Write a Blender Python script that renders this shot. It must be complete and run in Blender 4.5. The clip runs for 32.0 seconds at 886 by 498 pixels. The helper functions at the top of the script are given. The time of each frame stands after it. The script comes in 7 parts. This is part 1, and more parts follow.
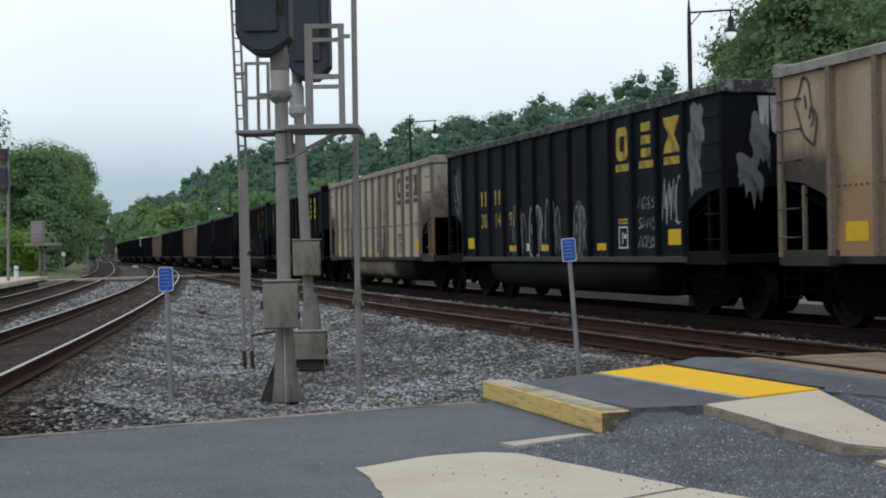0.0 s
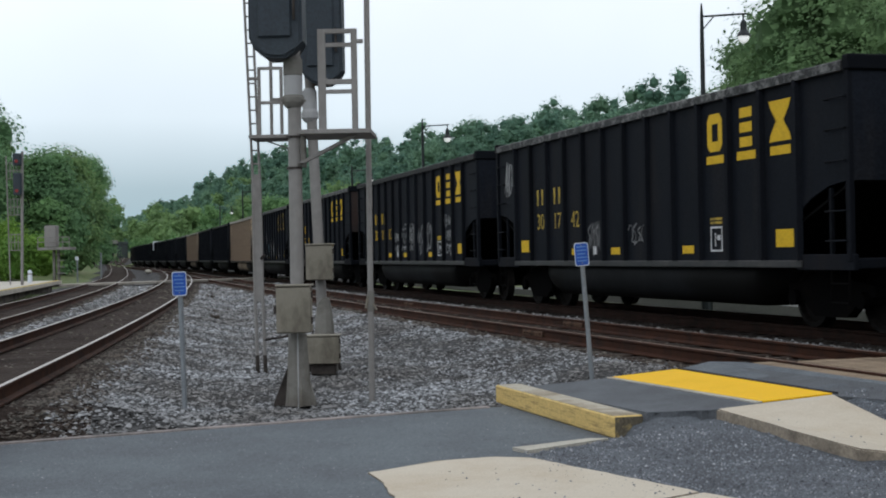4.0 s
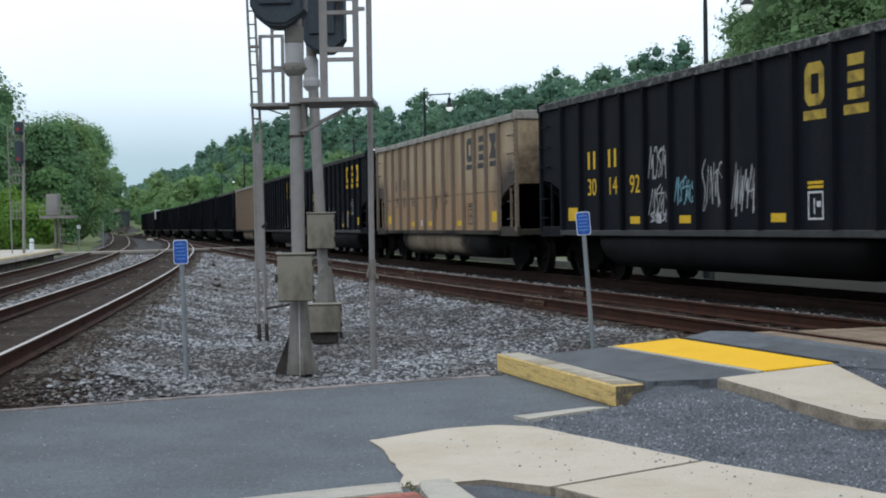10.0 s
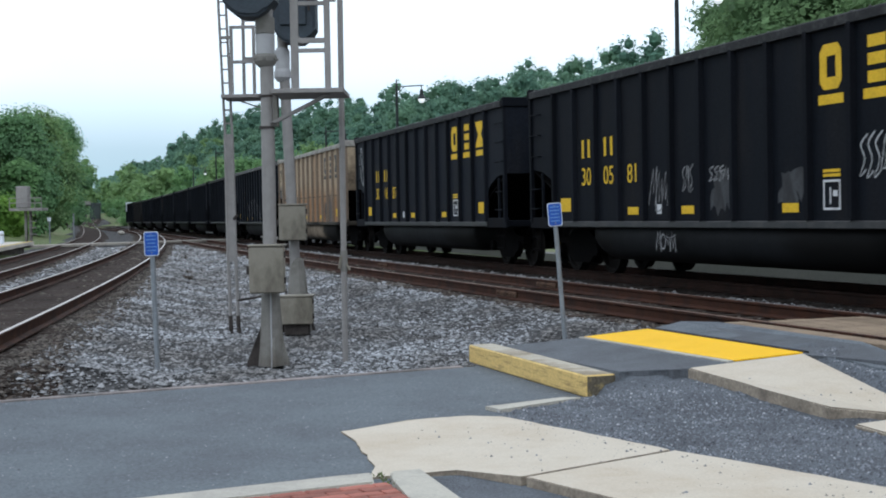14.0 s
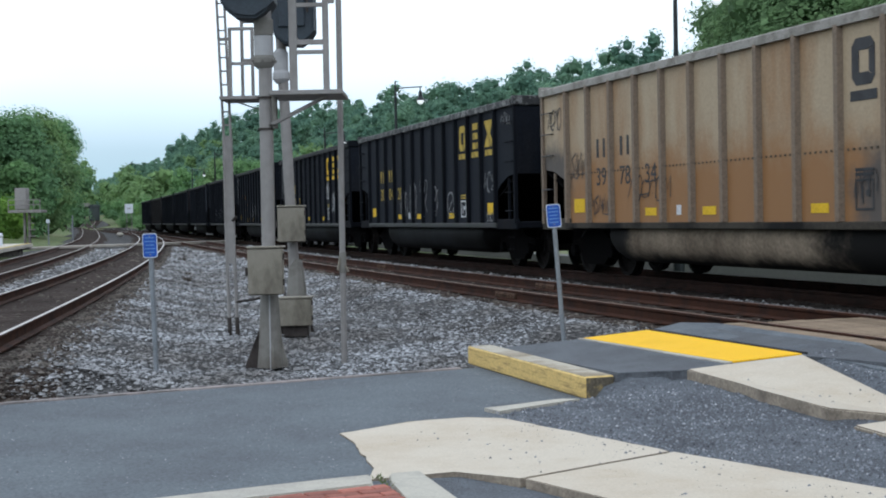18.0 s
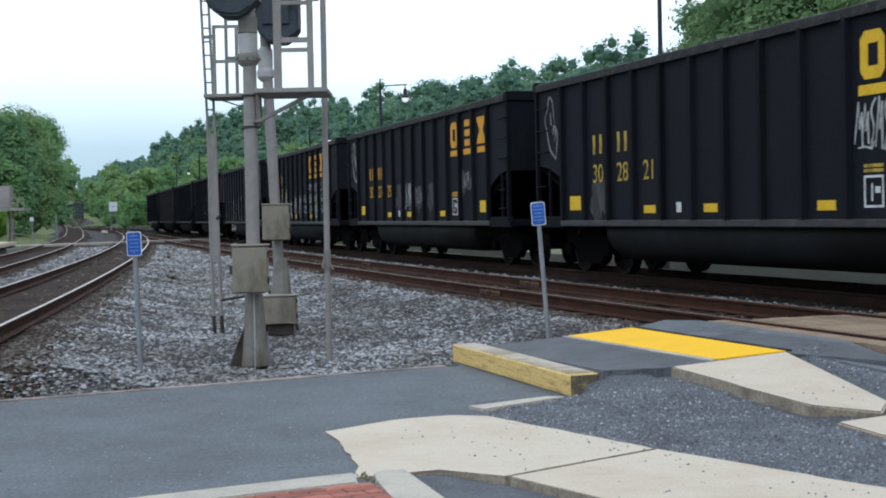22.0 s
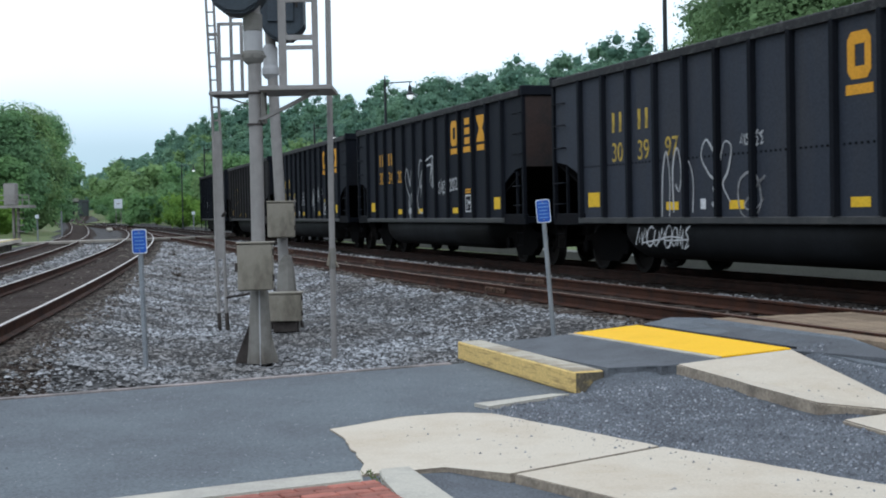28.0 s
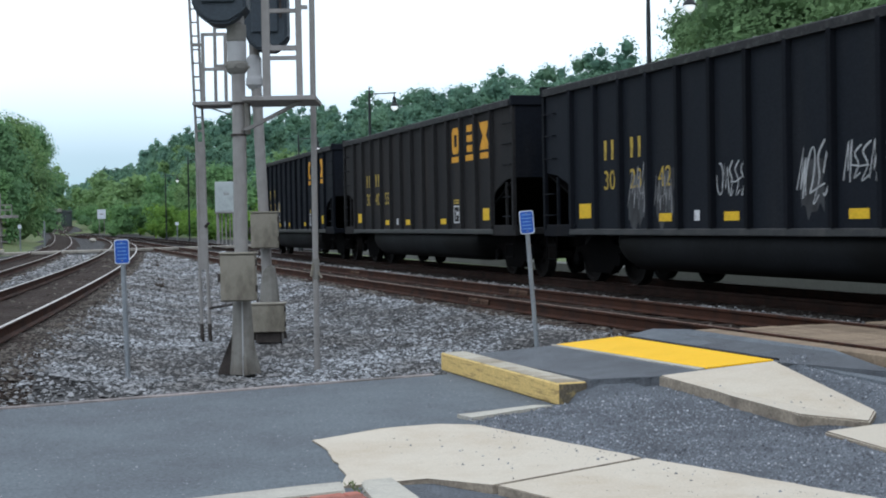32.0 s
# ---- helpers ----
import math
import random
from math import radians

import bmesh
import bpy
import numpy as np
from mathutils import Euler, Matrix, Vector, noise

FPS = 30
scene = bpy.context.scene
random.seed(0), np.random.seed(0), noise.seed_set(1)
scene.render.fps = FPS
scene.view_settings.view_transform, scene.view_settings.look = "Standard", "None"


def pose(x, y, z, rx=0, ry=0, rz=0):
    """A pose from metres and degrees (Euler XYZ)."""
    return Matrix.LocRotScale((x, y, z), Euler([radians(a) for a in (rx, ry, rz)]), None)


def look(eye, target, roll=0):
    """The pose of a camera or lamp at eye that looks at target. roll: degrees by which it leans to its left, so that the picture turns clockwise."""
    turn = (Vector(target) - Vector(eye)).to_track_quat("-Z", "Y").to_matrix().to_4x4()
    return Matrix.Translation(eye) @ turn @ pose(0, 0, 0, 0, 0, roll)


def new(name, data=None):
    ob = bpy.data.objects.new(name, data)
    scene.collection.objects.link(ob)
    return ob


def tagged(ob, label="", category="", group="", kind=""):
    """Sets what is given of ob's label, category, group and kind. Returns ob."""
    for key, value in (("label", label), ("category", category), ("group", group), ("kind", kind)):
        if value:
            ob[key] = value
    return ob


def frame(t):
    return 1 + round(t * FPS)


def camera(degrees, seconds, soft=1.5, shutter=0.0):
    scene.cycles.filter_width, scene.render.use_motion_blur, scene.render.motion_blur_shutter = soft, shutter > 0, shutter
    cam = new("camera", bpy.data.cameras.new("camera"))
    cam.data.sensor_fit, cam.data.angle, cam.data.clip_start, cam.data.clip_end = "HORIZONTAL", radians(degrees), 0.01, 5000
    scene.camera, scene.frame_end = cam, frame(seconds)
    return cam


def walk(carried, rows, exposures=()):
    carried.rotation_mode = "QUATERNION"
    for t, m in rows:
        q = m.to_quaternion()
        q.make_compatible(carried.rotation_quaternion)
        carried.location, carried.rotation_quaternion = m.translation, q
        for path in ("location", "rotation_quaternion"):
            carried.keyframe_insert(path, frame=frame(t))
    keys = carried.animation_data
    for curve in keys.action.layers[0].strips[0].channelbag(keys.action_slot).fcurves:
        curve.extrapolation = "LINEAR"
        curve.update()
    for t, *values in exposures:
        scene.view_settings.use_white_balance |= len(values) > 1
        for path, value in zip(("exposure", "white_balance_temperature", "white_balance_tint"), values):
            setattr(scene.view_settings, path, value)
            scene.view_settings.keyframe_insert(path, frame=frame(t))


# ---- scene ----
# camera: handheld, standing still; seconds, place, turn
LENS = 35.67
cam = camera(LENS, 32.0, soft=1.9, shutter=0.12)
PATH = [
    (0, -0.017, -0.004, 1.195, 90.039, 1.056, 1.054),
    (0.5, -0.018, -0.004, 1.194, 90.075, 1.058, 1.055),
    (1, -0.012, -0.009, 1.191, 90.197, 0.977, 1.018),
    (1.5, -0.016, -0.016, 1.195, 90.176, 1.049, 1.003),
    (2, -0.016, -0.009, 1.193, 90.202, 1.017, 1.129),
    (2.5, -0.020, -0.009, 1.194, 90.227, 1.087, 1.278),
    (3, -0.016, 0.003, 1.188, 90.269, 1.146, 1.385),
    (3.5, -0.020, -0.020, 1.200, 90.245, 1.137, 1.560),
    (5.5, -0.021, -0.004, 1.189, 90.041, 0.927, 1.474),
    (6, -0.018, 0.000, 1.183, 89.900, 0.875, 1.516),
    (6.5, -0.019, -0.003, 1.187, 89.818, 0.767, 1.595),
    (7, -0.020, -0.012, 1.182, 89.839, 0.751, 1.667),
    (7.5, -0.020, -0.010, 1.191, 89.731, 0.754, 1.655),
    (8, -0.023, -0.005, 1.191, 89.527, 0.841, 1.708),
    (8.5, -0.018, -0.006, 1.192, 89.425, 0.868, 1.731),
    (9, -0.017, -0.006, 1.192, 89.313, 0.810, 1.727),
    (9.5, -0.014, -0.018, 1.186, 89.172, 0.823, 1.728),
    (10, -0.018, -0.007, 1.193, 88.948, 0.960, 1.645),
    (10.5, -0.019, -0.009, 1.198, 88.795, 0.962, 1.519),
    (11, -0.015, -0.019, 1.189, 88.770, 1.095, 1.395),
    (11.5, -0.012, -0.010, 1.186, 88.760, 1.069, 1.041),
    (12, -0.007, -0.016, 1.187, 88.755, 1.116, 0.719),
    (12.5, -0.009, -0.006, 1.187, 88.658, 1.038, 0.349),
    (13, -0.009, -0.010, 1.183, 88.603, 1.040, 0.423),
    (13.5, -0.012, -0.009, 1.191, 88.569, 1.053, 0.432),
    (14, -0.008, -0.004, 1.185, 88.592, 1.050, 0.510),
    (14.5, -0.009, -0.008, 1.186, 88.626, 1.027, 0.511),
    (16.5, -0.007, -0.011, 1.187, 88.672, 1.054, 0.406),
    (17, -0.012, 0.000, 1.188, 88.734, 1.161, 0.367),
    (17.5, -0.010, 0.000, 1.194, 88.643, 1.136, 0.438),
    (18, -0.006, 0.001, 1.187, 88.645, 1.121, 0.466),
    (18.5, -0.005, 0.002, 1.188, 88.591, 1.154, 0.328),
    (19, -0.003, -0.006, 1.185, 88.604, 1.197, 0.154),
    (19.5, -0.005, -0.000, 1.194, 88.543, 1.079, 0.084),
    (20, -0.006, 0.005, 1.190, 88.554, 1.143, -0.068),
    (20.5, -0.003, 0.000, 1.187, 88.577, 1.083, -0.005),
    (21, -0.005, -0.005, 1.185, 88.612, 1.072, -0.032),
    (21.5, -0.003, -0.001, 1.192, 88.540, 1.033, -0.080),
    (22, -0.002, -0.003, 1.188, 88.543, 1.162, -0.156),
    (22.5, -0.009, -0.005, 1.188, 88.541, 1.117, -0.130),
    (23, -0.000, -0.000, 1.192, 88.527, 1.129, -0.029),
    (23.5, -0.009, 0.004, 1.190, 88.552, 1.136, -0.035),
    (24, -0.005, -0.003, 1.187, 88.547, 1.100, 0.158),
    (24.5, -0.009, -0.000, 1.191, 88.525, 1.111, 0.082),
    (25, -0.005, 0.003, 1.187, 88.515, 1.184, 0.081),
    (25.5, -0.000, -0.003, 1.187, 88.479, 1.161, 0.114),
    (27.5, -0.003, -0.002, 1.189, 88.456, 1.104, 0.077),
    (28, -0.004, -0.003, 1.192, 88.423, 1.186, 0.045),
    (28.5, -0.001, -0.009, 1.191, 88.423, 1.224, 0.049),
    (29, 0.001, -0.014, 1.189, 88.440, 1.289, -0.050),
    (29.5, 0.007, -0.011, 1.180, 88.508, 1.014, 0.034),
    (30, -0.006, 0.007, 1.197, 88.169, 0.833, -0.138),
    (30.5, -0.002, -0.010, 1.189, 88.667, 0.868, -0.227),
    (31, -0.001, -0.003, 1.182, 88.741, 0.981, -0.274),
    (31.5, -0.002, -0.016, 1.197, 88.701, 0.970, -0.423),
    (32, 0.003, 0.002, 1.190, 88.875, 1.050, -0.612),
]
walk(cam, [(r[0], pose(*r[1:])) for r in PATH], exposures=[(0, -0.85, 5960, 7.8), (8, -0.78, 5960, 7.8), (10, -0.62, 5780, 7), (12, -0.50, 5620, 7), (14, -0.45, 5600, 7), (32, -0.42, 5600, 7)])

# ---- light: overcast spring day ----
world = bpy.data.worlds.new("sky")
scene.world = world
world.use_nodes = True
wn, wl = world.node_tree.nodes, world.node_tree.links
wbg = wn["Background"]
wsky = wn.new("ShaderNodeTexSky")
wsky.sky_type = "NISHITA"
wsky.sun_disc = False
wsky.sun_elevation, wsky.sun_rotation = radians(48), radians(200)
wsky.air_density, wsky.dust_density, wsky.ozone_density = 1.0, 4.0, 1.5
wgain = wn.new("ShaderNodeMix")
wgain.data_type, wgain.blend_type = "RGBA", "MULTIPLY"
wgain.inputs["Factor"].default_value = 1.0
wgain.inputs[7].default_value = (0.10, 0.10, 0.10, 1)
wl.new(wsky.outputs[0], wgain.inputs[6])
wco = wn.new("ShaderNodeTexCoord")
wsep = wn.new("ShaderNodeSeparateXYZ")
wl.new(wco.outputs["Generated"], wsep.inputs[0])
wramp = wn.new("ShaderNodeValToRGB")
wramp.color_ramp.elements[0].position, wramp.color_ramp.elements[0].color = 0.0, (0.84, 1.12, 1.18, 1)
wramp.color_ramp.elements[1].position, wramp.color_ramp.elements[1].color = 0.22, (2.36, 2.34, 2.32, 1)
wtop = wramp.color_ramp.elements.new(0.9)
wtop.color = (2.12, 2.09, 2.07, 1)
wmid = wramp.color_ramp.elements.new(0.05)
wmid.color = (1.10, 1.31, 1.36, 1)
wmid2 = wramp.color_ramp.elements.new(0.10)
wmid2.color = (1.90, 2.02, 2.05, 1)
wl.new(wsep.outputs["Z"], wramp.inputs[0])
wcl = wn.new("ShaderNodeTexNoise")
wcl.inputs["Scale"].default_value, wcl.inputs["Detail"].default_value = 2.2, 5
wl.new(wco.outputs["Generated"], wcl.inputs[0])
wclr = wn.new("ShaderNodeMapRange")
wclr.inputs[1].default_value, wclr.inputs[2].default_value = 0.3, 0.7
wclr.inputs[3].default_value, wclr.inputs[4].default_value = 0.92, 1.08
wl.new(wcl.outputs[0], wclr.inputs[0])
wcm = wn.new("ShaderNodeMix")
wcm.data_type, wcm.blend_type = "RGBA", "MULTIPLY"
wcm.inputs["Factor"].default_value = 1.0
wl.new(wramp.outputs[0], wcm.inputs[6])
wl.new(wclr.outputs[0], wcm.inputs[7])
wmix = wn.new("ShaderNodeMix")
wmix.data_type = "RGBA"
wmix.inputs["Factor"].default_value = 0.9
wl.new(wgain.outputs[2], wmix.inputs[6])
wl.new(wcm.outputs[2], wmix.inputs[7])
wl.new(wmix.outputs[2], wbg.inputs[0])
wbg.inputs[1].default_value = 0.9
sun = new("sun", bpy.data.lights.new("sun", "SUN"))
sun.data.energy, sun.data.angle, sun.data.color = 0.58, radians(25), (1.0, 0.97, 0.92)
sun.matrix_world = look((0, 0, 50), (14, 42, 0))

# ---- materials ----
MATS = {}


def mat(name, color, rough=0.8, metal=0.0, vary=0.15, scale=6.0, fine=60.0, bump=0.0, color2=None, mix=(0.45, 0.65), rand=0.0, streak=0.0, coords="Object", spec=0.4, bump_scale=None, trans=0.0):
    """A surface with variation at two scales, optional second colour (stains), streaks down the z axis, and relief."""
    if name in MATS:
        return MATS[name]
    m = bpy.data.materials.new(name)
    m.use_nodes = True
    n, l = m.node_tree.nodes, m.node_tree.links
    b = n["Principled BSDF"]
    b.inputs["Roughness"].default_value, b.inputs["Metallic"].default_value = rough, metal
    b.inputs["Specular IOR Level"].default_value = spec
    co = n.new("ShaderNodeTexCoord")
    src = co.outputs["Object"]
    if coords == "World":
        geo = n.new("ShaderNodeNewGeometry")
        src = geo.outputs["Position"]
    big = n.new("ShaderNodeTexNoise")
    big.inputs["Scale"].default_value, big.inputs["Detail"].default_value, big.inputs["Roughness"].default_value = scale, 6, 0.65
    small = n.new("ShaderNodeTexNoise")
    small.inputs["Scale"].default_value, small.inputs["Detail"].default_value = fine, 3
    if streak:
        mp = n.new("ShaderNodeMapping")
        mp.inputs["Scale"].default_value = streak if isinstance(streak, tuple) else (1, 1, streak)
        l.new(src, mp.inputs[0])
        l.new(mp.outputs[0], big.inputs[0])
    else:
        l.new(src, big.inputs[0])
    l.new(src, small.inputs[0])
    ramp = n.new("ShaderNodeMapRange")
    ramp.inputs[1].default_value, ramp.inputs[2].default_value = mix
    l.new(big.outputs[0], ramp.inputs[0])
    c2 = color2 or tuple(c * (1 - vary * 2) for c in color)
    mx = n.new("ShaderNodeMix")
    mx.data_type = "RGBA"
    mx.inputs[6].default_value, mx.inputs[7].default_value = (*color, 1), (*c2, 1)
    l.new(ramp.outputs[0], mx.inputs["Factor"])
    sm = n.new("ShaderNodeMapRange")
    sm.inputs[1].default_value, sm.inputs[2].default_value = 0.25, 0.75
    sm.inputs[3].default_value, sm.inputs[4].default_value = 1 - vary, 1 + vary
    l.new(small.outputs[0], sm.inputs[0])
    mul = n.new("ShaderNodeMix")
    mul.data_type, mul.blend_type = "RGBA", "MULTIPLY"
    mul.inputs["Factor"].default_value = 1
    l.new(mx.outputs[2], mul.inputs[6])
    l.new(sm.outputs[0], mul.inputs[7])
    out = mul.outputs[2]
    if rand:
        oi = n.new("ShaderNodeObjectInfo") if rand > 0 else n.new("ShaderNodeNewGeometry")
        rr = n.new("ShaderNodeMapRange")
        rr.inputs[3].default_value, rr.inputs[4].default_value = 1 - abs(rand), 1 + abs(rand)
        l.new(oi.outputs["Random" if rand > 0 else "Random Per Island"], rr.inputs[0])
        m2 = n.new("ShaderNodeMix")
        m2.data_type, m2.blend_type = "RGBA", "MULTIPLY"
        m2.inputs["Factor"].default_value = 1
        l.new(out, m2.inputs[6])
        l.new(rr.outputs[0], m2.inputs[7])
        out = m2.outputs[2]
    l.new(out, b.inputs["Base Color"])
    rg = n.new("ShaderNodeMapRange")
    rg.inputs[3].default_value, rg.inputs[4].default_value = max(0, rough - 0.12), min(1, rough + 0.12)
    l.new(big.outputs[0], rg.inputs[0])
    l.new(rg.outputs[0], b.inputs["Roughness"])
    if bump:
        bp = n.new("ShaderNodeBump")
        bp.inputs["Strength"].default_value, bp.inputs["Distance"].default_value = 1.0, bump
        hs = small
        if bump_scale:
            hs = n.new("ShaderNodeTexNoise")
            hs.inputs["Scale"].default_value, hs.inputs["Detail"].default_value = bump_scale, 4
            l.new(src, hs.inputs[0])
        l.new(hs.outputs[0], bp.inputs["Height"])
        l.new(bp.outputs[0], b.inputs["Normal"])
    if trans:
        tr = n.new("ShaderNodeBsdfTranslucent")
        l.new(out, tr.inputs[0])
        ms = n.new("ShaderNodeMixShader")
        ms.inputs[0].default_value = trans
        l.new(b.outputs[0], ms.inputs[1])
        l.new(tr.outputs[0], ms.inputs[2])
        l.new(ms.outputs[0], n["Material Output"].inputs[0])
    MATS[name] = m
    return m


def blotched(m, name, spots, dark, edge=0.45, grain=2.4):
    """A copy of a paint with a second colour lying on it in patches (x, y, z, radius x, y, z; 0 leaves an axis out),
    ragged at the rim.
    """
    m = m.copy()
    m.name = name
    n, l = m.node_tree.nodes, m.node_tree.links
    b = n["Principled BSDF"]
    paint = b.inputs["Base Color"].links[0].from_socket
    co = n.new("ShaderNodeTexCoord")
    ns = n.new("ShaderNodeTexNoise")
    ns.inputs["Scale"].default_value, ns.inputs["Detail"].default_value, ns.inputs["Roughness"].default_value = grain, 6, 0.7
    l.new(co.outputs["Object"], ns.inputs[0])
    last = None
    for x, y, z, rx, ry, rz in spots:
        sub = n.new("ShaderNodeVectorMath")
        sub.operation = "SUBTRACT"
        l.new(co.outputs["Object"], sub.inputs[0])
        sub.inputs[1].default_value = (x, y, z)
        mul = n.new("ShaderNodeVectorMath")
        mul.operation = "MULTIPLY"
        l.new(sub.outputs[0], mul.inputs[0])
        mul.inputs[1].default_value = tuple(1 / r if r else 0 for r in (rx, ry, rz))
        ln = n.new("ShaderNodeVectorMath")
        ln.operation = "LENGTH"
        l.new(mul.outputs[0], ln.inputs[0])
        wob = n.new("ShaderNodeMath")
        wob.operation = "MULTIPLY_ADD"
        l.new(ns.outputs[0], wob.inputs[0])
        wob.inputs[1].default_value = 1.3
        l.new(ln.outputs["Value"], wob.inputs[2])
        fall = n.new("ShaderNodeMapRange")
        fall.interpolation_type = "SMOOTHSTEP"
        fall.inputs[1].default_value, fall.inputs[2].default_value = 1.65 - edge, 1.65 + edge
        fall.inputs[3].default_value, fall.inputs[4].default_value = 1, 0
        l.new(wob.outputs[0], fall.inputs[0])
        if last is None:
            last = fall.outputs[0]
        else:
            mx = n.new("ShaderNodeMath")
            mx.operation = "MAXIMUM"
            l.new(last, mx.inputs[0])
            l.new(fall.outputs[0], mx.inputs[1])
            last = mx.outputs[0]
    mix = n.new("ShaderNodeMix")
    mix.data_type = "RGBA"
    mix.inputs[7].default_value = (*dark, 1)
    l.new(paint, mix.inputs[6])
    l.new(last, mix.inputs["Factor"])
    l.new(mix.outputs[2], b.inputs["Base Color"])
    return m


BLACK_PAINT = mat("black_car_paint", (0.0088, 0.0106, 0.0147), 0.6, 0, 0.3, 1.3, 30, 0.004, (0.020, 0.0195, 0.021), (0.48, 0.8), rand=0.35, streak=0.25, bump_scale=2.5, spec=0.035)
BLACK_RIB = mat("black_rib_paint", (0.0078, 0.0090, 0.0120), 0.65, 0, 0.3, 2.0, 40, 0, (0.0145, 0.0132, 0.0135), (0.5, 0.8), rand=0.3, streak=0.3, spec=0.03)
FADED_BLACK = mat("faded_black_car_paint", (0.0104, 0.0124, 0.0168), 0.65, 0, 0.25, 1.3, 30, 0.004, (0.0175, 0.0188, 0.0220), (0.48, 0.8), rand=0.2, streak=0.25, bump_scale=2.5, spec=0.05)
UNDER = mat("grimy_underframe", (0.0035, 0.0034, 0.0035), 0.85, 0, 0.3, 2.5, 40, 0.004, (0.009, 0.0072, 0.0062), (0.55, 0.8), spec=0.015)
TAN_PAINT = mat("tan_car_paint", (0.39, 0.30, 0.19), 0.65, 0, 0.14, 0.8, 25, 0.004, (0.22, 0.135, 0.072), (0.42, 0.72), rand=0.15, streak=0.3, bump_scale=2.5)
TAN_GREY = mat("greyed_tan_paint", (0.34, 0.305, 0.25), 0.65, 0, 0.14, 0.8, 25, 0.004, (0.15, 0.12, 0.095), (0.5, 0.78), rand=0.1, streak=0.22, bump_scale=2.5)
TAN_ORANGE = mat("rust_washed_tan_paint", (0.35, 0.275, 0.18), 0.65, 0, 0.14, 0.8, 25, 0.004, (0.24, 0.13, 0.055), (0.46, 0.72), rand=0.1, streak=0.25, bump_scale=2.5)
TAN_RIB = mat("rusty_tan_rib", (0.165, 0.125, 0.09), 0.75, 0, 0.25, 2.0, 30, 0, (0.11, 0.075, 0.05), (0.5, 0.75), streak=0.3)
GREY_CHORD = mat("scuffed_grey_chord", (0.028, 0.028, 0.029), 0.6, 0, 0.3, 6.0, 30, 0.003, (0.19, 0.19, 0.185), (0.48, 0.64), rand=0.3, spec=0.15)
PALE_CHORD = mat("scuffed_pale_chord", (0.25, 0.235, 0.21), 0.6, 0, 0.2, 3.0, 30, 0.003, (0.14, 0.125, 0.105), (0.45, 0.65))
SIDE_SOOT = [(0, 6.9, 1.9, 0, 1.1, 0.72), (0, -6.9, 1.9, 0, 0.9, 0.62)]
END_SOOT = [(-0.95, 0, 2.05, 2.5, 0, 1.6)]
FOOT_RUST = [(0, 0, 1.05, 0, 0, 1.05)]
TAN_SIDES = {k.name: blotched(k, "sooty_" + k.name, SIDE_SOOT, (0.035, 0.024, 0.017)) for k in (TAN_PAINT, TAN_GREY, TAN_ORANGE)}
TAN_SIDES[TAN_ORANGE.name] = blotched(blotched(TAN_ORANGE, "rust_footed_tan", FOOT_RUST, (0.235, 0.118, 0.042), 0.4, 1.1), "sooty_rust_footed_tan", SIDE_SOOT + [(0, 4.1, 1.3, 0, 0.75, 0.75)], (0.075, 0.062, 0.052))
TAN_SIDES[TAN_PAINT.name] = blotched(blotched(TAN_PAINT, "washed_tan", FOOT_RUST, (0.285, 0.175, 0.085), 0.55, 1.1), "sooty_washed_tan", SIDE_SOOT, (0.035, 0.024, 0.017))
TAN_ENDS = {k.name: blotched(k, "sooty_end_" + k.name, END_SOOT, (0.020, 0.012, 0.009), 0.45) for k in (TAN_PAINT, TAN_GREY, TAN_ORANGE)}
DARK_CHORD = mat("dark_dusty_chord", (0.018, 0.018, 0.019), 0.65, 0, 0.3, 6.0, 30, 0.003, (0.05, 0.05, 0.049), (0.5, 0.68), rand=0.2, spec=0.1)
REPAINT = mat("flaking_grey_patch_paint", (0.135, 0.14, 0.145), 0.75, 0, 0.2, 4.0, 30, 0, (0.045, 0.046, 0.048), (0.5, 0.72))
SPRAY_WASH = mat("thin_spray_haze", (0.040, 0.042, 0.046), 0.75, 0, 0.3, 3.0, 30, 0, (0.014, 0.0145, 0.016), (0.42, 0.6), streak=0.4)
SPRAY = mat("faded_spray_paint", (0.38, 0.385, 0.39), 0.75, 0, 0.2, 5.0, 30, 0, (0.15, 0.15, 0.155), (0.5, 0.7))
SPRAY_THIN = mat("thin_spray_paint", (0.20, 0.20, 0.205), 0.75, 0, 0.2, 5.0, 30, 0, (0.045, 0.045, 0.047), (0.46, 0.66))
SPRAY_BLUE = mat("pale_blue_spray_paint", (0.22, 0.42, 0.50), 0.75, 0, 0.2, 5.0, 30, 0, (0.10, 0.20, 0.24), (0.5, 0.7))
SILL = mat("worn_sill_steel", (0.0135, 0.0138, 0.0150), 0.5, 0.1, 0.25, 2.5, 40, 0, (0.04, 0.038, 0.036))
YELLOW = mat("yellow_marking", (0.62, 0.40, 0.02), 0.55, 0, 0.15, 3.0, 30, 0, (0.40, 0.26, 0.02), (0.55, 0.8), spec=0.1)
YELLOW_DIM = mat("faded_yellow_marking", (0.42, 0.30, 0.05), 0.6, 0, 0.25, 4.0, 30, 0, (0.12, 0.09, 0.03), (0.45, 0.7), spec=0.1)
TAN_DARK = mat("dark_rivet_head", (0.07, 0.055, 0.04), 0.7, 0.1, 0.2, 4, 40)
BLACK_MARK = mat("black_marking", (0.025, 0.025, 0.028), 0.6, 0, 0.2, 4.0, 40)
WHITE_MARK = mat("white_marking", (0.55, 0.55, 0.56), 0.7, 0, 0.2, 4.0, 30, 0, (0.25, 0.25, 0.25), (0.5, 0.8))
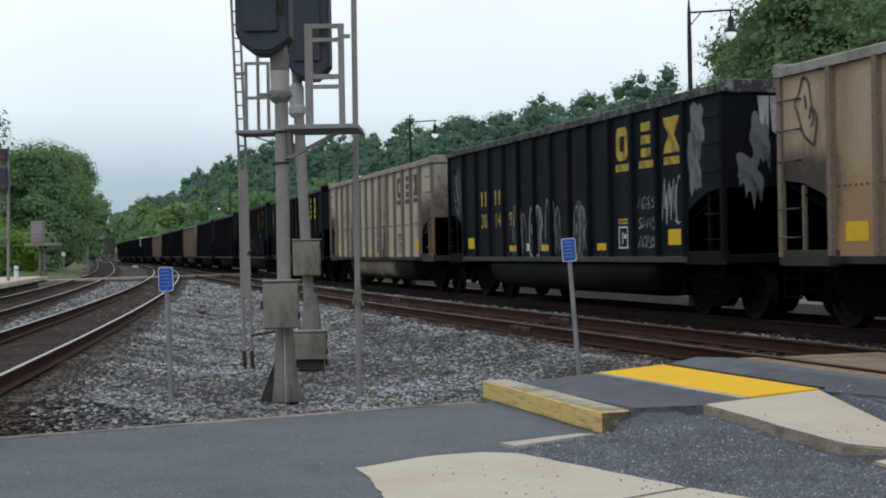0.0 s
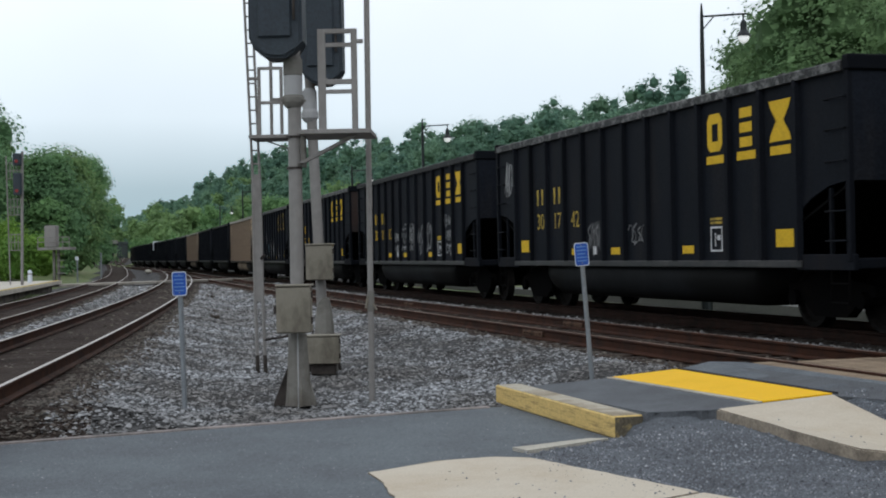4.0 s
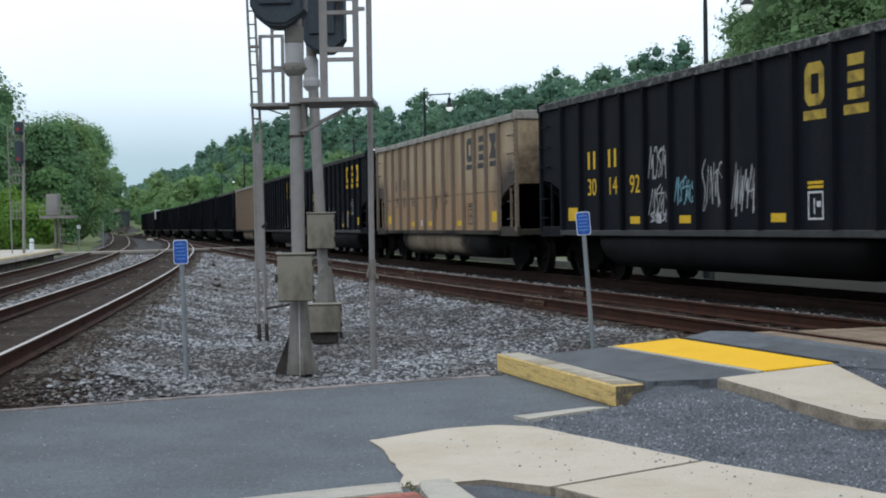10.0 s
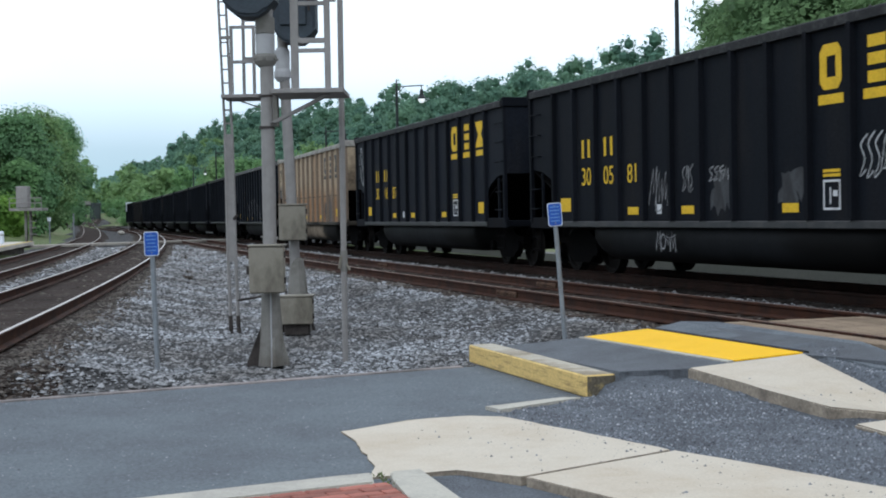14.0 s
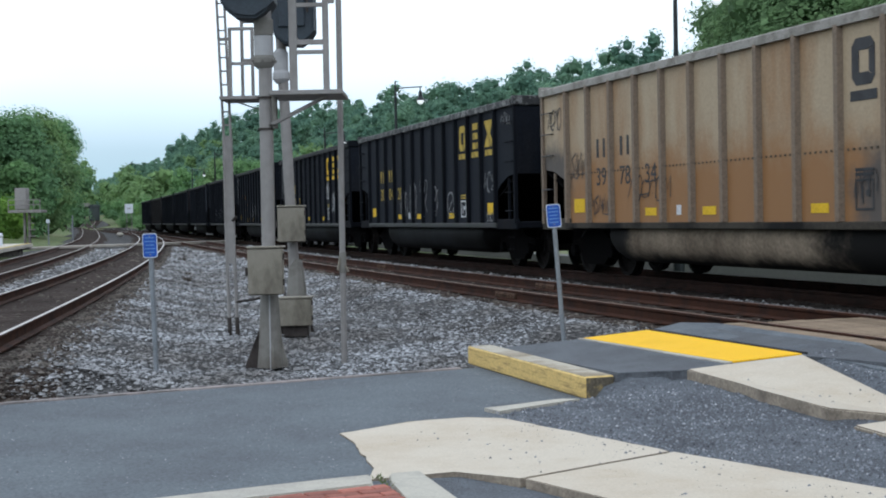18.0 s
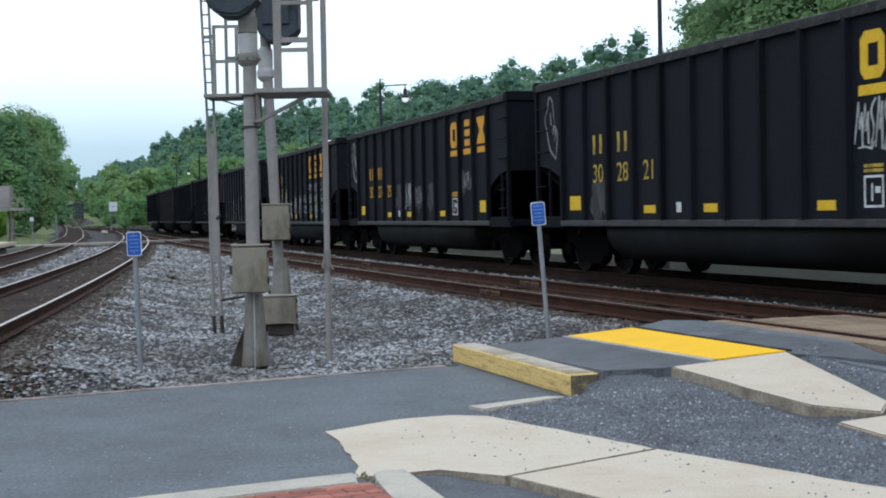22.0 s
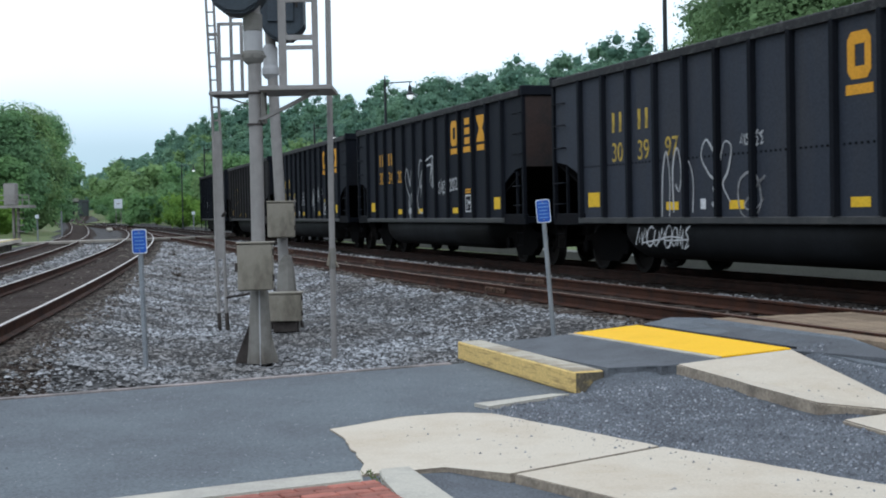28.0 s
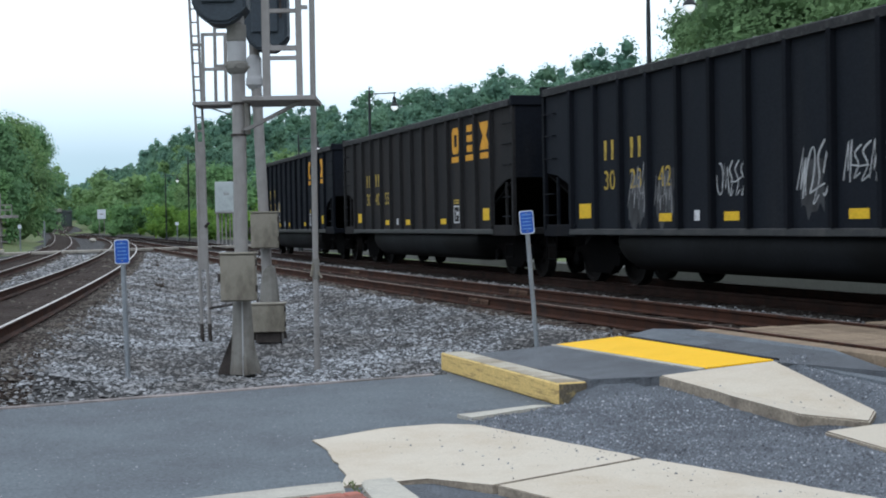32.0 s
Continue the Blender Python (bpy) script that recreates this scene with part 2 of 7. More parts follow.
COAL = mat("coal", (0.012, 0.012, 0.013), 0.5, 0, 0.4, 3, 12, 0.06, bump_scale=9, spec=0.08)
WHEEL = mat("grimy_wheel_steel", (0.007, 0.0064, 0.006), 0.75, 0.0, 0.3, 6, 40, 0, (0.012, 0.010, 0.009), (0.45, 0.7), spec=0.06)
CRUMBS = mat("coal_and_pale_grit", (0.025, 0.025, 0.026), 0.8, 0, 0.3, 9.0, 40, 0, (0.22, 0.22, 0.215), (0.5, 0.6))
RAIL_SIDE = mat("rusty_rail", (0.046, 0.0195, 0.0115), 0.75, 0.1, 0.25, 3, 50, 0.002, (0.026, 0.016, 0.013), coords="World", spec=0.08)
JOINT = mat("rusty_joint_bar", (0.085, 0.052, 0.036), 0.8, 0.1, 0.3, 6, 50, 0.002, (0.045, 0.03, 0.022), spec=0.08)
RAIL_TOP = mat("worn_rail_head", (0.40, 0.37, 0.345), 0.4, 0.6, 0.1, 2, 40, coords="World")
RAIL_MID = mat("half_worn_rail_head", (0.33, 0.29, 0.26), 0.42, 0.6, 0.15, 2, 40, coords="World")
RAIL_RUST_TOP = mat("dull_rail_head", (0.20, 0.125, 0.092), 0.5, 0.5, 0.2, 2, 40, coords="World")
RAIL_GRIME_TOP = mat("grimy_rail_head", (0.085, 0.062, 0.052), 0.5, 0.4, 0.2, 2, 40, coords="World")
TIE = mat("creosoted_tie", (0.033, 0.024, 0.020), 0.9, 0, 0.3, 4, 40, 0.006, (0.056, 0.044, 0.037), rand=0.3, spec=0.08)
BALLAST = mat("ballast_bed", (0.082, 0.083, 0.085), 0.95, 0, 0.5, 0.5, 16, 0.05, (0.052, 0.049, 0.048), (0.4, 0.65), coords="World", bump_scale=18, spec=0.08)
STONE = mat("ballast_stone", (0.246, 0.254, 0.266), 0.85, 0, 0.25, 0.7, 60, 0, (0.128, 0.124, 0.121), (0.40, 0.58), rand=-0.85, coords="World", spec=0.2)
STONE_BROWN = mat("stained_ballast_stone", (0.105, 0.096, 0.085), 0.9, 0, 0.25, 0.9, 60, 0, (0.062, 0.052, 0.044), (0.40, 0.6), rand=-0.7, coords="World", spec=0.08)
RUST_BALLAST = mat("rust_stained_ballast", (0.040, 0.030, 0.025), 0.95, 0, 0.45, 0.8, 14, 0.05, (0.025, 0.018, 0.015), coords="World", bump_scale=16, spec=0.08)
# coal dust plus the train's shadow, painted into bed, stones, ties and rails
COAL_SHADE_BED = mat("coal_blackened_ballast", (0.020, 0.017, 0.0155), 0.95, 0, 0.45, 0.8, 14, 0.05, (0.012, 0.0105, 0.0095), coords="World", bump_scale=16, spec=0.08)
COAL_SHADE_STONE = mat("coal_blackened_stone", (0.035, 0.031, 0.028), 0.9, 0, 0.25, 0.9, 60, 0, (0.02, 0.017, 0.015), (0.40, 0.6), rand=-0.6, coords="World", spec=0.08)
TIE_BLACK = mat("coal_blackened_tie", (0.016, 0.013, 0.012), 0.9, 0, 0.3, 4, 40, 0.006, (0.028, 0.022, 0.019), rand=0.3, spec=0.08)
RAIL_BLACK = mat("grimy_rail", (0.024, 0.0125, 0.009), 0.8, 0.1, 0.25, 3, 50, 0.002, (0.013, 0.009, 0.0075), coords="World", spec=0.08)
TAR = mat("black_tar_seam", (0.018, 0.018, 0.02), 0.8, 0, 0.3, 5, 60, 0.004, (0.05, 0.05, 0.052), (0.5, 0.7), coords="World", spec=0.1)
PATCH = mat("pale_gritty_asphalt", (0.125, 0.140, 0.156), 0.9, 0, 0.45, 1.6, 70, 0.01, (0.088, 0.098, 0.112), (0.4, 0.66), coords="World", bump_scale=80)
ASPHALT = mat("worn_asphalt", (0.112, 0.129, 0.143), 0.88, 0, 0.35, 0.9, 46, 0.008, (0.090, 0.099, 0.112), (0.38, 0.66), coords="World", bump_scale=90)
ASPHALT2 = mat("ramp_asphalt", (0.100, 0.108, 0.120), 0.88, 0, 0.5, 1.3, 120, 0.006, (0.072, 0.076, 0.085), (0.4, 0.65), coords="World", bump_scale=120)
GRAVEL_MIX = mat("loose_gravel_tar", (0.095, 0.105, 0.120), 0.9, 0, 0.5, 1.5, 55, 0.012, (0.065, 0.070, 0.080), coords="World", bump_scale=60)
CONCRETE = mat("pale_concrete", (0.50, 0.445, 0.36), 0.85, 0, 0.10, 1.4, 60, 0.002, (0.43, 0.36, 0.27), (0.45, 0.75), coords="World", bump_scale=90)
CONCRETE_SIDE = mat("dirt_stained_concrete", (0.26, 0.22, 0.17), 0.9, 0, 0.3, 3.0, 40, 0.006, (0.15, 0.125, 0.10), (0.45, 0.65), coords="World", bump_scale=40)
KERB = mat("kerb_concrete", (0.42, 0.395, 0.335), 0.85, 0, 0.12, 1.5, 50, 0.003, (0.27, 0.255, 0.23), (0.45, 0.7), coords="World", bump_scale=60)
EDGING = mat("grimy_edging", (0.19, 0.165, 0.145), 0.9, 0, 0.2, 1.1, 50, 0.003, (0.085, 0.075, 0.068), (0.46, 0.56), coords="World", bump_scale=60)
EDGE_STRIP = mat("pinkish_edging_concrete", (0.30, 0.262, 0.25), 0.9, 0, 0.2, 1.1, 50, 0.003, (0.15, 0.135, 0.128), (0.46, 0.60), coords="World", bump_scale=60)
GREY_BODY = mat("dull_grey_car_paint", (0.0255, 0.0300, 0.0410), 0.6, 0, 0.25, 1.3, 30, 0.004, (0.038, 0.039, 0.044), (0.45, 0.8), streak=0.25, bump_scale=2.5, spec=0.1)
DUSTY_BODY = mat("dusty_black_paint", (0.018, 0.0178, 0.0188), 0.7, 0, 0.3, 1.3, 30, 0.004, (0.032, 0.029, 0.027), (0.45, 0.75), streak=0.25, bump_scale=2.5, spec=0.05)
ORANGE_MARK = mat("orange_marking", (0.55, 0.27, 0.02), 0.55, 0, 0.2, 3.0, 30, 0, (0.34, 0.17, 0.02), (0.55, 0.8), spec=0.1)
PAD = mat("yellow_tactile_pad", (0.80, 0.47, 0.008), 0.55, 0, 0.05, 1.2, 60, 0, (0.68, 0.40, 0.02), (0.55, 0.8), coords="World", spec=0.1)
TIMBER_Y = mat("weathered_yellow_timber", (0.60, 0.43, 0.15), 0.8, 0, 0.2, 6.0, 40, 0.006, (0.24, 0.16, 0.07), (0.52, 0.72), streak=(1, 0.35, 4.5))
TIMBER_END = mat("timber_end_grain", (0.10, 0.085, 0.06), 0.9, 0, 0.35, 8, 50, 0.004, (0.35, 0.26, 0.10), (0.5, 0.7))
TIMBER_PALE = mat("bare_worn_timber", (0.42, 0.385, 0.31), 0.85, 0, 0.15, 2.2, 50, 0.003, (0.24, 0.20, 0.14), (0.45, 0.65))
PLANK = mat("grey_brown_plank", (0.24, 0.185, 0.13), 0.85, 0, 0.2, 2.0, 30, 0.003, (0.17, 0.13, 0.095), rand=0.15, spec=0.08)
PLANK_PALE = mat("bleached_plank", (0.33, 0.305, 0.265), 0.85, 0, 0.2, 2.0, 30, 0.003, (0.22, 0.20, 0.17), rand=0.15)
BRICK = mat("red_paver", (0.30, 0.105, 0.075), 0.85, 0, 0.2, 4, 60, 0.002, (0.20, 0.08, 0.06), rand=0.3)
GALV = mat("galvanised_steel", (0.230, 0.219, 0.210), 0.6, 0.1, 0.08, 1.8, 12, 0, (0.150, 0.137, 0.126), (0.45, 0.7), streak=0.3)
GALV_BOX = mat("weathered_box_steel", (0.205, 0.187, 0.150), 0.65, 0.05, 0.08, 3.2, 14, 0, (0.095, 0.083, 0.062), (0.45, 0.68), streak=0.5)
COLLAR = mat("pale_collar_steel", (0.34, 0.34, 0.345), 0.6, 0.05, 0.06, 2.0, 12)
CAST = mat("cast_base_steel", (0.185, 0.178, 0.162), 0.7, 0.05, 0.08, 2, 14, 0.002, (0.11, 0.10, 0.085), spec=0.08)
DARK_STEEL = mat("dark_steel", (0.06, 0.052, 0.048), 0.7, 0.3, 0.25, 5, 40, spec=0.08)
HOOD = mat("signal_hood", (0.020, 0.029, 0.040), 0.6, 0, 0.25, 1.5, 30, 0.003, (0.030, 0.041, 0.052), (0.45, 0.7))
SIGN_BLUE = mat("blue_sign", (0.011, 0.070, 0.36), 0.4, 0, 0.08, 6, 40)
SIGN_WHITE = mat("sign_white", (0.62, 0.66, 0.72), 0.5, 0, 0.1, 6, 40)
CASE = mat("grey_case_paint", (0.36, 0.395, 0.40), 0.55, 0, 0.08, 1.5, 20, 0, (0.27, 0.29, 0.29), (0.5, 0.75))
SIGN_TEXT = mat("sign_pale_blue_text", (0.12, 0.25, 0.55), 0.5, 0, 0.1, 6, 40)
POST = mat("grey_sign_post", (0.23, 0.25, 0.27), 0.55, 0.4, 0.12, 3, 40)
LAMP_BLACK = mat("black_lamp_iron", (0.012, 0.016, 0.018), 0.45, 0.2, 0.2, 4, 40)
GRASS = mat("grass_ground", (0.085, 0.12, 0.035), 0.95, 0, 0.3, 0.12, 3, 0.05, (0.14, 0.135, 0.07), (0.45, 0.7), coords="World", bump_scale=5)
PLATFORM = mat("platform_concrete", (0.45, 0.42, 0.36), 0.85, 0, 0.1, 0.6, 20, coords="World")
BARK = mat("bark", (0.07, 0.055, 0.042), 0.95, 0, 0.3, 3, 20, 0.02)
RUST_END = mat("rusty_end_sheet", (0.026, 0.014, 0.011), 0.8, 0, 0.3, 1.2, 30, 0, (0.014, 0.012, 0.012), (0.45, 0.65))
SILL_TAN = mat("grimy_tan_sill", (0.042, 0.036, 0.028), 0.75, 0, 0.3, 0.8, 20, 0, (0.008, 0.0075, 0.007), (0.48, 0.62), spec=0.15)
# soot and painted-in shadow at the tub's ends; last spot darkens its underside
TUB_SOOT_SHADE = [(0, 4.6, 0.6, 0, 2.4, 0), (0, -4.6, 0.6, 0, 0.9, 0), (0, 0, 0.15, 0, 0, 0.30)]
TUB_TAN = blotched(mat("dusty_tan_tub", (0.25, 0.20, 0.145), 0.75, 0, 0.3, 0.8, 20, 0, (0.11, 0.085, 0.06), (0.45, 0.7), spec=0.15, streak=0.5), "sooty_tan_tub", TUB_SOOT_SHADE, (0.006, 0.0055, 0.005), 0.35, 1.6)
TUB_BLACK = blotched(mat("scuffed_black_tub", (0.0105, 0.0114, 0.0132), 0.6, 0, 0.3, 0.8, 20, 0, (0.007, 0.0074, 0.0084), (0.45, 0.7), spec=0.08, streak=0.5), "sooty_black_tub", TUB_SOOT_SHADE, (0.004, 0.0039, 0.0038), 0.35, 1.6)
BRIDGE = mat("weathered_bridge_stone", (0.045, 0.056, 0.06), 0.85, 0, 0.2, 0.6, 8, 0.01, (0.03, 0.036, 0.038), (0.45, 0.65))
FAR_PAVE = mat("far_pale_pavement", (0.10, 0.10, 0.095), 0.85, 0, 0.1, 0.4, 12, coords="World")
RED_LENS = bpy.data.materials.new("red_signal_lens")
RED_LENS.use_nodes = True
RED_LENS.node_tree.nodes["Principled BSDF"].inputs["Base Color"].default_value = (0.16, 0.01, 0.01, 1)
RED_LENS.node_tree.nodes["Principled BSDF"].inputs["Emission Color"].default_value = (1.0, 0.06, 0.05, 1)
RED_LENS.node_tree.nodes["Principled BSDF"].inputs["Emission Strength"].default_value = 0.05
LIGHT_GRIT = mat("light_grit", (0.30, 0.31, 0.33), 0.85, 0, 0.2, 2.5, 60, 0, None, rand=-0.4, coords="World")
GRAVEL_STONE = mat("fine_gravel_stone", (0.145, 0.155, 0.175), 0.85, 0, 0.2, 2.5, 60, 0, (0.09, 0.095, 0.11), rand=-0.6, coords="World")


# ---- helpers of the scene ----
def box(bm, x0, x1, y0, y1, z0, z1, bev=0.0):
    """A box with its edges eased by bev."""
    vs = [bm.verts.new((x, y, z)) for x in (x0, x1) for y in (y0, y1) for z in (z0, z1)]
    fs = [(0, 1, 3, 2), (4, 6, 7, 5), (0, 4, 5, 1), (2, 3, 7, 6), (0, 2, 6, 4), (1, 5, 7, 3)]
    faces = [bm.faces.new([vs[i] for i in f]) for f in fs]
    if bev:
        es = {e for f in faces for e in f.edges}
        bmesh.ops.bevel(bm, geom=list(es), offset=bev, segments=1, affect="EDGES")


def prism(bm, outline, axis, a, b):
    """Extrudes an outline of (u, v) along an axis from a to b."""
    put = {"x": lambda u, v, w: (w, u, v), "y": lambda u, v, w: (u, w, v), "z": lambda u, v, w: (u, v, w)}[axis]
    lo = [bm.verts.new(put(u, v, a)) for u, v in outline]
    hi = [bm.verts.new(put(u, v, b)) for u, v in outline]
    n = len(outline)
    bm.faces.new(lo)
    bm.faces.new(hi[::-1])
    for i in range(n):
        bm.faces.new((lo[i], hi[i], hi[(i + 1) % n], lo[(i + 1) % n]))


def rod(bm, p, q, r, n=8, r2=None):
    """A round bar from p to q."""
    p, q = Vector(p), Vector(q)
    d = (q - p).normalized()
    u = d.orthogonal().normalized()
    v = d.cross(u)
    r2 = r if r2 is None else r2
    lo = [bm.verts.new(p + r * (math.cos(a) * u + math.sin(a) * v)) for a in (2 * math.pi * i / n for i in range(n))]
    hi = [bm.verts.new(q + r2 * (math.cos(a) * u + math.sin(a) * v)) for a in (2 * math.pi * i / n for i in range(n))]
    bm.faces.new(lo[::-1])
    bm.faces.new(hi)
    for i in range(n):
        bm.faces.new((lo[i], lo[(i + 1) % n], hi[(i + 1) % n], hi[i]))


def lathe(bm, profile, n=16, at=(0, 0, 0)):
    """Turns a profile of (radius, z) round the z axis."""
    rings = []
    for r, z in profile:
        rings.append([bm.verts.new((at[0] + r * math.cos(2 * math.pi * i / n), at[1] + r * math.sin(2 * math.pi * i / n), at[2] + z)) for i in range(n)])
    for lo, hi in zip(rings, rings[1:]):
        for i in range(n):
            bm.faces.new((lo[i], lo[(i + 1) % n], hi[(i + 1) % n], hi[i]))
    bm.faces.new(rings[0][::-1])
    bm.faces.new(rings[-1])


def to_mesh(name, bm, material, smooth=False):
    bmesh.ops.recalc_face_normals(bm, faces=bm.faces)
    me = bpy.data.meshes.new(name)
    bm.to_mesh(me)
    bm.free()
    me.materials.append(material)
    if smooth:
        for p in me.polygons:
            p.use_smooth = True
    return me


def arrays_mesh(name, verts, faces, material):
    me = bpy.data.meshes.new(name)
    if isinstance(faces, np.ndarray):
        verts = np.asarray(verts, dtype=np.float32)
        n, k = faces.shape
        me.vertices.add(len(verts))
        me.vertices.foreach_set("co", verts.ravel())
        me.loops.add(n * k)
        me.loops.foreach_set("vertex_index", faces.astype(np.int32).ravel())
        me.polygons.add(n)
        me.polygons.foreach_set("loop_start", np.arange(0, n * k, k, dtype=np.int32))
        me.update(calc_edges=True)
        me.materials.append(material)
        return me
    me.from_pydata(verts, [], faces)
    me.materials.append(material)
    return me


def place(name, me, parent=None, m=None, label=""):
    ob = new(name, me)
    if parent is not None:
        ob.parent = parent
    if m is not None:
        ob.matrix_basis = m
    if label:
        ob["label"] = label
    return ob


def part(name, bm, material, parent, label="", m=None, smooth=False):
    return place(name, to_mesh(name, bm, material, smooth), parent, m, label)


def thing(name, m, label, category, group="", kind=""):
    ob = new(name)
    ob.empty_display_size = 0.2
    ob.matrix_basis = m
    return tagged(ob, label, category, group, kind)


# ---- plan: rail heads at z = 0, parking level at GROUND ----
GROUND = -0.42
EAST0, EAST_H, EAST_K = (5.957, 20.207), -0.3132, (1.439e-3, -2.667e-5, 3.223e-8)
PITCH, BODY = 16.506, 14.875
SPACING = 3.584


def east_table():
    """Places and headings of the coal train's track, metre by metre from 340 m behind the start to 420 m ahead."""
    rows = {0: (*EAST0, EAST_H)}
    for sign, far in ((1, 420), (-1, 340)):
        x, y = EAST0
        for i in range(far):
            s = sign * (i + 0.5)
            c = max(-25.0, min(s, 330.0))
            h = EAST_H + EAST_K[0] * c + EAST_K[1] * c * c / 2 + EAST_K[2] * c ** 3
            x, y = x + sign * math.sin(h), y + sign * math.cos(h)
            rows[sign * (i + 1)] = (x, y, h)
    return rows


EAST = east_table()


def east(s, off=0.0):
    """A place s metres along the coal track, off metres to the far side, with its heading."""
    i = math.floor(s)
    i = max(-340, min(i, 418))
    f = s - i
    a, b = EAST[i], EAST[i + 1]
    x, y, h = (p + (q - p) * f for p, q in zip(a, b))
    return x + off * math.cos(h), y - off * math.sin(h), h


def poly(cs):
    return lambda y: sum(c * y ** i for i, c in enumerate(cs))


WEST_X = poly((-3.6274, -0.13196, -6.238e-4, 9.075e-7))
FARW_X = poly((-5.9773, -0.15599, -6.184e-4, 1.0379e-6))


EAST_PLAN = np.array([(EAST[i][1], EAST[i][0]) for i in range(-30, 400)])


def climb(x, y):
    """The other tracks climb gently past the foot crossing; the coal track stays level."""
    if y < 105:
        return 0.0
    w = (float(np.interp(y, EAST_PLAN[:, 0], EAST_PLAN[:, 1])) - SPACING - 1.4 - x) / 3.0
    return 0.0072 * (min(y, 420) - 105) * max(0.0, min(1.0, w)) * min(1.0, (y - 105) / 30)


def west_line(fx, y0, y1, step=1.0):
    return [(fx(y), y) for y in np.arange(y0, y1, step)]


def cross(a, d, z=0.0):
    """The foot crossing's own axes: a along the near track, d from its near rail towards the parking."""
    ca, sa = math.cos(EAST_H), math.sin(EAST_H)
    return (1.87 + a * sa - d * ca, 18.88 + a * ca + d * sa, z)


CROSS_M = Matrix.Translation((1.87, 18.88, 0)) @ Matrix(((-math.cos(EAST_H), math.sin(EAST_H), 0), (math.sin(EAST_H), math.cos(EAST_H), 0), (0, 0, 1))).to_4x4()
# in CROSS_M's space x is d and y is a

# ---- ground ----
def hill(x, y):
    """The lie of the land: flat round the tracks, a wooded ridge beyond them, a low bank on the other side."""
    ca, sa = math.cos(EAST_H), math.sin(EAST_H)
    far = (x - 1.87) * ca - (y - 18.88) * sa
    z = -0.62
    if far > 40:
        k = max(0.0, min(1.0, (far - 50) / 90))
        along = (x - 1.87) * sa + (y - 18.88) * ca
        top = float(np.interp(along, (150, 240, 300, 345, 395, 459, 525, 778, 840, 912, 1028, 1175, 1369, 1713), (24, 25.5, 27.0, 29.5, 31.0, 33.5, 36.5, 48.5, 51.0, 49.5, 45, 46, 40, 43)))
        z += top * k * k * (3 - 2 * k)
    bank = FARW_X(max(-44, min(y, 375))) - 3.8 - x
    if bank > 0:
        z += 0.9 * min(1.0, bank / 4) + (0.9 * min(1.0, bank / 9) if y > 80 else 0.0)
    return z + climb(x, y)


def terrain():
    xs = sorted({*np.arange(-80, 81, 8), *np.arange(80, 400, 20), *np.arange(-400, -80, 40), *(-3000, -1500, -800, 800, 1500, 3000, 600)})
    ys = sorted({*np.arange(-80, 300, 8), *np.arange(300, 1600, 40), *(-3000, -1200, -500, -200, 2000, 3000)})
    vs = [(x, y, hill(x, y)) for y in ys for x in xs]
    w = len(xs)
    fs = [(j * w + i, j * w + i + 1, (j + 1) * w + i + 1, (j + 1) * w + i) for j in range(len(ys) - 1) for i in range(w - 1)]
    ob = place("ground", arrays_mesh("ground", [tuple(map(float, v)) for v in vs], fs, GRASS))
    tagged(ob, "grassy earth with a wooded ridge beyond the tracks", "ground", kind="structure")


terrain()


def track_lines():
    """Centre lines that shape the ballast."""
    lines = [west_line(WEST_X, -60, 375), west_line(FARW_X, -60, 375)]
    lines += [[east(s, o)[:2] for s in range(-60, 340)] for o in (0, -SPACING)]
    return [np.array(l) for l in lines]


LINES = track_lines()


def on_asphalt(x, y, grow=0.0):
    """Whether a place lies under the parking's asphalt, the ramp or the walks."""
    ca, sa = math.cos(EAST_H), math.sin(EAST_H)
    rx, ry = x - 1.87, y - 18.88
    a, d = rx * sa + ry * ca, -rx * ca + ry * sa
    if x < WEST_X(y) + 0.8 - grow:
        return False
    if d > 2.5:
        return a < -3.62 - (d - 3.0) * 0.175 + grow
    return d > 0.45 and a < -4.0 + grow


def asphalt_edge(x, y):
    """Metres beyond the asphalt's edge, on the ballast side."""
    ca, sa = math.cos(EAST_H), math.sin(EAST_H)
    rx, ry = x - 1.87, y - 18.88
    a, d = rx * sa + ry * ca, -rx * ca + ry * sa
    return a + 3.62 + (d - 3.0) * 0.175 if d > 2.5 and x > WEST_X(y) + 0.8 else 9.0


def bed_height(x, y):
    if on_asphalt(x, y, -0.05):
        return GROUND - 0.16
    e = asphalt_edge(x, y)
    if e < 1.0:
        return min(bed_top(x, y), GROUND - 0.03 + 0.30 * max(0.0, e))
    return bed_top(x, y)


def bed_top(x, y):
    d = min(float(np.min((l[:, 0] - x) ** 2 + (l[:, 1] - y) ** 2)) for l in LINES) ** 0.5
    k = max(0.0, min(1.0, (d - 1.5) / 1.3))
    return -0.19 - 0.23 * k * k * (3 - 2 * k) + climb(x, y) + 0.03 * noise.noise((x * 0.7, y * 0.7, 0)) - (max(0, d - 3.2) * 0.04 if d < 6 else 0.11)


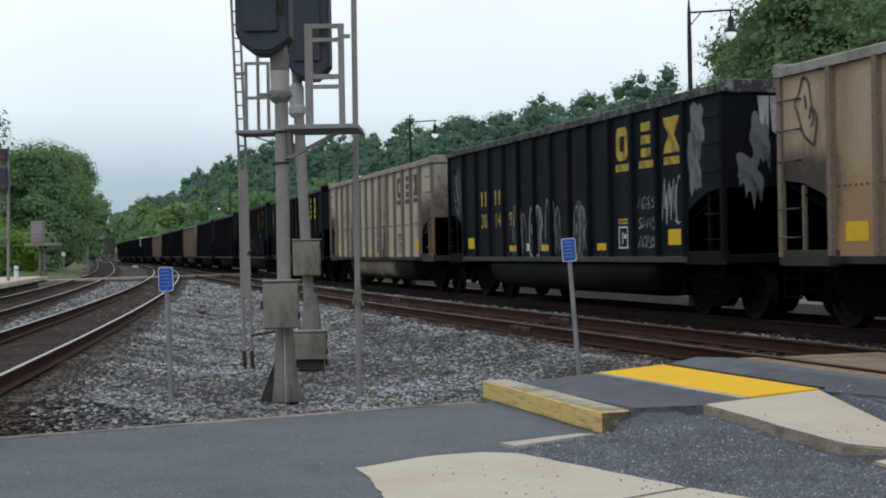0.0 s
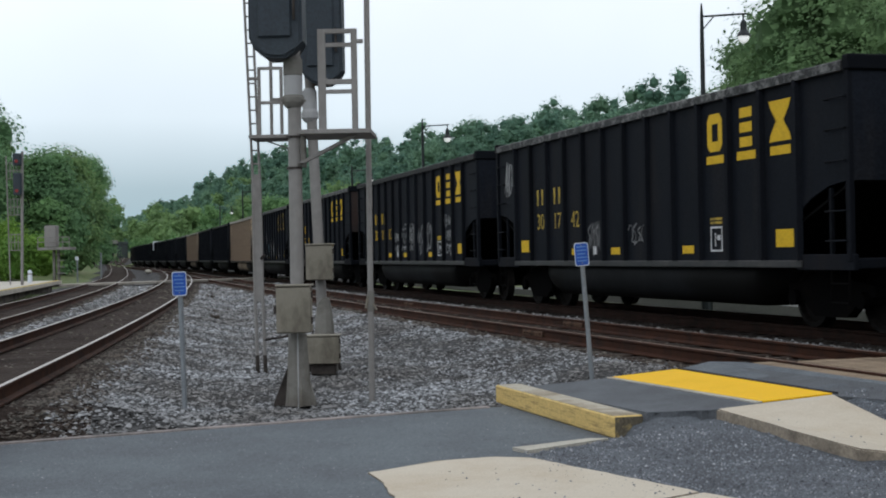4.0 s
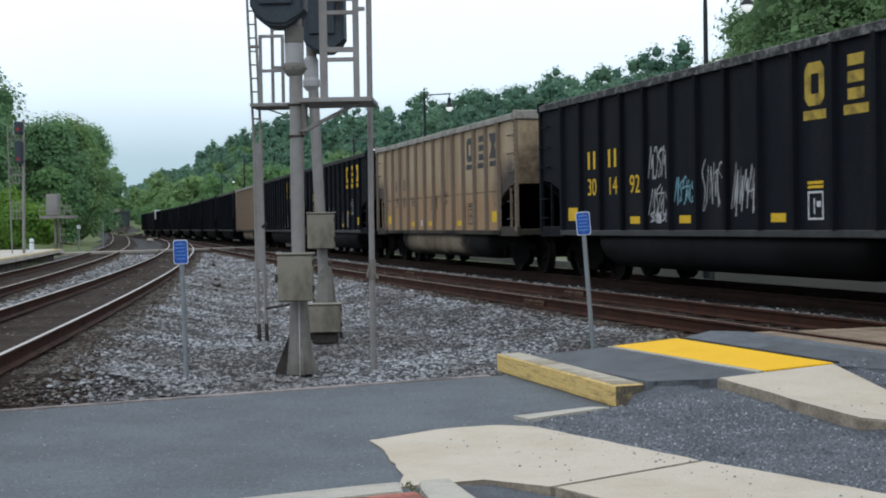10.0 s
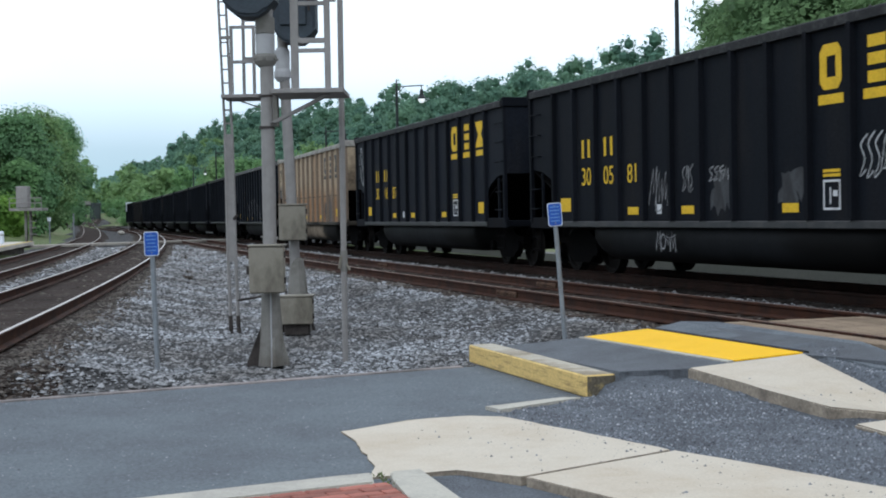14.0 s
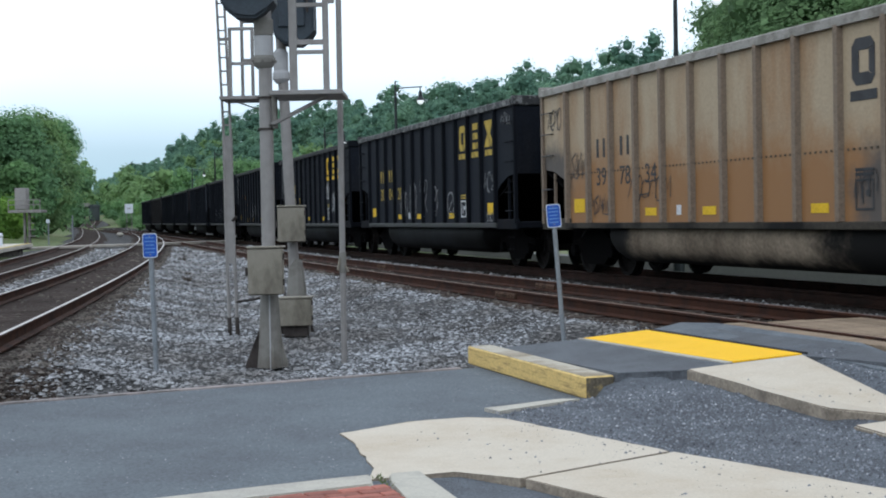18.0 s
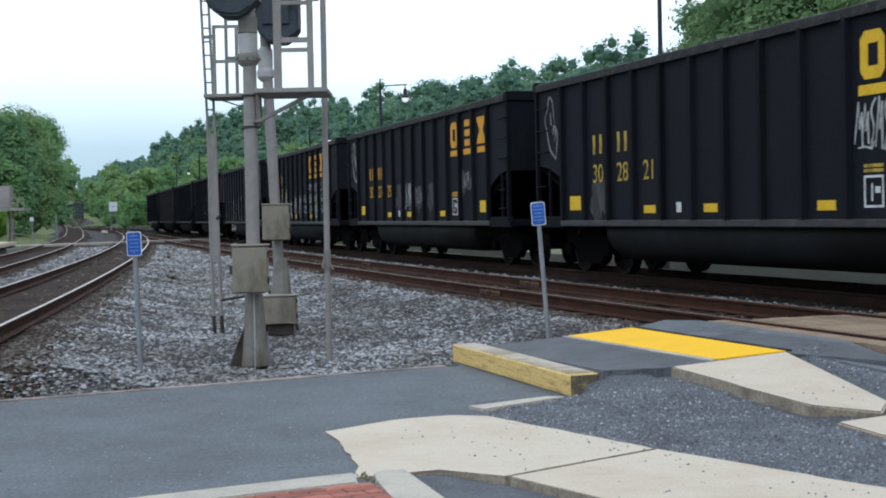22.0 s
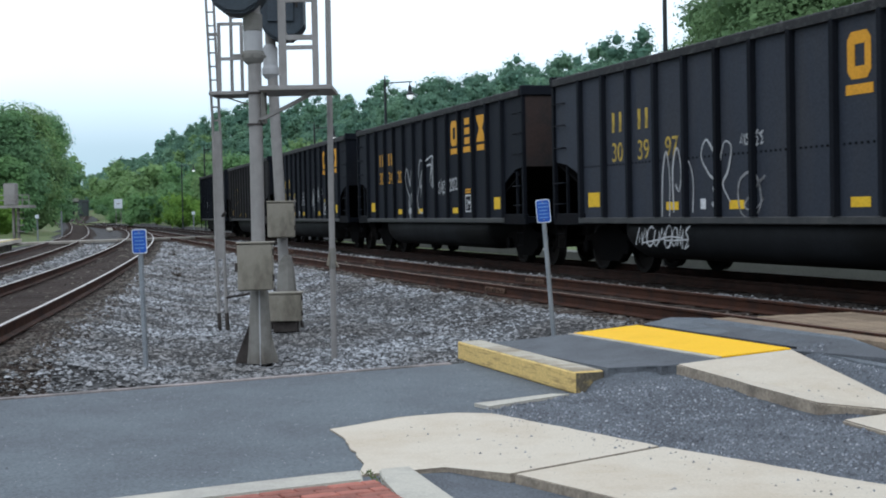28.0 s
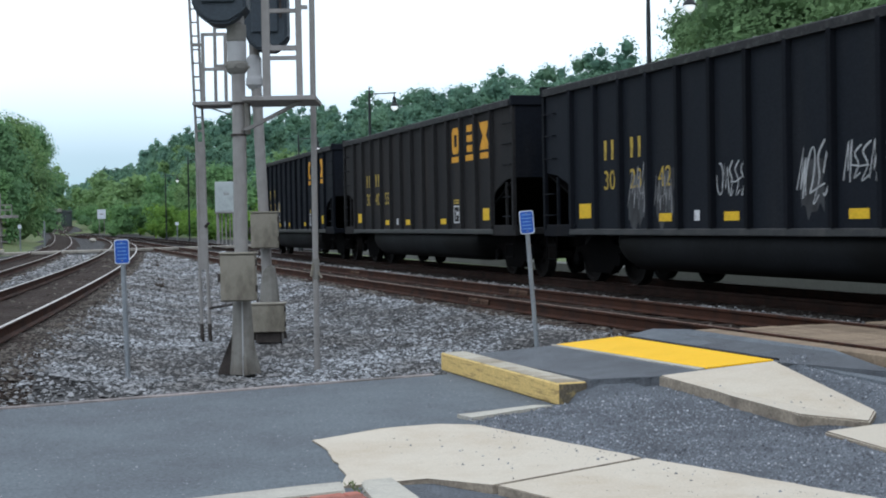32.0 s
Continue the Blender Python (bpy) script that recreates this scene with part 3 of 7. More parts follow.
def ballast_bed():
    """One uneven sheet of ballast under and between the tracks."""
    vs, fs = [], []
    rows = list(np.arange(-44.0, 2, 2.0)) + list(np.arange(2.0, 11, 1.0)) + list(np.arange(11.0, 40, 0.4)) + list(np.arange(40, 90, 1.25)) + list(np.arange(90, 375, 5.0))
    cols = 90
    for y in rows:
        left = FARW_X(y) - 3.4
        s = (y - EAST0[1]) / math.cos(EAST_H)
        right = east(s, 0)[0] + (4.2 if y < 90 else 13.0)
        for i in range(cols + 1):
            x = left + (right - left) * i / cols
            vs.append((x, float(y), bed_height(x, y)))
    n = cols + 1
    for j in range(len(rows) - 1):
        for i in range(cols):
            fs.append((j * n + i, j * n + i + 1, (j + 1) * n + i + 1, (j + 1) * n + i))
    me = arrays_mesh("ballast", vs, fs, BALLAST)
    me.materials.append(RUST_BALLAST)
    me.materials.append(COAL_SHADE_BED)
    for p in me.polygons:
        c = p.center
        d = min(float(np.min((l[:, 0] - c.x) ** 2 + (l[:, 1] - c.y) ** 2)) for l in LINES) ** 0.5
        p.material_index = 1 if d < 1.3 or WEST_X(c.y) < c.x < WEST_X(c.y) + 1.6 and c.y < 32 else 0
        # the bed below the train takes the colour with the painted-in shadow
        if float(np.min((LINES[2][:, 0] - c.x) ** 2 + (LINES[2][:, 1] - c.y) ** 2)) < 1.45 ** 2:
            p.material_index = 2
        p.use_smooth = True
    tagged(place("ballast", me), "grey crushed stone ballast under and between the tracks", "ballast", kind="structure")


ballast_bed()


# ---- tracks ----
RAIL_PROFILE = ((-0.075, -0.17), (0.075, -0.17), (0.075, -0.155), (0.012, -0.13), (0.012, -0.045), (0.036, -0.03), (0.036, -0.006), (0.026, 0), (-0.026, 0), (-0.036, -0.006), (-0.036, -0.03), (-0.012, -0.045), (-0.012, -0.13), (-0.075, -0.155))


def sweep(points, off):
    """A rail along a centre line, off metres to its right."""
    vs, fs = [], []
    m = len(RAIL_PROFILE)
    for i, p in enumerate(points):
        a, b = points[max(0, i - 1)], points[min(len(points) - 1, i + 1)]
        dx, dy = b[0] - a[0], b[1] - a[1]
        ln = math.hypot(dx, dy)
        rx, ry = dy / ln, -dx / ln
        for u, z in RAIL_PROFILE:
            vs.append((p[0] + rx * (off + u), p[1] + ry * (off + u), z + climb(p[0], p[1])))
    for i in range(len(points) - 1):
        for j in range(m):
            k = (j + 1) % m
            fs.append((i * m + j, i * m + k, (i + 1) * m + k, (i + 1) * m + j))
    return vs, fs, m


def make_track(label, points, ties, head, sunk=0.0, side=RAIL_SIDE, wood=TIE):
    """Two rails on their ties; ties are (x, y, heading)."""
    tr = thing("railway_track", pose(0, 0, 0), label, "railway track", "tracks", "structure")
    for off in (-0.7535, 0.7535):
        vs, fs, m = sweep(points, off)
        me = arrays_mesh("rail", vs, fs, side)
        me.materials.append(head)
        for p in me.polygons:
            if p.index % m == 7:
                p.material_index = 1
        place("rail", me, tr)
    bm = bmesh.new()
    box(bm, -1.3, 1.3, -0.11, 0.11, -0.34, -0.165, 0.012)
    tie_me = to_mesh("tie", bm, wood)
    rng = random.Random(len(points))
    for x, y, h in ties:
        place("tie", tie_me, tr, Matrix.Translation((x, y, rng.uniform(-0.02, 0) - sunk)) @ Matrix.Rotation(-h + rng.uniform(-0.015, 0.015), 4, "Z"))
    return tr


def ties_along(points, first, last, step):
    out, acc = [], 0.0
    for a, b in zip(points, points[1:]):
        ln = math.hypot(b[0] - a[0], b[1] - a[1])
        acc += ln
        if acc >= step:
            acc -= step
            if first <= a[1] <= last:
                out.append((a[0], a[1], math.atan2(b[0] - a[0], b[1] - a[1])))
    return out


wl_pts, fl_pts = west_line(WEST_X, -40, 375, 0.5), west_line(FARW_X, -40, 375, 0.5)
near_pts = [east(s, -SPACING)[:2] for s in np.arange(-40, 375, 0.5)]
coal_pts = [east(s)[:2] for s in np.arange(-40, 340, 0.5)]
make_track("curved running track with bright worn rails on dark ties", wl_pts, ties_along(wl_pts, 13.6, 75, 0.55), RAIL_TOP, 0.02)
make_track("curved track beside the low platform, dark ties", fl_pts, ties_along(fl_pts, 30, 85, 0.55), RAIL_MID, 0.02)
make_track("rusty track with bolted joints beside the coal train", near_pts, ties_along(near_pts, 3, 80, 0.55), RAIL_RUST_TOP)
make_track("track under the coal train, brown with grime and painted-in shade", coal_pts, ties_along(coal_pts, 5, 60, 0.55), RAIL_GRIME_TOP, 0.0, RAIL_BLACK, TIE_BLACK)

def joint_bars():
    """Bolted joint bars on the rusty track, staggered from rail to rail."""
    track = bpy.data.objects["railway_track.002"]
    bm = bmesh.new()
    for side in (-1, 1):
        prism(bm, [(side * 0.014, -0.135), (side * 0.045, -0.13), (side * 0.038, -0.06), (side * 0.03, -0.042), (side * 0.014, -0.045)], "y", -0.46, 0.46)
        for k in range(6):
            y = -0.36 + 0.144 * k
            rod(bm, (side * 0.04, y, -0.088), (side * 0.068, y, -0.088), 0.019, 6)
    me = to_mesh("joint_bar", bm, JOINT)
    for off, s0 in ((-0.7535, 3.3), (0.7535, 5.4)):
        for k in range(-1, 4):
            x, y, h = east(s0 + 11.9 * k, -SPACING + off)
            place("joint_bar", me, track, pose(x, y, 0, 0, 0, -math.degrees(h)), "bolted steel joint bar")


joint_bars()

# pale paving on the far side of the coal track
def far_paving():
    vs, fs = [], []
    ss = list(range(-60, 110, 5))
    for s in ss:
        for o in (7.1, 8.0):
            x, y, _ = east(s, o)
            vs += [(x, y, -0.36), (x, y, -0.7)]
    for i in range(len(ss) - 1):
        b = 4 * i
        fs += [(b, b + 2, b + 6, b + 4), (b, b + 4, b + 5, b + 1), (b + 2, b + 3, b + 7, b + 6)]
    tagged(place("pavement", arrays_mesh("pavement", vs, fs, FAR_PAVE)), "pale paved road beyond the coal train", "road", kind="structure")


far_paving()


# ---- the coal train ----
CACHE = {}


def cached(key, make, material, smooth=False):
    """One mesh for all alike parts of one material."""
    k = (key, material.name)
    if k not in CACHE:
        bm = bmesh.new()
        make(bm)
        CACHE[k] = to_mesh(key, bm, material, smooth)
    return CACHE[k]


HALF, END, CUT = 1.56, BODY / 2, 6.12
SILL_Z, TOP_Z = 1.0, 3.69


def side_sheet(bm):
    out = [(-CUT, SILL_Z), (CUT, SILL_Z), (CUT, 1.72), (CUT + 0.3, 1.88), (CUT + 0.75, 2.03), (END, 2.10), (END, TOP_Z - 0.1), (-END, TOP_Z - 0.1), (-END, 2.10), (-CUT - 0.75, 2.03), (-CUT - 0.3, 1.88), (-CUT, 1.72)]
    prism(bm, out, "x", -0.01, 0.01)


def rib(bm):
    prism(bm, [(-0.065, 0), (-0.045, 0.085), (0.045, 0.085), (0.065, 0)], "z", SILL_Z + 0.02, TOP_Z - 0.12)
    bmesh.ops.rotate(bm, verts=bm.verts, cent=(0, 0, 0), matrix=Matrix.Rotation(-math.pi / 2, 3, "Z"))


def side_chord(bm):
    prism(bm, [(-0.06, TOP_Z - 0.14), (0.09, TOP_Z - 0.14), (0.09, TOP_Z - 0.02), (0.07, TOP_Z), (-0.06, TOP_Z)], "y", -END + 0.1, END - 0.1)


def end_chord(bm):
    box(bm, -HALF - 0.08, HALF + 0.08, -0.09, 0.07, TOP_Z - 0.15, TOP_Z + 0.06, 0.02)


def side_sill(bm):
    box(bm, -0.05, 0.07, -CUT - 0.1, CUT + 0.1, SILL_Z - 0.09, SILL_Z + 0.018, 0.012)


def end_sill(bm):
    box(bm, -HALF, HALF, -0.62, 0.72, SILL_Z - 0.10, SILL_Z + 0.04, 0.015)
    box(bm, -HALF - 0.04, -HALF + 0.04, -0.72, 0.74, SILL_Z - 0.12, SILL_Z + 0.10, 0.01)
    box(bm, HALF - 0.04, HALF + 0.04, -0.72, 0.74, SILL_Z - 0.12, SILL_Z + 0.10, 0.01)


def end_sheet(bm):
    box(bm, -HALF, HALF, -0.015, 0.015, 2.08, TOP_Z - 0.05)
    for x in (-0.55, 0.55):
        box(bm, x - 0.05, x + 0.05, 0.01, 0.09, 2.1, TOP_Z - 0.15)


def slope_sheet(bm):
    prism(bm, [(0.0, 2.10), (0.0, 2.06), (-2.9, 0.95), (-2.9, 0.99)], "x", -HALF + 0.02, HALF - 0.02)


def floor_sheet(bm):
    box(bm, -HALF + 0.03, HALF - 0.03, -4.6, 4.6, SILL_Z - 0.06, SILL_Z - 0.02)


def tub(bm):
    """The rounded belly between the trucks: drawn in under the sill, bulging, then rolled under."""
    side = [(1.36, 1.0), (1.44, 0.92)] + [(1.02 + 0.46 * math.cos(a), 0.76 + 0.46 * math.sin(a)) for a in (0.15 - 0.215 * k for k in range(9))]
    out = [(-x, z) for x, z in side[::1]] + [(x, z) for x, z in side[::-1]]
    rings = []
    for y, sc, pull in ((-4.62, 0.80, 0.95), (-4.5, 0.90, 0.97), (-4.2, 1.0, 1.0), (4.2, 1.0, 1.0), (4.5, 0.90, 0.97), (4.62, 0.80, 0.95)):
        rings.append([bm.verts.new((x * pull, y, 1.0 - (1.0 - z) * sc)) for x, z in out])
    n = len(out)
    for a, b in zip(rings, rings[1:]):
        for i in range(n):
            bm.faces.new((a[i], a[(i + 1) % n], b[(i + 1) % n], b[i]))
    bm.faces.new(rings[0])
    bm.faces.new(rings[-1][::-1])


def centre_sill(bm):
    box(bm, -0.25, 0.25, -END - 0.1, END + 0.1, 0.62, 0.94, 0.01)


def coupler(bm):
    box(bm, -0.09, 0.09, 0.0, 0.55, 0.70, 0.88, 0.02)
    box(bm, -0.16, 0.16, 0.5, 0.78, 0.64, 0.94, 0.05)


def truck_bolster(bm):
    box(bm, -1.05, 1.05, -0.2, 0.2, 0.42, 0.72, 0.04)
    box(bm, -0.4, 0.4, -0.28, 0.28, 0.68, 0.82, 0.03)


def side_frame(bm):
    out = [(-1.12, 0.50), (-1.12, 0.66), (-0.62, 0.72), (-0.35, 0.86), (0.35, 0.86), (0.62, 0.72), (1.12, 0.66), (1.12, 0.50), (0.78, 0.46), (0.42, 0.20), (-0.42, 0.20), (-0.78, 0.46)]
    prism(bm, out, "x", -0.08, 0.08)
    for y in (-0.89, 0.89):
        rod(bm, (0.07, y, 0.46), (0.17, y, 0.46), 0.12, 10)


def spring(bm):
    for y in (-0.16, 0, 0.16):
        lathe(bm, [(0.07, 0.26), (0.085, 0.29), (0.07, 0.33), (0.085, 0.36), (0.07, 0.40), (0.085, 0.43), (0.07, 0.47)], 8, (0, y, 0))


def wheelset(bm):
    rings = []
    prof = [(0.08, -1.02), (0.08, -0.82), (0.16, -0.83), (0.18, -0.78), (0.36, -0.76), (0.39, -0.82), (0.455, -0.82), (0.46, -0.70), (0.485, -0.69), (0.485, -0.66), (0.38, -0.66), (0.34, -0.71), (0.14, -0.72), (0.09, -0.66), (0.08, -0.4), (0.08, 0.4), (0.09, 0.66), (0.14, 0.72), (0.34, 0.71), (0.38, 0.66), (0.485, 0.66), (0.485, 0.69), (0.46, 0.70), (0.455, 0.82), (0.39, 0.82), (0.36, 0.76), (0.18, 0.78), (0.16, 0.83), (0.08, 0.82), (0.08, 1.02)]
    n = 20
    for r, x in prof:
        rings.append([bm.verts.new((x, r * math.cos(2 * math.pi * i / n), r * math.sin(2 * math.pi * i / n))) for i in range(n)])
    for a, b in zip(rings, rings[1:]):
        for i in range(n):
            bm.faces.new((a[i], b[i], b[(i + 1) % n], a[(i + 1) % n]))
    bm.faces.new(rings[0][::-1])
    bm.faces.new(rings[-1])


def corner_post(bm):
    box(bm, -0.04, 0.04, -0.05, 0.05, SILL_Z, TOP_Z - 0.1, 0.008)


def short_post(bm):
    box(bm, -0.025, 0.025, -0.025, 0.025, SILL_Z, 2.0)


def grab_iron(bm):
    """A bent hand hold, 0.5 m wide, standing off 7 cm."""
    for a, b in (((0, -0.25, 0), (0.07, -0.25, 0)), ((0.07, -0.25, 0), (0.07, 0.25, 0)), ((0.07, 0.25, 0), (0, 0.25, 0))):
        rod(bm, a, b, 0.013, 6)


def sill_step(bm):
    for y in (-0.22, 0.22):
        rod(bm, (0, y, 1.0), (0.02, y, 0.42), 0.016, 6)
    for z in (0.44, 0.7):
        rod(bm, (0.02, -0.22, z), (0.02, 0.22, z), 0.016, 6)


def rivet_row(bm):
    """Rivet heads along the seam of a side sheet."""
    for i in range(96):
        y = -6.0 + 12.0 * i / 95
        box(bm, 0, 0.014, y - 0.016, y + 0.016, 1.93, 1.962)


def rivet_column(bm):
    for i in range(22):
        z = 1.2 + 2.3 * i / 21
        box(bm, 0, 0.016, -0.018, 0.018, z - 0.018, z + 0.018)


def drips(bm):
    """Runs of white paint down an end sheet."""
    rng = random.Random(77)
    for i in range(16):
        x, ln, w = rng.uniform(-1.4, 1.45), rng.uniform(0.15, 0.75), rng.uniform(0.02, 0.07)
        prism(bm, [(x - w, 3.5), (x - w * 0.6, 3.5 - ln), (x + w * 0.5, 3.5 - ln * 0.9), (x + w, 3.5)], "y", 0, 0.004)


def coal_load(bm):
    """A lumpy heap just over the top chord."""
    nx, ny = 6, 28
    g = [[bm.verts.new((-1.45 + 2.9 * i / nx, -6.9 + 13.8 * j / ny, 3.32 + 0.42 * math.sin(math.pi * i / nx) * (0.35 + 0.65 * abs(math.sin(math.pi * 2.0 * j / ny + 0.6))) + 0.10 * noise.noise((i * 0.9, j * 0.8, 3)))) for j in range(ny + 1)] for i in range(nx + 1)]
    for i in range(nx):
        for j in range(ny):
            bm.faces.new((g[i][j], g[i + 1][j], g[i + 1][j + 1], g[i][j + 1]))


def plate(w, h):
    def make(bm):
        prism(bm, [(-w / 2, -h / 2), (w / 2, -h / 2), (w / 2, h / 2), (-w / 2, h / 2)], "x", 0, 0.004)
    return make


def flat(outlines):
    def make(bm):
        for o in outlines:
            prism(bm, o, "x", 0, 0.004)
    return make


# plain shapes that stand for the painted emblem: a chamfered ring, stacked bars, an hourglass; y grows forwards
SHAPE_RING = [[(-0.25, 0.20), (-0.16, 0.30), (0.16, 0.30), (0.25, 0.20), (0.10, 0.14), (-0.09, 0.14)], [(-0.25, -0.20), (-0.16, -0.30), (0.16, -0.30), (0.25, -0.20), (0.10, -0.14), (-0.09, -0.14)], [(-0.25, -0.2), (-0.25, 0.2), (-0.09, 0.14), (-0.09, -0.14)], [(0.25, -0.2), (0.25, 0.2), (0.12, 0.14), (0.12, -0.14)]]
SHAPE_STEP = [[(-0.19, 0.30), (0.19, 0.30), (0.19, 0.15), (-0.19, 0.15)], [(-0.19, 0.075), (0.19, 0.075), (0.19, -0.075), (-0.19, -0.075)], [(-0.19, -0.15), (0.19, -0.15), (0.19, -0.30), (-0.19, -0.30)]]
SHAPE_GLASS = [[(-0.31, 0.30), (0.31, 0.30), (0.27, 0.20), (0.10, 0.0), (0.27, -0.20), (0.31, -0.30), (-0.31, -0.30), (-0.27, -0.20), (-0.10, 0.0), (-0.27, 0.20)]]
RIB_Y = [-CUT + i * 2 * CUT / 12 for i in range(13)]
PANEL = [(a + b) / 2 for a, b in zip(RIB_Y, RIB_Y[1:])]


def digits_mesh(text, size, material):
    """Painted digits as a mesh, standing in the y-z plane and facing +x."""
    k = ("digits", text, size, material.name)
    if k not in CACHE:
        cu = bpy.data.curves.new("digits", "FONT")
        cu.body, cu.size, cu.align_x, cu.align_y, cu.extrude = text, size, "CENTER", "CENTER", 0.002
        ob = bpy.data.objects.new("digits", cu)
        scene.collection.objects.link(ob)
        me = bpy.data.meshes.new_from_object(ob.evaluated_get(bpy.context.evaluated_depsgraph_get()))
        bpy.data.objects.remove(ob)
        me.transform(Matrix(((0, 0, 1, 0), (1, 0, 0, 0), (0, 1, 0, 0), (0, 0, 0, 1))))
        me.materials.clear()
        me.materials.append(material)
        CACHE[k] = me
    return CACHE[k]


def curve_through(pts, closed=False, steps=5):
    """A smooth line through a few points."""
    n = len(pts)
    pick = (lambda k: pts[k % n]) if closed else (lambda k: pts[max(0, min(n - 1, k))])
    fine = []
    for i in range(n if closed else n - 1):
        p0, p1, p2, p3 = (pick(i + j) for j in (-1, 0, 1, 2))
        for k in range(steps):
            q = k / steps
            fine.append(tuple(0.5 * (2 * b + (c - a) * q + (2 * a - 5 * b + 4 * c - d) * q * q + (3 * b - a - 3 * c + d) * q ** 3) for a, b, c, d in zip(p0, p1, p2, p3)))
    return fine + [fine[0] if closed else pts[-1]]


def spray(bm, pts, width, lift=0.0):
    """A sprayed line as a strip with shared corners, thicker and thinner along its way."""
    pairs = []
    for i, (y, z) in enumerate(pts):
        py, pz = pts[max(0, i - 1)]
        qy, qz = pts[min(len(pts) - 1, i + 1)]
        ln = math.hypot(qy - py, qz - pz) or 1
        wd = width * (0.8 + 0.25 * math.sin(i * 0.31)) / 2
        ny, nz = -(qz - pz) / ln * wd, (qy - py) / ln * wd
        x = lift + 0.00005 * i
        pairs.append((bm.verts.new((x, y + ny, z + nz)), bm.verts.new((x, y - ny, z - nz))))
    for (a, b), (c, d) in zip(pairs, pairs[1:]):
        bm.faces.new((a, b, d, c))


def scribble(rng, w, h, n, width):
    """A quick tag with no letters in it: leaning spikes, hooks and loops crossed by a few strokes."""
    bm = bmesh.new()
    lean = rng.uniform(0.0, 0.3)
    for k in range(n):
        y0 = -w / 2 + w * (k + 0.5) / n
        rw, rh = w / n * rng.uniform(0.4, 0.62), h * rng.uniform(0.32, 0.5)
        kind = rng.random()
        if kind < 0.3:
            a0, turn = rng.uniform(0, 6.3), rng.choice((-1, 1))
            pts = curve_through([(y0 + rw * math.cos(a0 + turn * i * 0.75), rh * math.sin(a0 + turn * i * 0.75)) for i in range(rng.randint(6, 9))])
        elif kind < 0.75:
            pts = [(y0 - rw, -rh * rng.uniform(0.6, 1)), (y0 - rw * 0.35, rh), (y0 + rw * 0.1, -rh * rng.uniform(0.1, 0.8)), (y0 + rw * 0.55, rh * rng.uniform(0.4, 1.1)), (y0 + rw, -rh)]
        else:
            pts = curve_through([(y0 + rw * 0.8, rh), (y0 - rw * 0.6, rh * 0.5), (y0 + rw * 0.5, -rh * 0.2), (y0 - rw * 0.4, -rh), (y0 + rw, -rh * 0.7)])
        spray(bm, [(y + lean * z, z) for y, z in pts], width, 0.0015 * (k % 3))
    for k in range(max(1, n // 3)):
        y0, z0 = rng.uniform(-w / 2, w * 0.2), rng.uniform(-h * 0.5, h * 0.3)
        spray(bm, [(y0, z0), (y0 + w * 0.2, z0 + h * rng.uniform(-0.05, 0.1)), (y0 + w * 0.42, z0 + h * rng.uniform(-0.1, 0.25))], width * 0.8, 0.0048)
    return bm


# big outlined figures, each drawn in a unit square: closed or not, then the points
FIGURES = {
    "heart": [(0, ((0.05, -0.5), (0.02, -0.12), (-0.22, 0.02), (-0.46, 0.25), (-0.30, 0.46), (-0.05, 0.28), (0.08, 0.12), (0.25, 0.40), (0.46, 0.34), (0.36, 0.05), (0.2, -0.12), (0.42, -0.34))), (0, ((-0.10, -0.15), (-0.02, -0.34), (-0.14, -0.36), (0.12, -0.48)))],
    "flame": [(0, ((0.42, 0.44), (0.05, 0.5), (-0.16, 0.25), (-0.05, 0.05), (-0.38, -0.25), (-0.12, -0.48), (0.30, -0.5), (0.46, -0.28), (0.30, -0.12))), (0, ((0.28, 0.30), (0.02, -0.02), (0.2, 0.02), (0.1, -0.22)))],
    "hook": [(0, ((-0.5, 0.38), (-0.1, 0.46), (0.26, 0.48), (0.28, 0.2), (0.22, -0.1))), (0, ((-0.3, 0.30), (0.12, 0.30), (0.02, 0.02), (0.10, -0.1), (0.28, -0.16)))],
    "pick": [(0, ((0.30, -0.5), (-0.12, -0.32), (-0.34, 0.0), (-0.46, 0.14), (-0.28, 0.30), (-0.12, 0.50), (0.10, 0.42), (0.22, 0.1), (0.42, -0.12), (0.30, -0.48))), (0, ((-0.05, 0.25), (0.0, 0.05))), (0, ((0.12, -0.1), (0.22, 0.05), (0.3, -0.12), (0.16, -0.22)))],
    "arches": [(0, ((-0.5, -0.45), (-0.46, 0.15), (-0.34, 0.46), (-0.24, 0.1), (-0.26, -0.45))), (0, ((-0.12, -0.4), (-0.14, 0.2), (0.0, 0.5), (0.12, 0.2), (0.06, -0.1), (-0.06, 0.0))), (0, ((0.22, -0.45), (0.2, 0.1), (0.34, 0.3), (0.48, 0.05), (0.46, -0.4)))],
    "blocks": [(1, ((-0.44, -0.45), (-0.40, 0.30), (-0.18, 0.45), (-0.06, 0.2), (-0.10, -0.42))), (1, ((0.02, -0.4), (0.06, 0.40), (0.26, 0.28), (0.20, -0.45))), (0, ((-0.3, -0.1), (-0.26, 0.12), (-0.2, -0.05))), (0, ((0.30, 0.42), (0.44, 0.1), (0.34, -0.1), (0.48, -0.42)))],
    "rings": [(1, ((-0.05, 0.4), (-0.42, 0.2), (-0.38, -0.3), (0.0, -0.44), (0.34, -0.2), (0.25, 0.25))), (0, ((0.5, 0.32), (0.15, 0.1), (-0.22, -0.2), (0.1, -0.3), (0.45, -0.08)))],
}


def figure(kind, w, h, width):
    bm = bmesh.new()
    for k, (closed, pts) in enumerate(FIGURES[kind]):
        spray(bm, curve_through([(y * w, z * h) for y, z in pts], bool(closed)), width, 0.002 * k)
    return bm


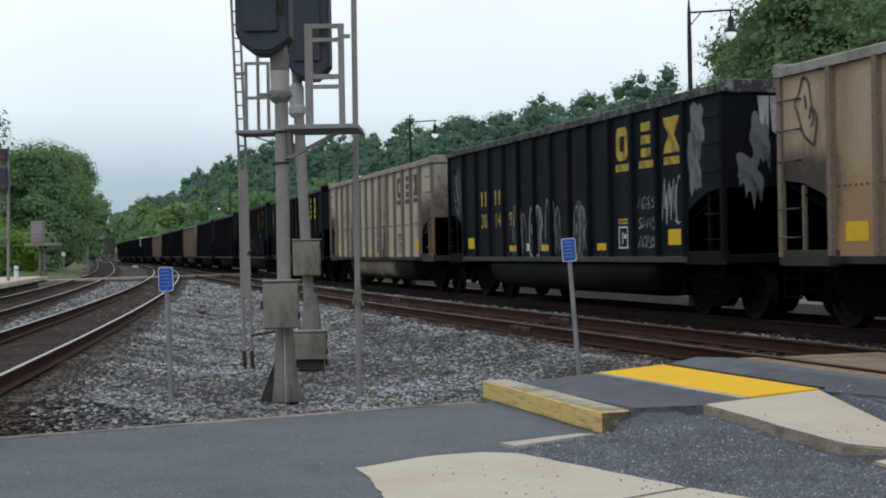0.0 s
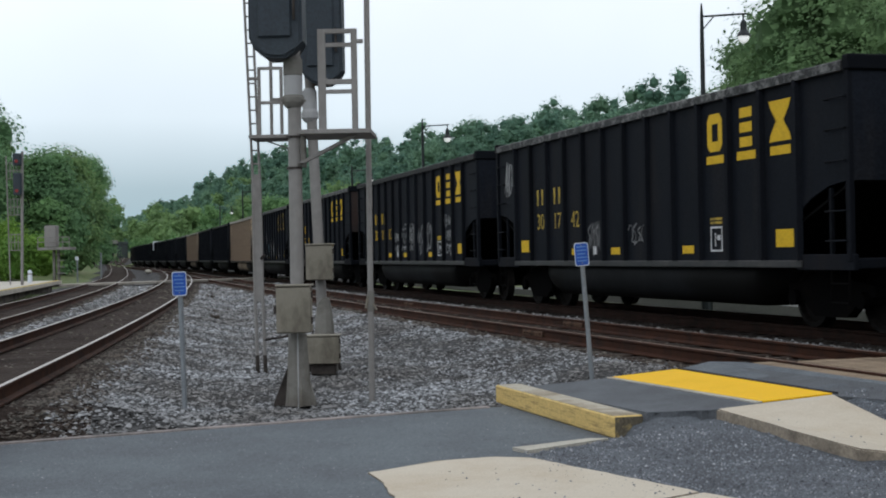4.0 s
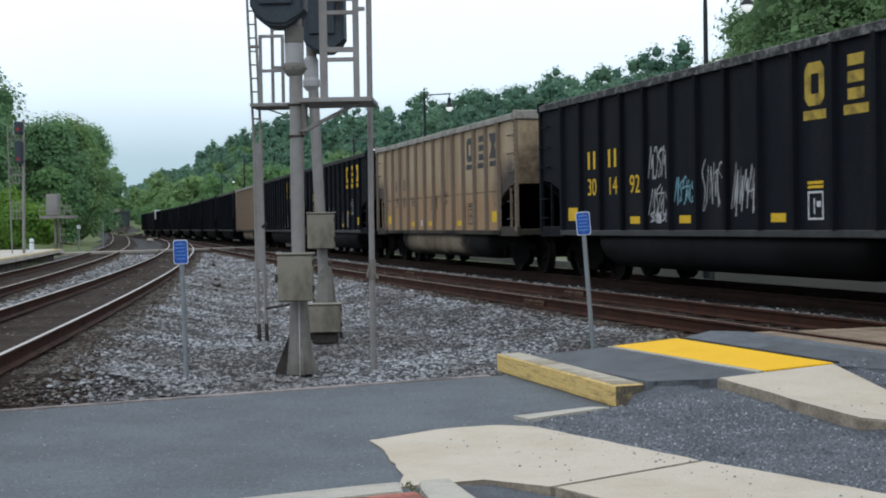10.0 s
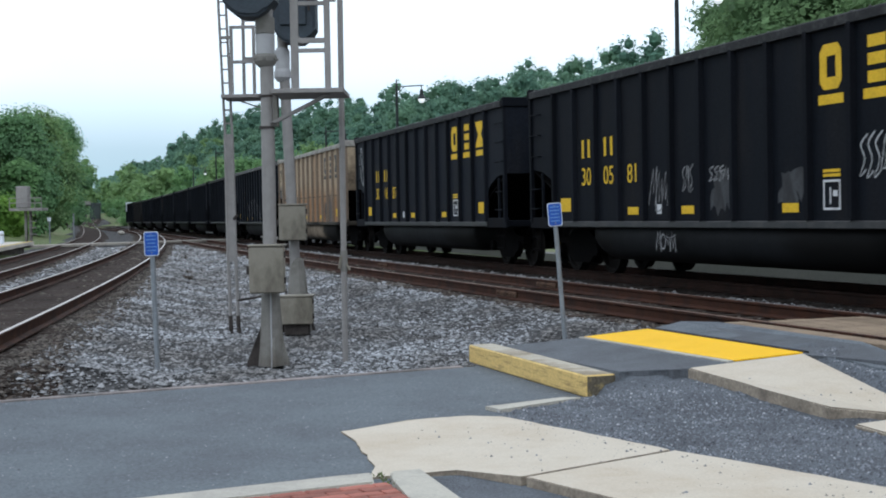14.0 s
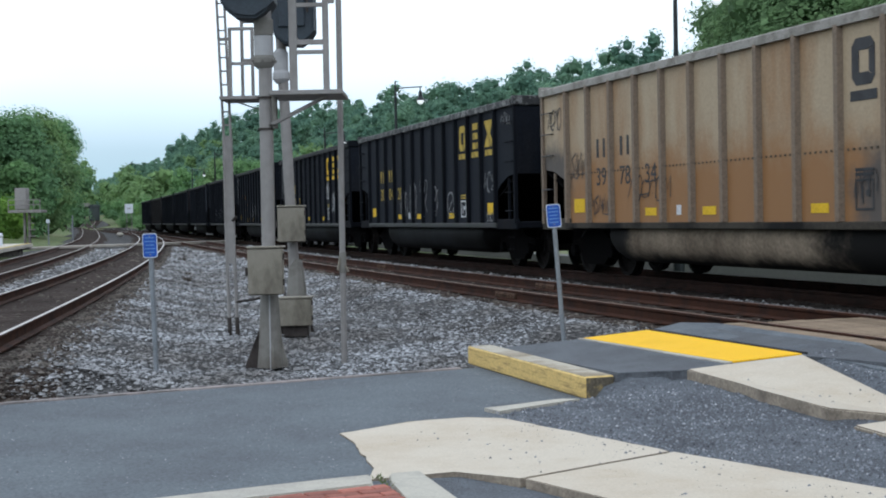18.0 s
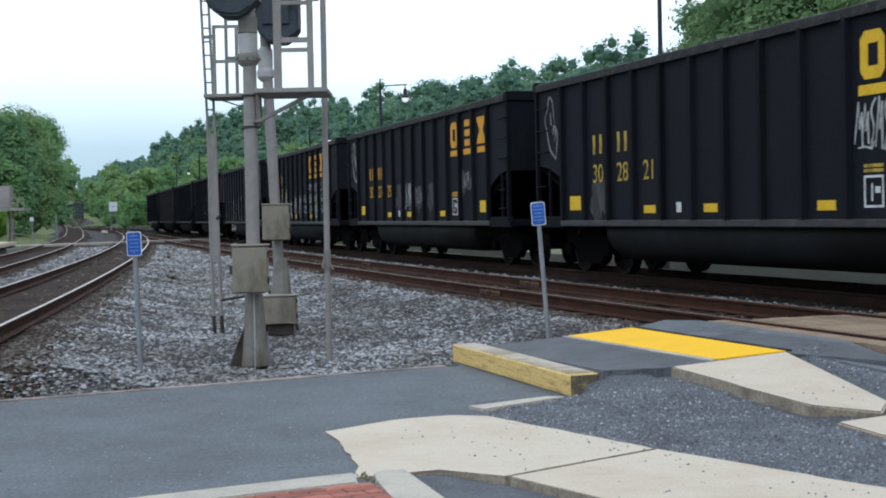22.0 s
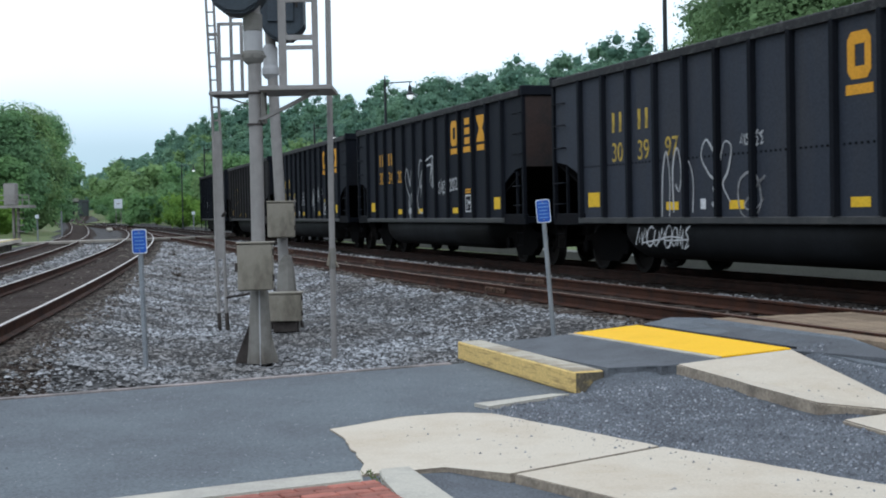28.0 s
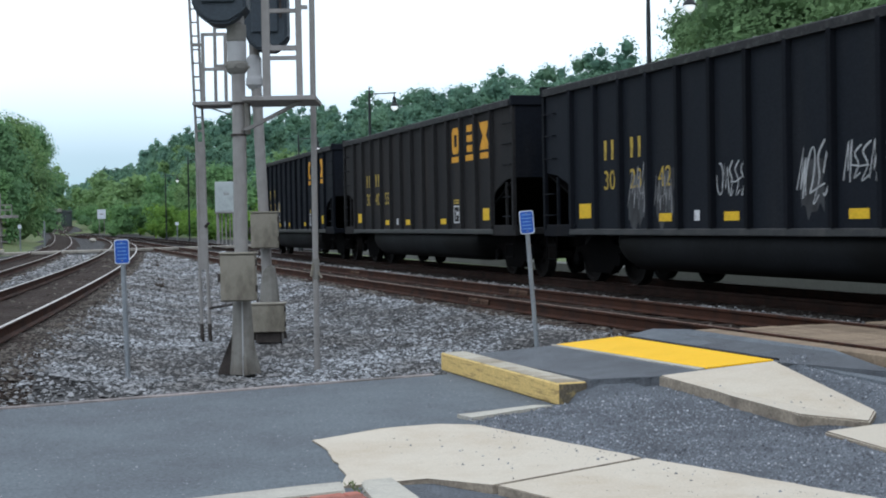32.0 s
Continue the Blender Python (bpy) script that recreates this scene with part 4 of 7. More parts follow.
def ragged_patch(rng, w, h, drips_down=0):
    """A patch of paint with an uneven rim, some of it run down."""
    bm = bmesh.new()
    n = 30
    rim = []
    for i in range(n):
        a = 2 * math.pi * i / n
        k = 0.42 + 0.08 * math.sin(2 * a + w * 7) + 0.05 * math.sin(5 * a + h * 5) + rng.uniform(-0.04, 0.04)
        sq = 1 / max(abs(math.cos(a)), abs(math.sin(a))) ** 0.6
        y, z = w * k * math.cos(a) * sq, h * k * math.sin(a) * sq
        if drips_down and z < 0 and i % 3 == 0:
            z -= rng.uniform(0, drips_down)
        rim.append(bm.verts.new((0, y, z)))
    mid = bm.verts.new((0, 0, 0))
    for i in range(n):
        bm.faces.new((mid, rim[i], rim[(i + 1) % n]))
    return bm


def coal_crumbs(bm):
    """Lumps of coal and pale grit lying along the top chord."""
    rng = random.Random(41)
    for i in range(150):
        y, x, r = rng.uniform(-END + 0.2, END - 0.2), rng.uniform(-0.03, 0.07), rng.uniform(0.008, 0.03)
        vs = [bm.verts.new((x + r * math.cos(a), y + 1.4 * r * math.sin(a), TOP_Z - 0.003)) for a in (0.3, 2.2, 4.4)]
        top = bm.verts.new((x, y, TOP_Z + r * rng.uniform(0.5, 1.2)))
        for k in range(3):
            bm.faces.new((vs[k], vs[(k + 1) % 3], top))


WHEELSETS = []


def tar_run(rng, w, h):
    """A ragged run of tar, narrowing upwards."""
    bm = bmesh.new()
    left, right = [], []
    for i in range(15):
        k = i / 14
        half = w * (0.5 - 0.32 * k) * rng.uniform(0.5, 1.2)
        mid = rng.uniform(-0.05, 0.05) * w
        left.append((mid - half, -h / 2 + h * k))
        right.append((mid + half, -h / 2 + h * k))
    rows = [(bm.verts.new((0, a[0], a[1])), bm.verts.new((0, b[0], b[1]))) for a, b in zip(left, right)]
    for (a, b), (c, d) in zip(rows, rows[1:]):
        bm.faces.new((a, b, d, c))
    return bm


TAN_KINDS = {1: TAN_GREY, 9: TAN_ORANGE}


def coal_car(index, tan, number, label, graffiti, rust_end=False):
    """One bathtub coal gondola; +y is forwards, +x the side towards the parking."""
    body, ribm, chord = (TAN_KINDS.get(index, TAN_PAINT), TAN_RIB, PALE_CHORD) if tan else (BLACK_PAINT, BLACK_RIB, GREY_CHORD)
    mark = BLACK_MARK if tan else (ORANGE_MARK if index > 11 else YELLOW if index % 5 else YELLOW_DIM)
    if not tan:
        body = {14: GREY_BODY, 17: DUSTY_BODY}.get(index, FADED_BLACK if index > 9 else BLACK_PAINT)
        ribm = DUSTY_BODY if index == 17 else BLACK_RIB
        chord = GREY_CHORD if index in (0, 2, 4, 5, 10) else DARK_CHORD
    car = thing("coal_car", pose(0, 0, 0), label, "railway car", "coal train cars")
    flip = Matrix.Rotation(math.pi, 4, "Z")
    for sgn in (1, -1):
        x = sgn * HALF
        place("side_sheet", cached("side_sheet", side_sheet, TAN_SIDES[body.name] if tan else body), car, pose(x, 0, 0))
        place("top_chord", cached("top_chord", side_chord, chord), car, pose(x, 0, 0) if sgn > 0 else pose(x, 0, 0) @ flip)
        place("side_sill", cached("side_sill", side_sill, SILL if not tan else SILL_TAN), car, pose(x, 0, 0) if sgn > 0 else pose(x, 0, 0) @ flip)
        for y in RIB_Y:
            place("rib", cached("rib", rib, ribm), car, pose(x + sgn * 0.008, y, 0) if sgn > 0 else pose(x + sgn * 0.008, y, 0) @ flip)
    for sgn in (1, -1):
        turn = pose(0, sgn * END, 0) if sgn > 0 else pose(0, sgn * END, 0) @ flip
        place("end_sheet", cached("end_sheet", end_sheet, TAN_ENDS[body.name] if tan else RUST_END if rust_end else BLACK_PAINT), car, turn)
        place("end_chord", cached("end_chord", end_chord, PALE_CHORD if tan else chord if index in (0, 10) else BLACK_RIB), car, turn)
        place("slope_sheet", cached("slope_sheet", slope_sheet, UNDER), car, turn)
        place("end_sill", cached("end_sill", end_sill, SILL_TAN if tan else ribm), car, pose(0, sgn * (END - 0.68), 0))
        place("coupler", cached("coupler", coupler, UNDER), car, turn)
        for sx in (1, -1):
            place("corner_post", cached("corner_post", corner_post, ribm), car, pose(sx * (HALF + 0.02), sgn * (END - 0.03), 0))
            place("end_post", cached("end_post", short_post, ribm), car, pose(sx * (HALF - 0.02), sgn * (END - 0.55), 0))
            face = pose(sx * (HALF + 0.012), sgn * (END - 0.3), 0) if sx > 0 else pose(sx * (HALF + 0.012), sgn * (END - 0.3), 0) @ flip
            for z in (1.28, 1.68, 2.35, 2.78, 3.2):
                place("grab_iron", cached("grab_iron", grab_iron, SILL if tan else BLACK_RIB), car, face @ pose(0, 0, z))
            place("sill_step", cached("sill_step", sill_step, UNDER), car, face)
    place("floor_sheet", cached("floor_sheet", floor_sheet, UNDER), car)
    place("tub", cached("tub", tub, TUB_TAN if tan else TUB_BLACK, True), car, None, "grimy rounded tub with painted-in shade under the side sill")
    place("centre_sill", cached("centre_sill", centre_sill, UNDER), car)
    place("coal_load", cached("coal_load", coal_load, COAL), car, pose(0, 0, (0.0, 0.06, 0.14, 0.03, 0.18)[index % 5]), "heaped black coal")
    for sgn in (1, -1):
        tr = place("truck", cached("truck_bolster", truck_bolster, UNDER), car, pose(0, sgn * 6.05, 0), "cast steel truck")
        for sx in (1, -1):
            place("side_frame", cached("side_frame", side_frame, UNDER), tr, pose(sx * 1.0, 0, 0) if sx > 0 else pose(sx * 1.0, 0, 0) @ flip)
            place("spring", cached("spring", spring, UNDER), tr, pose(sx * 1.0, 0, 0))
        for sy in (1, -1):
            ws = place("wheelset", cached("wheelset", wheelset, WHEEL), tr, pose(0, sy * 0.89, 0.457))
            WHEELSETS.append((ws, sy * 0.89))
    # markings on the side towards the parking
    xs = HALF + 0.013
    back = 1 if index in (13, 14, 15) else 0
    for shape, p, key in ((SHAPE_RING, 9 - back, "emblem_ring"), (SHAPE_STEP, 10 - back, "emblem_step"), (SHAPE_GLASS, 11 - back, "emblem_hourglass")):
        place("emblem_shape", cached(key, flat(shape), mark), car, pose(xs, PANEL[p], 3.05))
        place("emblem_bar", cached("emblem_bar", plate(0.58, 0.13), mark), car, pose(xs, PANEL[p], 2.62))
    num = BLACK_MARK if tan else YELLOW if index in (3, 4, 5, 7, 8) else ORANGE_MARK if index in (12, 15) else YELLOW_DIM
    for i, txt in enumerate(number.split()):
        place("number", digits_mesh(txt, 0.47, num), car, pose(xs, PANEL[1 + i], 1.84 + (0.3 if back else 0)))
    for p in (1, 2):
        for dy in (-0.14, 0.14):
            place("mark_bar", cached("mark_bar", plate(0.095, 0.34), num), car, pose(xs, PANEL[p] + dy, 2.38 + (0.3 if back else 0)))
    for p, w, h, z in ((0, 0.5, 0.26, 1.34), (3, 0.42, 0.13, 1.2), (5, 0.42, 0.13, 1.2), (8, 0.42, 0.13, 1.2), (11, 0.5, 0.26, 1.34)):
        place("reflector", cached("reflector_%d" % (w * 100), plate(w, h), YELLOW), car, pose(xs, PANEL[p] + (0.08 if p == 11 else 0), z), "yellow reflective patch")
    place("stencil_frame", cached("stencil_frame", flat([[(-0.2, -0.2), (0.2, -0.2), (0.2, -0.17), (-0.2, -0.17)], [(-0.2, 0.17), (0.2, 0.17), (0.2, 0.2), (-0.2, 0.2)], [(-0.2, -0.17), (-0.17, -0.17), (-0.17, 0.17), (-0.2, 0.17)], [(0.17, -0.17), (0.2, -0.17), (0.2, 0.17), (0.17, 0.17)], [(-0.05, -0.12), (-0.02, -0.12), (-0.02, 0.1), (-0.05, 0.1)], [(0.03, -0.02), (0.13, -0.02), (0.13, 0.06), (0.03, 0.06)]]), WHITE_MARK if not tan else BLACK_MARK), car, pose(xs, PANEL[9], 1.36))
    place("stencil_bar", cached("stencil_bar", plate(0.4, 0.04), num), car, pose(xs, PANEL[9], 1.68))
    place("stencil_bar", cached("stencil_bar", plate(0.4, 0.04), num), car, pose(xs, PANEL[9], 1.62))
    place("white_tag", cached("white_tag", plate(0.16, 0.16), WHITE_MARK), car, pose(xs, PANEL[4], 1.22))
    if tan or index == 14:
        for z in (0.0,):
            tagged(place("seam", cached("rivet_row", rivet_row, TAN_DARK if tan else BLACK_RIB), car, pose(HALF + 0.008, 0, z)), kind="stuff")
        tagged(place("corner_seam", cached("rivet_column", rivet_column, TAN_DARK if tan else BLACK_RIB), car, pose(HALF + 0.06, END - 0.03, 0)), kind="stuff")
    if not tan:
        tagged(place("coal_litter", cached("coal_litter", coal_crumbs, CRUMBS), car, pose(HALF, 0, 0)), kind="stuff")
    if index == 0:
        prng = random.Random(9)
        for y, z, w, h in ((6.55, 3.12, 0.62, 0.75), (6.42, 2.55, 0.6, 0.95)):
            place("paint_patch", to_mesh("paint_patch", ragged_patch(prng, w, h, 0.3), REPAINT), car, pose(HALF + 0.0125, y, z), "flaking grey paint patch")
        for x, z, w, h in ((0.95, 2.85, 0.35, 0.9), (0.1, 2.75, 0.42, 1.0), (1.15, 2.3, 0.5, 0.6), (-0.75, 2.95, 0.35, 0.7)):
            place("paint_patch", to_mesh("paint_patch", ragged_patch(prng, w, h, 0.3), REPAINT), car, pose(x, END + 0.017, z, 0, 0, 90), "flaking grey paint patch")
    for y, z, w, h in WASHES.get(index, ()):
        place("spray_haze", to_mesh("spray_haze", ragged_patch(random.Random(int(100 * y)), w, h, 0.2), SPRAY_WASH), car, pose(HALF + 0.0122, y, z), "thin haze of old spray paint")
    for kind, y, z, w, h, tone in OUTLINES.get(index, ()):
        place("graffiti", to_mesh("graffiti", figure(kind, w, h, 0.045), tone), car, pose(HALF + 0.0215, y, z), "sprayed outline")
    if index == 15:
        place("graffiti", digits_mesh("2021", 0.44, SPRAY), car, pose(HALF + 0.02, PANEL[8], 1.82, 3), "sprayed year")
        place("graffiti", to_mesh("graffiti", ragged_patch(random.Random(5), 0.34, 0.9, 0.25), SPRAY_THIN), car, pose(HALF + 0.0205, PANEL[6] + 0.22, 2.15), "sprayed fill")
    if index in (10, 0):
        tagged(place("paint_drip", cached("paint_drip", drips, SPRAY), car, pose(0, END + 0.016, 0), "runs of white paint"), kind="stuff")
    if index == 1:
        for y, z, w, h in ((-3.6, 1.62, 0.5, 1.2), (0.5, 2.1, 0.2, 1.9), (1.5, 1.52, 0.62, 1.0), (1.52, 2.7, 0.13, 1.3)):
            place("tar_run", to_mesh("tar_run", tar_run(random.Random(int(y * 10)), w, h), BLACK_MARK), car, pose(HALF + 0.016, y, z), "black tar run down the side")
    rng = random.Random(100 + index)
    for y, z, w, h, n, tone in graffiti:
        bm = scribble(rng, w, h, n, rng.uniform(0.026, 0.036))
        place("graffiti", to_mesh("graffiti", bm, tone), car, pose(HALF + 0.019, y, z), "sprayed scrawl")
    return car


W_, K_ = SPRAY, BLACK_MARK
DARK = "black ribbed coal car, yellow markings"
TANL = "weathered tan coal car, rusty ribs"
B_, T_ = SPRAY_BLUE, SPRAY_THIN
# thin haze of spray on the side sheets: place along the car, height, width, tallness
WASHES = {
    0: ((-2.1, 1.55, 0.8, 1.0), (-1.0, 1.6, 0.85, 1.1), (0.05, 1.5, 0.8, 0.9), (1.5, 1.6, 0.7, 1.0), (-6.6, 2.6, 0.6, 1.2)),
    2: ((-1.5, 1.5, 0.8, 0.6),), 4: ((-0.5, 1.6, 0.8, 0.4),),
    11: ((-4.6, 1.4, 0.8, 0.7),),
    12: ((-1.5, 1.7, 0.8, 0.7), (0.5, 1.65, 0.8, 0.6), (1.55, 1.65, 0.75, 0.7), (4.1, 1.9, 0.7, 0.6)),
    13: ((-6.5, 2.3, 0.6, 1.2), (-3.6, 1.7, 0.7, 0.8), (3.6, 1.75, 0.8, 1.3)),
    16: ((-3.55, 1.5, 0.8, 0.9), (-2.55, 1.55, 0.8, 0.9), (1.55, 1.6, 0.7, 0.7)),
    7: ((0.6, 1.5, 0.8, 0.6), (2.6, 1.5, 0.8, 0.5)),
}
# large outlined figures: kind, place along the car, height, width, tallness, paint
OUTLINES = {
    -1: (("pick", -6.75, 3.0, 0.62, 0.95, K_),),
    0: (("pick", -6.8, 2.55, 0.5, 1.0, T_), ("arches", -2.05, 1.6, 0.9, 1.2, T_), ("blocks", -1.0, 1.6, 0.9, 1.1, W_), ("arches", 0.0, 1.65, 0.9, 1.25, T_), ("blocks", 1.5, 1.55, 0.7, 1.0, T_)),
    8: (("pick", -6.7, 2.75, 0.6, 1.2, W_),),
    10: (("arches", -2.05, 1.6, 0.75, 0.9, T_), ("blocks", -1.05, 1.65, 0.8, 1.0, T_), ("heart", 0.0, 1.7, 0.8, 1.1, T_), ("rings", 1.1, 1.6, 0.6, 0.9, T_), ("rings", 2.55, 1.5, 0.7, 0.7, T_)),
    11: (("pick", -6.7, 2.8, 0.7, 1.2, T_),),
    12: (("pick", -6.7, 2.8, 0.7, 1.2, W_),),
    13: (("pick", -5.7, 2.2, 0.5, 1.1, T_),),
    14: (("arches", -2.35, 1.55, 1.1, 1.15, W_), ("heart", -1.1, 1.65, 1.0, 1.2, W_), ("rings", -0.1, 1.35, 0.8, 0.8, T_)),
    15: (("heart", -1.55, 1.72, 0.85, 1.4, W_), ("flame", -0.5, 1.85, 0.75, 1.35, W_), ("hook", 0.45, 2.0, 1.0, 1.2, W_)),
}
CARS = [
    (-1, True, "39 40 12", TANL + ", black scrawl at its end", []),
    (0, False, "30 14 91", DARK + ", pale graffiti along the side", [(4.6, 1.95, 0.7, 0.25, 4, T_), (4.6, 1.6, 0.75, 0.25, 4, T_), (4.6, 1.28, 0.7, 0.25, 4, T_), (5.6, 1.95, 0.7, 0.9, 4, W_)]),
    (1, True, "39 86 93", TANL + ", black tar runs down its side", []),
    (2, False, "30 17 42", DARK + ", white graffiti on its end panel", [(-6.6, 2.9, 0.6, 0.9, 4, W_), (-1.5, 1.5, 0.8, 0.5, 4, T_), (0.5, 1.5, 0.8, 0.4, 4, T_)]),
    (3, False, "30 11 17", DARK + ", white scrawls along its foot", [(-1.5, 1.75, 0.65, 0.3, 4, W_), (-1.5, 1.4, 0.65, 0.2, 3, W_), (-0.5, 1.85, 0.85, 0.65, 3, W_), (0.5, 1.8, 0.85, 0.8, 3, W_), (-0.2, 1.4, 1.4, 0.2, 4, W_), (1.55, 1.65, 0.9, 1.0, 3, W_), (2.55, 1.7, 0.8, 0.9, 3, W_), (4.6, 2.1, 0.75, 0.35, 5, W_), (4.6, 1.7, 0.6, 0.3, 3, W_), (4.6, 1.35, 0.6, 0.35, 3, W_), (-6.1, 1.7, 0.5, 0.3, 4, T_)]),
    (4, False, "30 01 92", DARK + ", clean plain sides", []),
    (5, False, "30 14 92", DARK + ", rusty end and pale graffiti", [(-1.55, 2.2, 0.7, 0.6, 4, W_), (-1.5, 1.5, 0.75, 0.65, 4, W_), (-1.5, 1.25, 0.8, 0.2, 4, W_), (-0.5, 1.68, 0.75, 0.55, 5, B_), (0.5, 1.75, 0.8, 0.95, 4, W_), (1.6, 1.65, 0.85, 0.85, 5, W_)]),
    (6, True, "39 81 16", TANL + " and a faint dark scrawl", [(-0.05, 1.8, 0.8, 0.45, 5, K_), (1.0, 1.9, 0.8, 0.4, 5, K_), (-0.1, 1.5, 0.4, 0.2, 3, K_)]),
    (7, False, "30 05 81", DARK + ", one white tag", [(-1.5, 1.55, 0.7, 0.8, 3, T_), (-0.5, 1.7, 0.4, 0.5, 3, T_), (0.6, 1.75, 0.8, 0.25, 5, T_), (4.6, 1.85, 0.8, 0.6, 5, W_), (-1.3, 0.68, 0.7, 0.35, 4, T_)]),
    (8, False, "30 16 07", DARK + ", scrawl at its tail", []),
    (9, True, "39 78 34", TANL + ", orange stained lower half", [(-6.8, 3.05, 0.65, 0.5, 4, K_), (-5.6, 2.1, 0.8, 0.7, 4, K_), (-4.6, 1.35, 1.0, 0.5, 5, K_), (-2.6, 1.6, 1.6, 0.5, 6, K_), (3.6, 1.5, 0.5, 0.4, 3, K_)]),
    (10, False, "30 04 20", DARK + ", outlined graffiti along its foot", [(5.6, 1.95, 0.7, 0.6, 3, T_), (5.6, 1.15, 0.5, 0.25, 3, T_), (6.8, 3.3, 0.6, 0.3, 3, T_)]),
    (11, False, "30 28 21", DARK + ", a white blot near the front", [(3.57, 2.2, 0.7, 0.7, 5, W_), (4.6, 1.75, 0.75, 0.85, 5, W_)]),
    (12, False, "30 27 29", DARK + ", pale scrawls mid-side", [(-0.5, 1.7, 0.7, 0.8, 5, W_), (0.5, 1.7, 0.8, 0.5, 4, T_), (4.6, 1.95, 0.65, 0.5, 5, T_)]),
    (13, False, "30 36 18", DARK + ", columns of white graffiti", [(-6.6, 2.8, 0.6, 0.7, 4, W_), (-5.6, 1.6, 0.5, 0.5, 3, W_), (-2.55, 1.7, 0.7, 1.1, 4, W_), (-1.5, 1.5, 0.75, 0.7, 4, W_), (-0.5, 1.6, 0.75, 0.8, 4, W_), (0.5, 1.6, 0.75, 0.9, 4, W_)] + [(y, z, 0.75, 0.34, 4, W_) for y in (1.55, 2.6, 3.6, 4.85) for z in (2.25, 1.85, 1.45) if y > 2 or z < 2.2]),
    (14, False, "30 39 97", DARK + ", looped white graffiti", [(-0.05, 2.15, 0.65, 0.25, 5, W_), (-2.9, 0.70, 1.9, 0.40, 9, W_)]),
    (15, False, "30 34 20", DARK + ", large white loops, rusty end", [(1.45, 1.78, 0.65, 0.42, 3, W_)]),
    (16, False, "30 23 42", DARK + ", several white tags", [(-3.5, 1.7, 0.6, 0.9, 3, T_), (-2.6, 1.6, 0.6, 0.8, 3, T_), (-0.5, 1.75, 0.8, 0.6, 5, W_), (1.6, 1.75, 0.75, 0.9, 4, W_), (2.7, 1.85, 0.9, 0.55, 5, W_)]),
    (17, False, "30 40 55", DARK + ", dull and dusty", []),
    (18, False, "30 33 08", DARK + ", last of the train", [(-3.0, 1.7, 1.0, 0.8, 4, W_)]),
]
TRAIN = [(row[0], coal_car(row[0], row[1], row[2], row[3], row[4], row[0] in (5, 15, 4))) for row in CARS]


def passed(t):
    """Car lengths that the train has gone by t seconds: it slows gently, with one short drag."""
    return 0.00015 + 0.556350 * t + -0.00257007 * t * t + 0.000060261 * t ** 3 + -5.5360e-07 * t ** 4 - 0.03 * math.exp(-((t - 24.8) / 1.3) ** 2)



def car_pose(index, t):
    mid = (1 + index - passed(t)) * PITCH - BODY / 2
    fx, fy, _ = east(mid - 6.05)
    bx, by, _ = east(mid + 6.05)
    return Matrix.Translation(((fx + bx) / 2, (fy + by) / 2, 0)) @ Matrix.Rotation(math.atan2(-(fx - bx), fy - by), 4, "Z")


def motions():
    """Keys the train: every car along its track, every wheelset turning on its axle."""
    for index, car in TRAIN:
        walk(car, [(t, car_pose(index, t)) for t in range(33)])
    step = 1 / 15
    times = [i * step for i in range(481)]
    for ws, y in WHEELSETS:
        walk(ws, [(t, pose(0, y, 0.457, -math.degrees(passed(t) * PITCH / 0.457) % 360)) for t in times])


# ---- parking, foot crossing ----
def to_cross(x, y):
    ca, sa = math.cos(EAST_H), math.sin(EAST_H)
    rx, ry = x - 1.87, y - 18.88
    return -rx * ca + ry * sa, rx * sa + ry * ca


# the parking's edge beside the curved track, towards and behind the camera
WEST_EDGE = [to_cross(WEST_X(y) + 0.82, y) for y in (11.2, 8, 4, 0, -6, -14, -24, -36)]


def slab(name, outline, z, thick, material, label, category, bev=0.012, tops=None):
    """A flat slab from an outline in the crossing's axes (d, a); tops: a height for each corner instead of z."""
    bm = bmesh.new()
    hs = tops or [z] * len(outline)
    hi = [bm.verts.new((d, a, h)) for (d, a), h in zip(outline, hs)]
    lo = [bm.verts.new((d, a, h - thick)) for (d, a), h in zip(outline, hs)]
    top = bm.faces.new(hi)
    bm.faces.new(lo[::-1])
    n = len(outline)
    for i in range(n):
        bm.faces.new((hi[i], lo[i], lo[(i + 1) % n], hi[(i + 1) % n]))
    if bev:
        bmesh.ops.bevel(bm, geom=list(top.edges), offset=bev, segments=2, affect="EDGES")
    me = to_mesh(name, bm, material)
    # upright faces of concrete slabs take a darker brown
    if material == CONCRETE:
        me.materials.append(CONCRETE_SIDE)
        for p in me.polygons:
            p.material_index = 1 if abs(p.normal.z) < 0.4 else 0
    ob = place(name, me, None, CROSS_M)
    return tagged(ob, label, category, kind="structure")


def ragged(p, q, n, amp, seed):
    """Points from p to q with an uneven, broken line between."""
    rng = random.Random(seed)
    out = [p]
    for i in range(1, n):
        k = i / n
        out.append((p[0] + (q[0] - p[0]) * k + rng.uniform(-amp, amp), p[1] + (q[1] - p[1]) * k + rng.uniform(-amp, amp)))
    return out


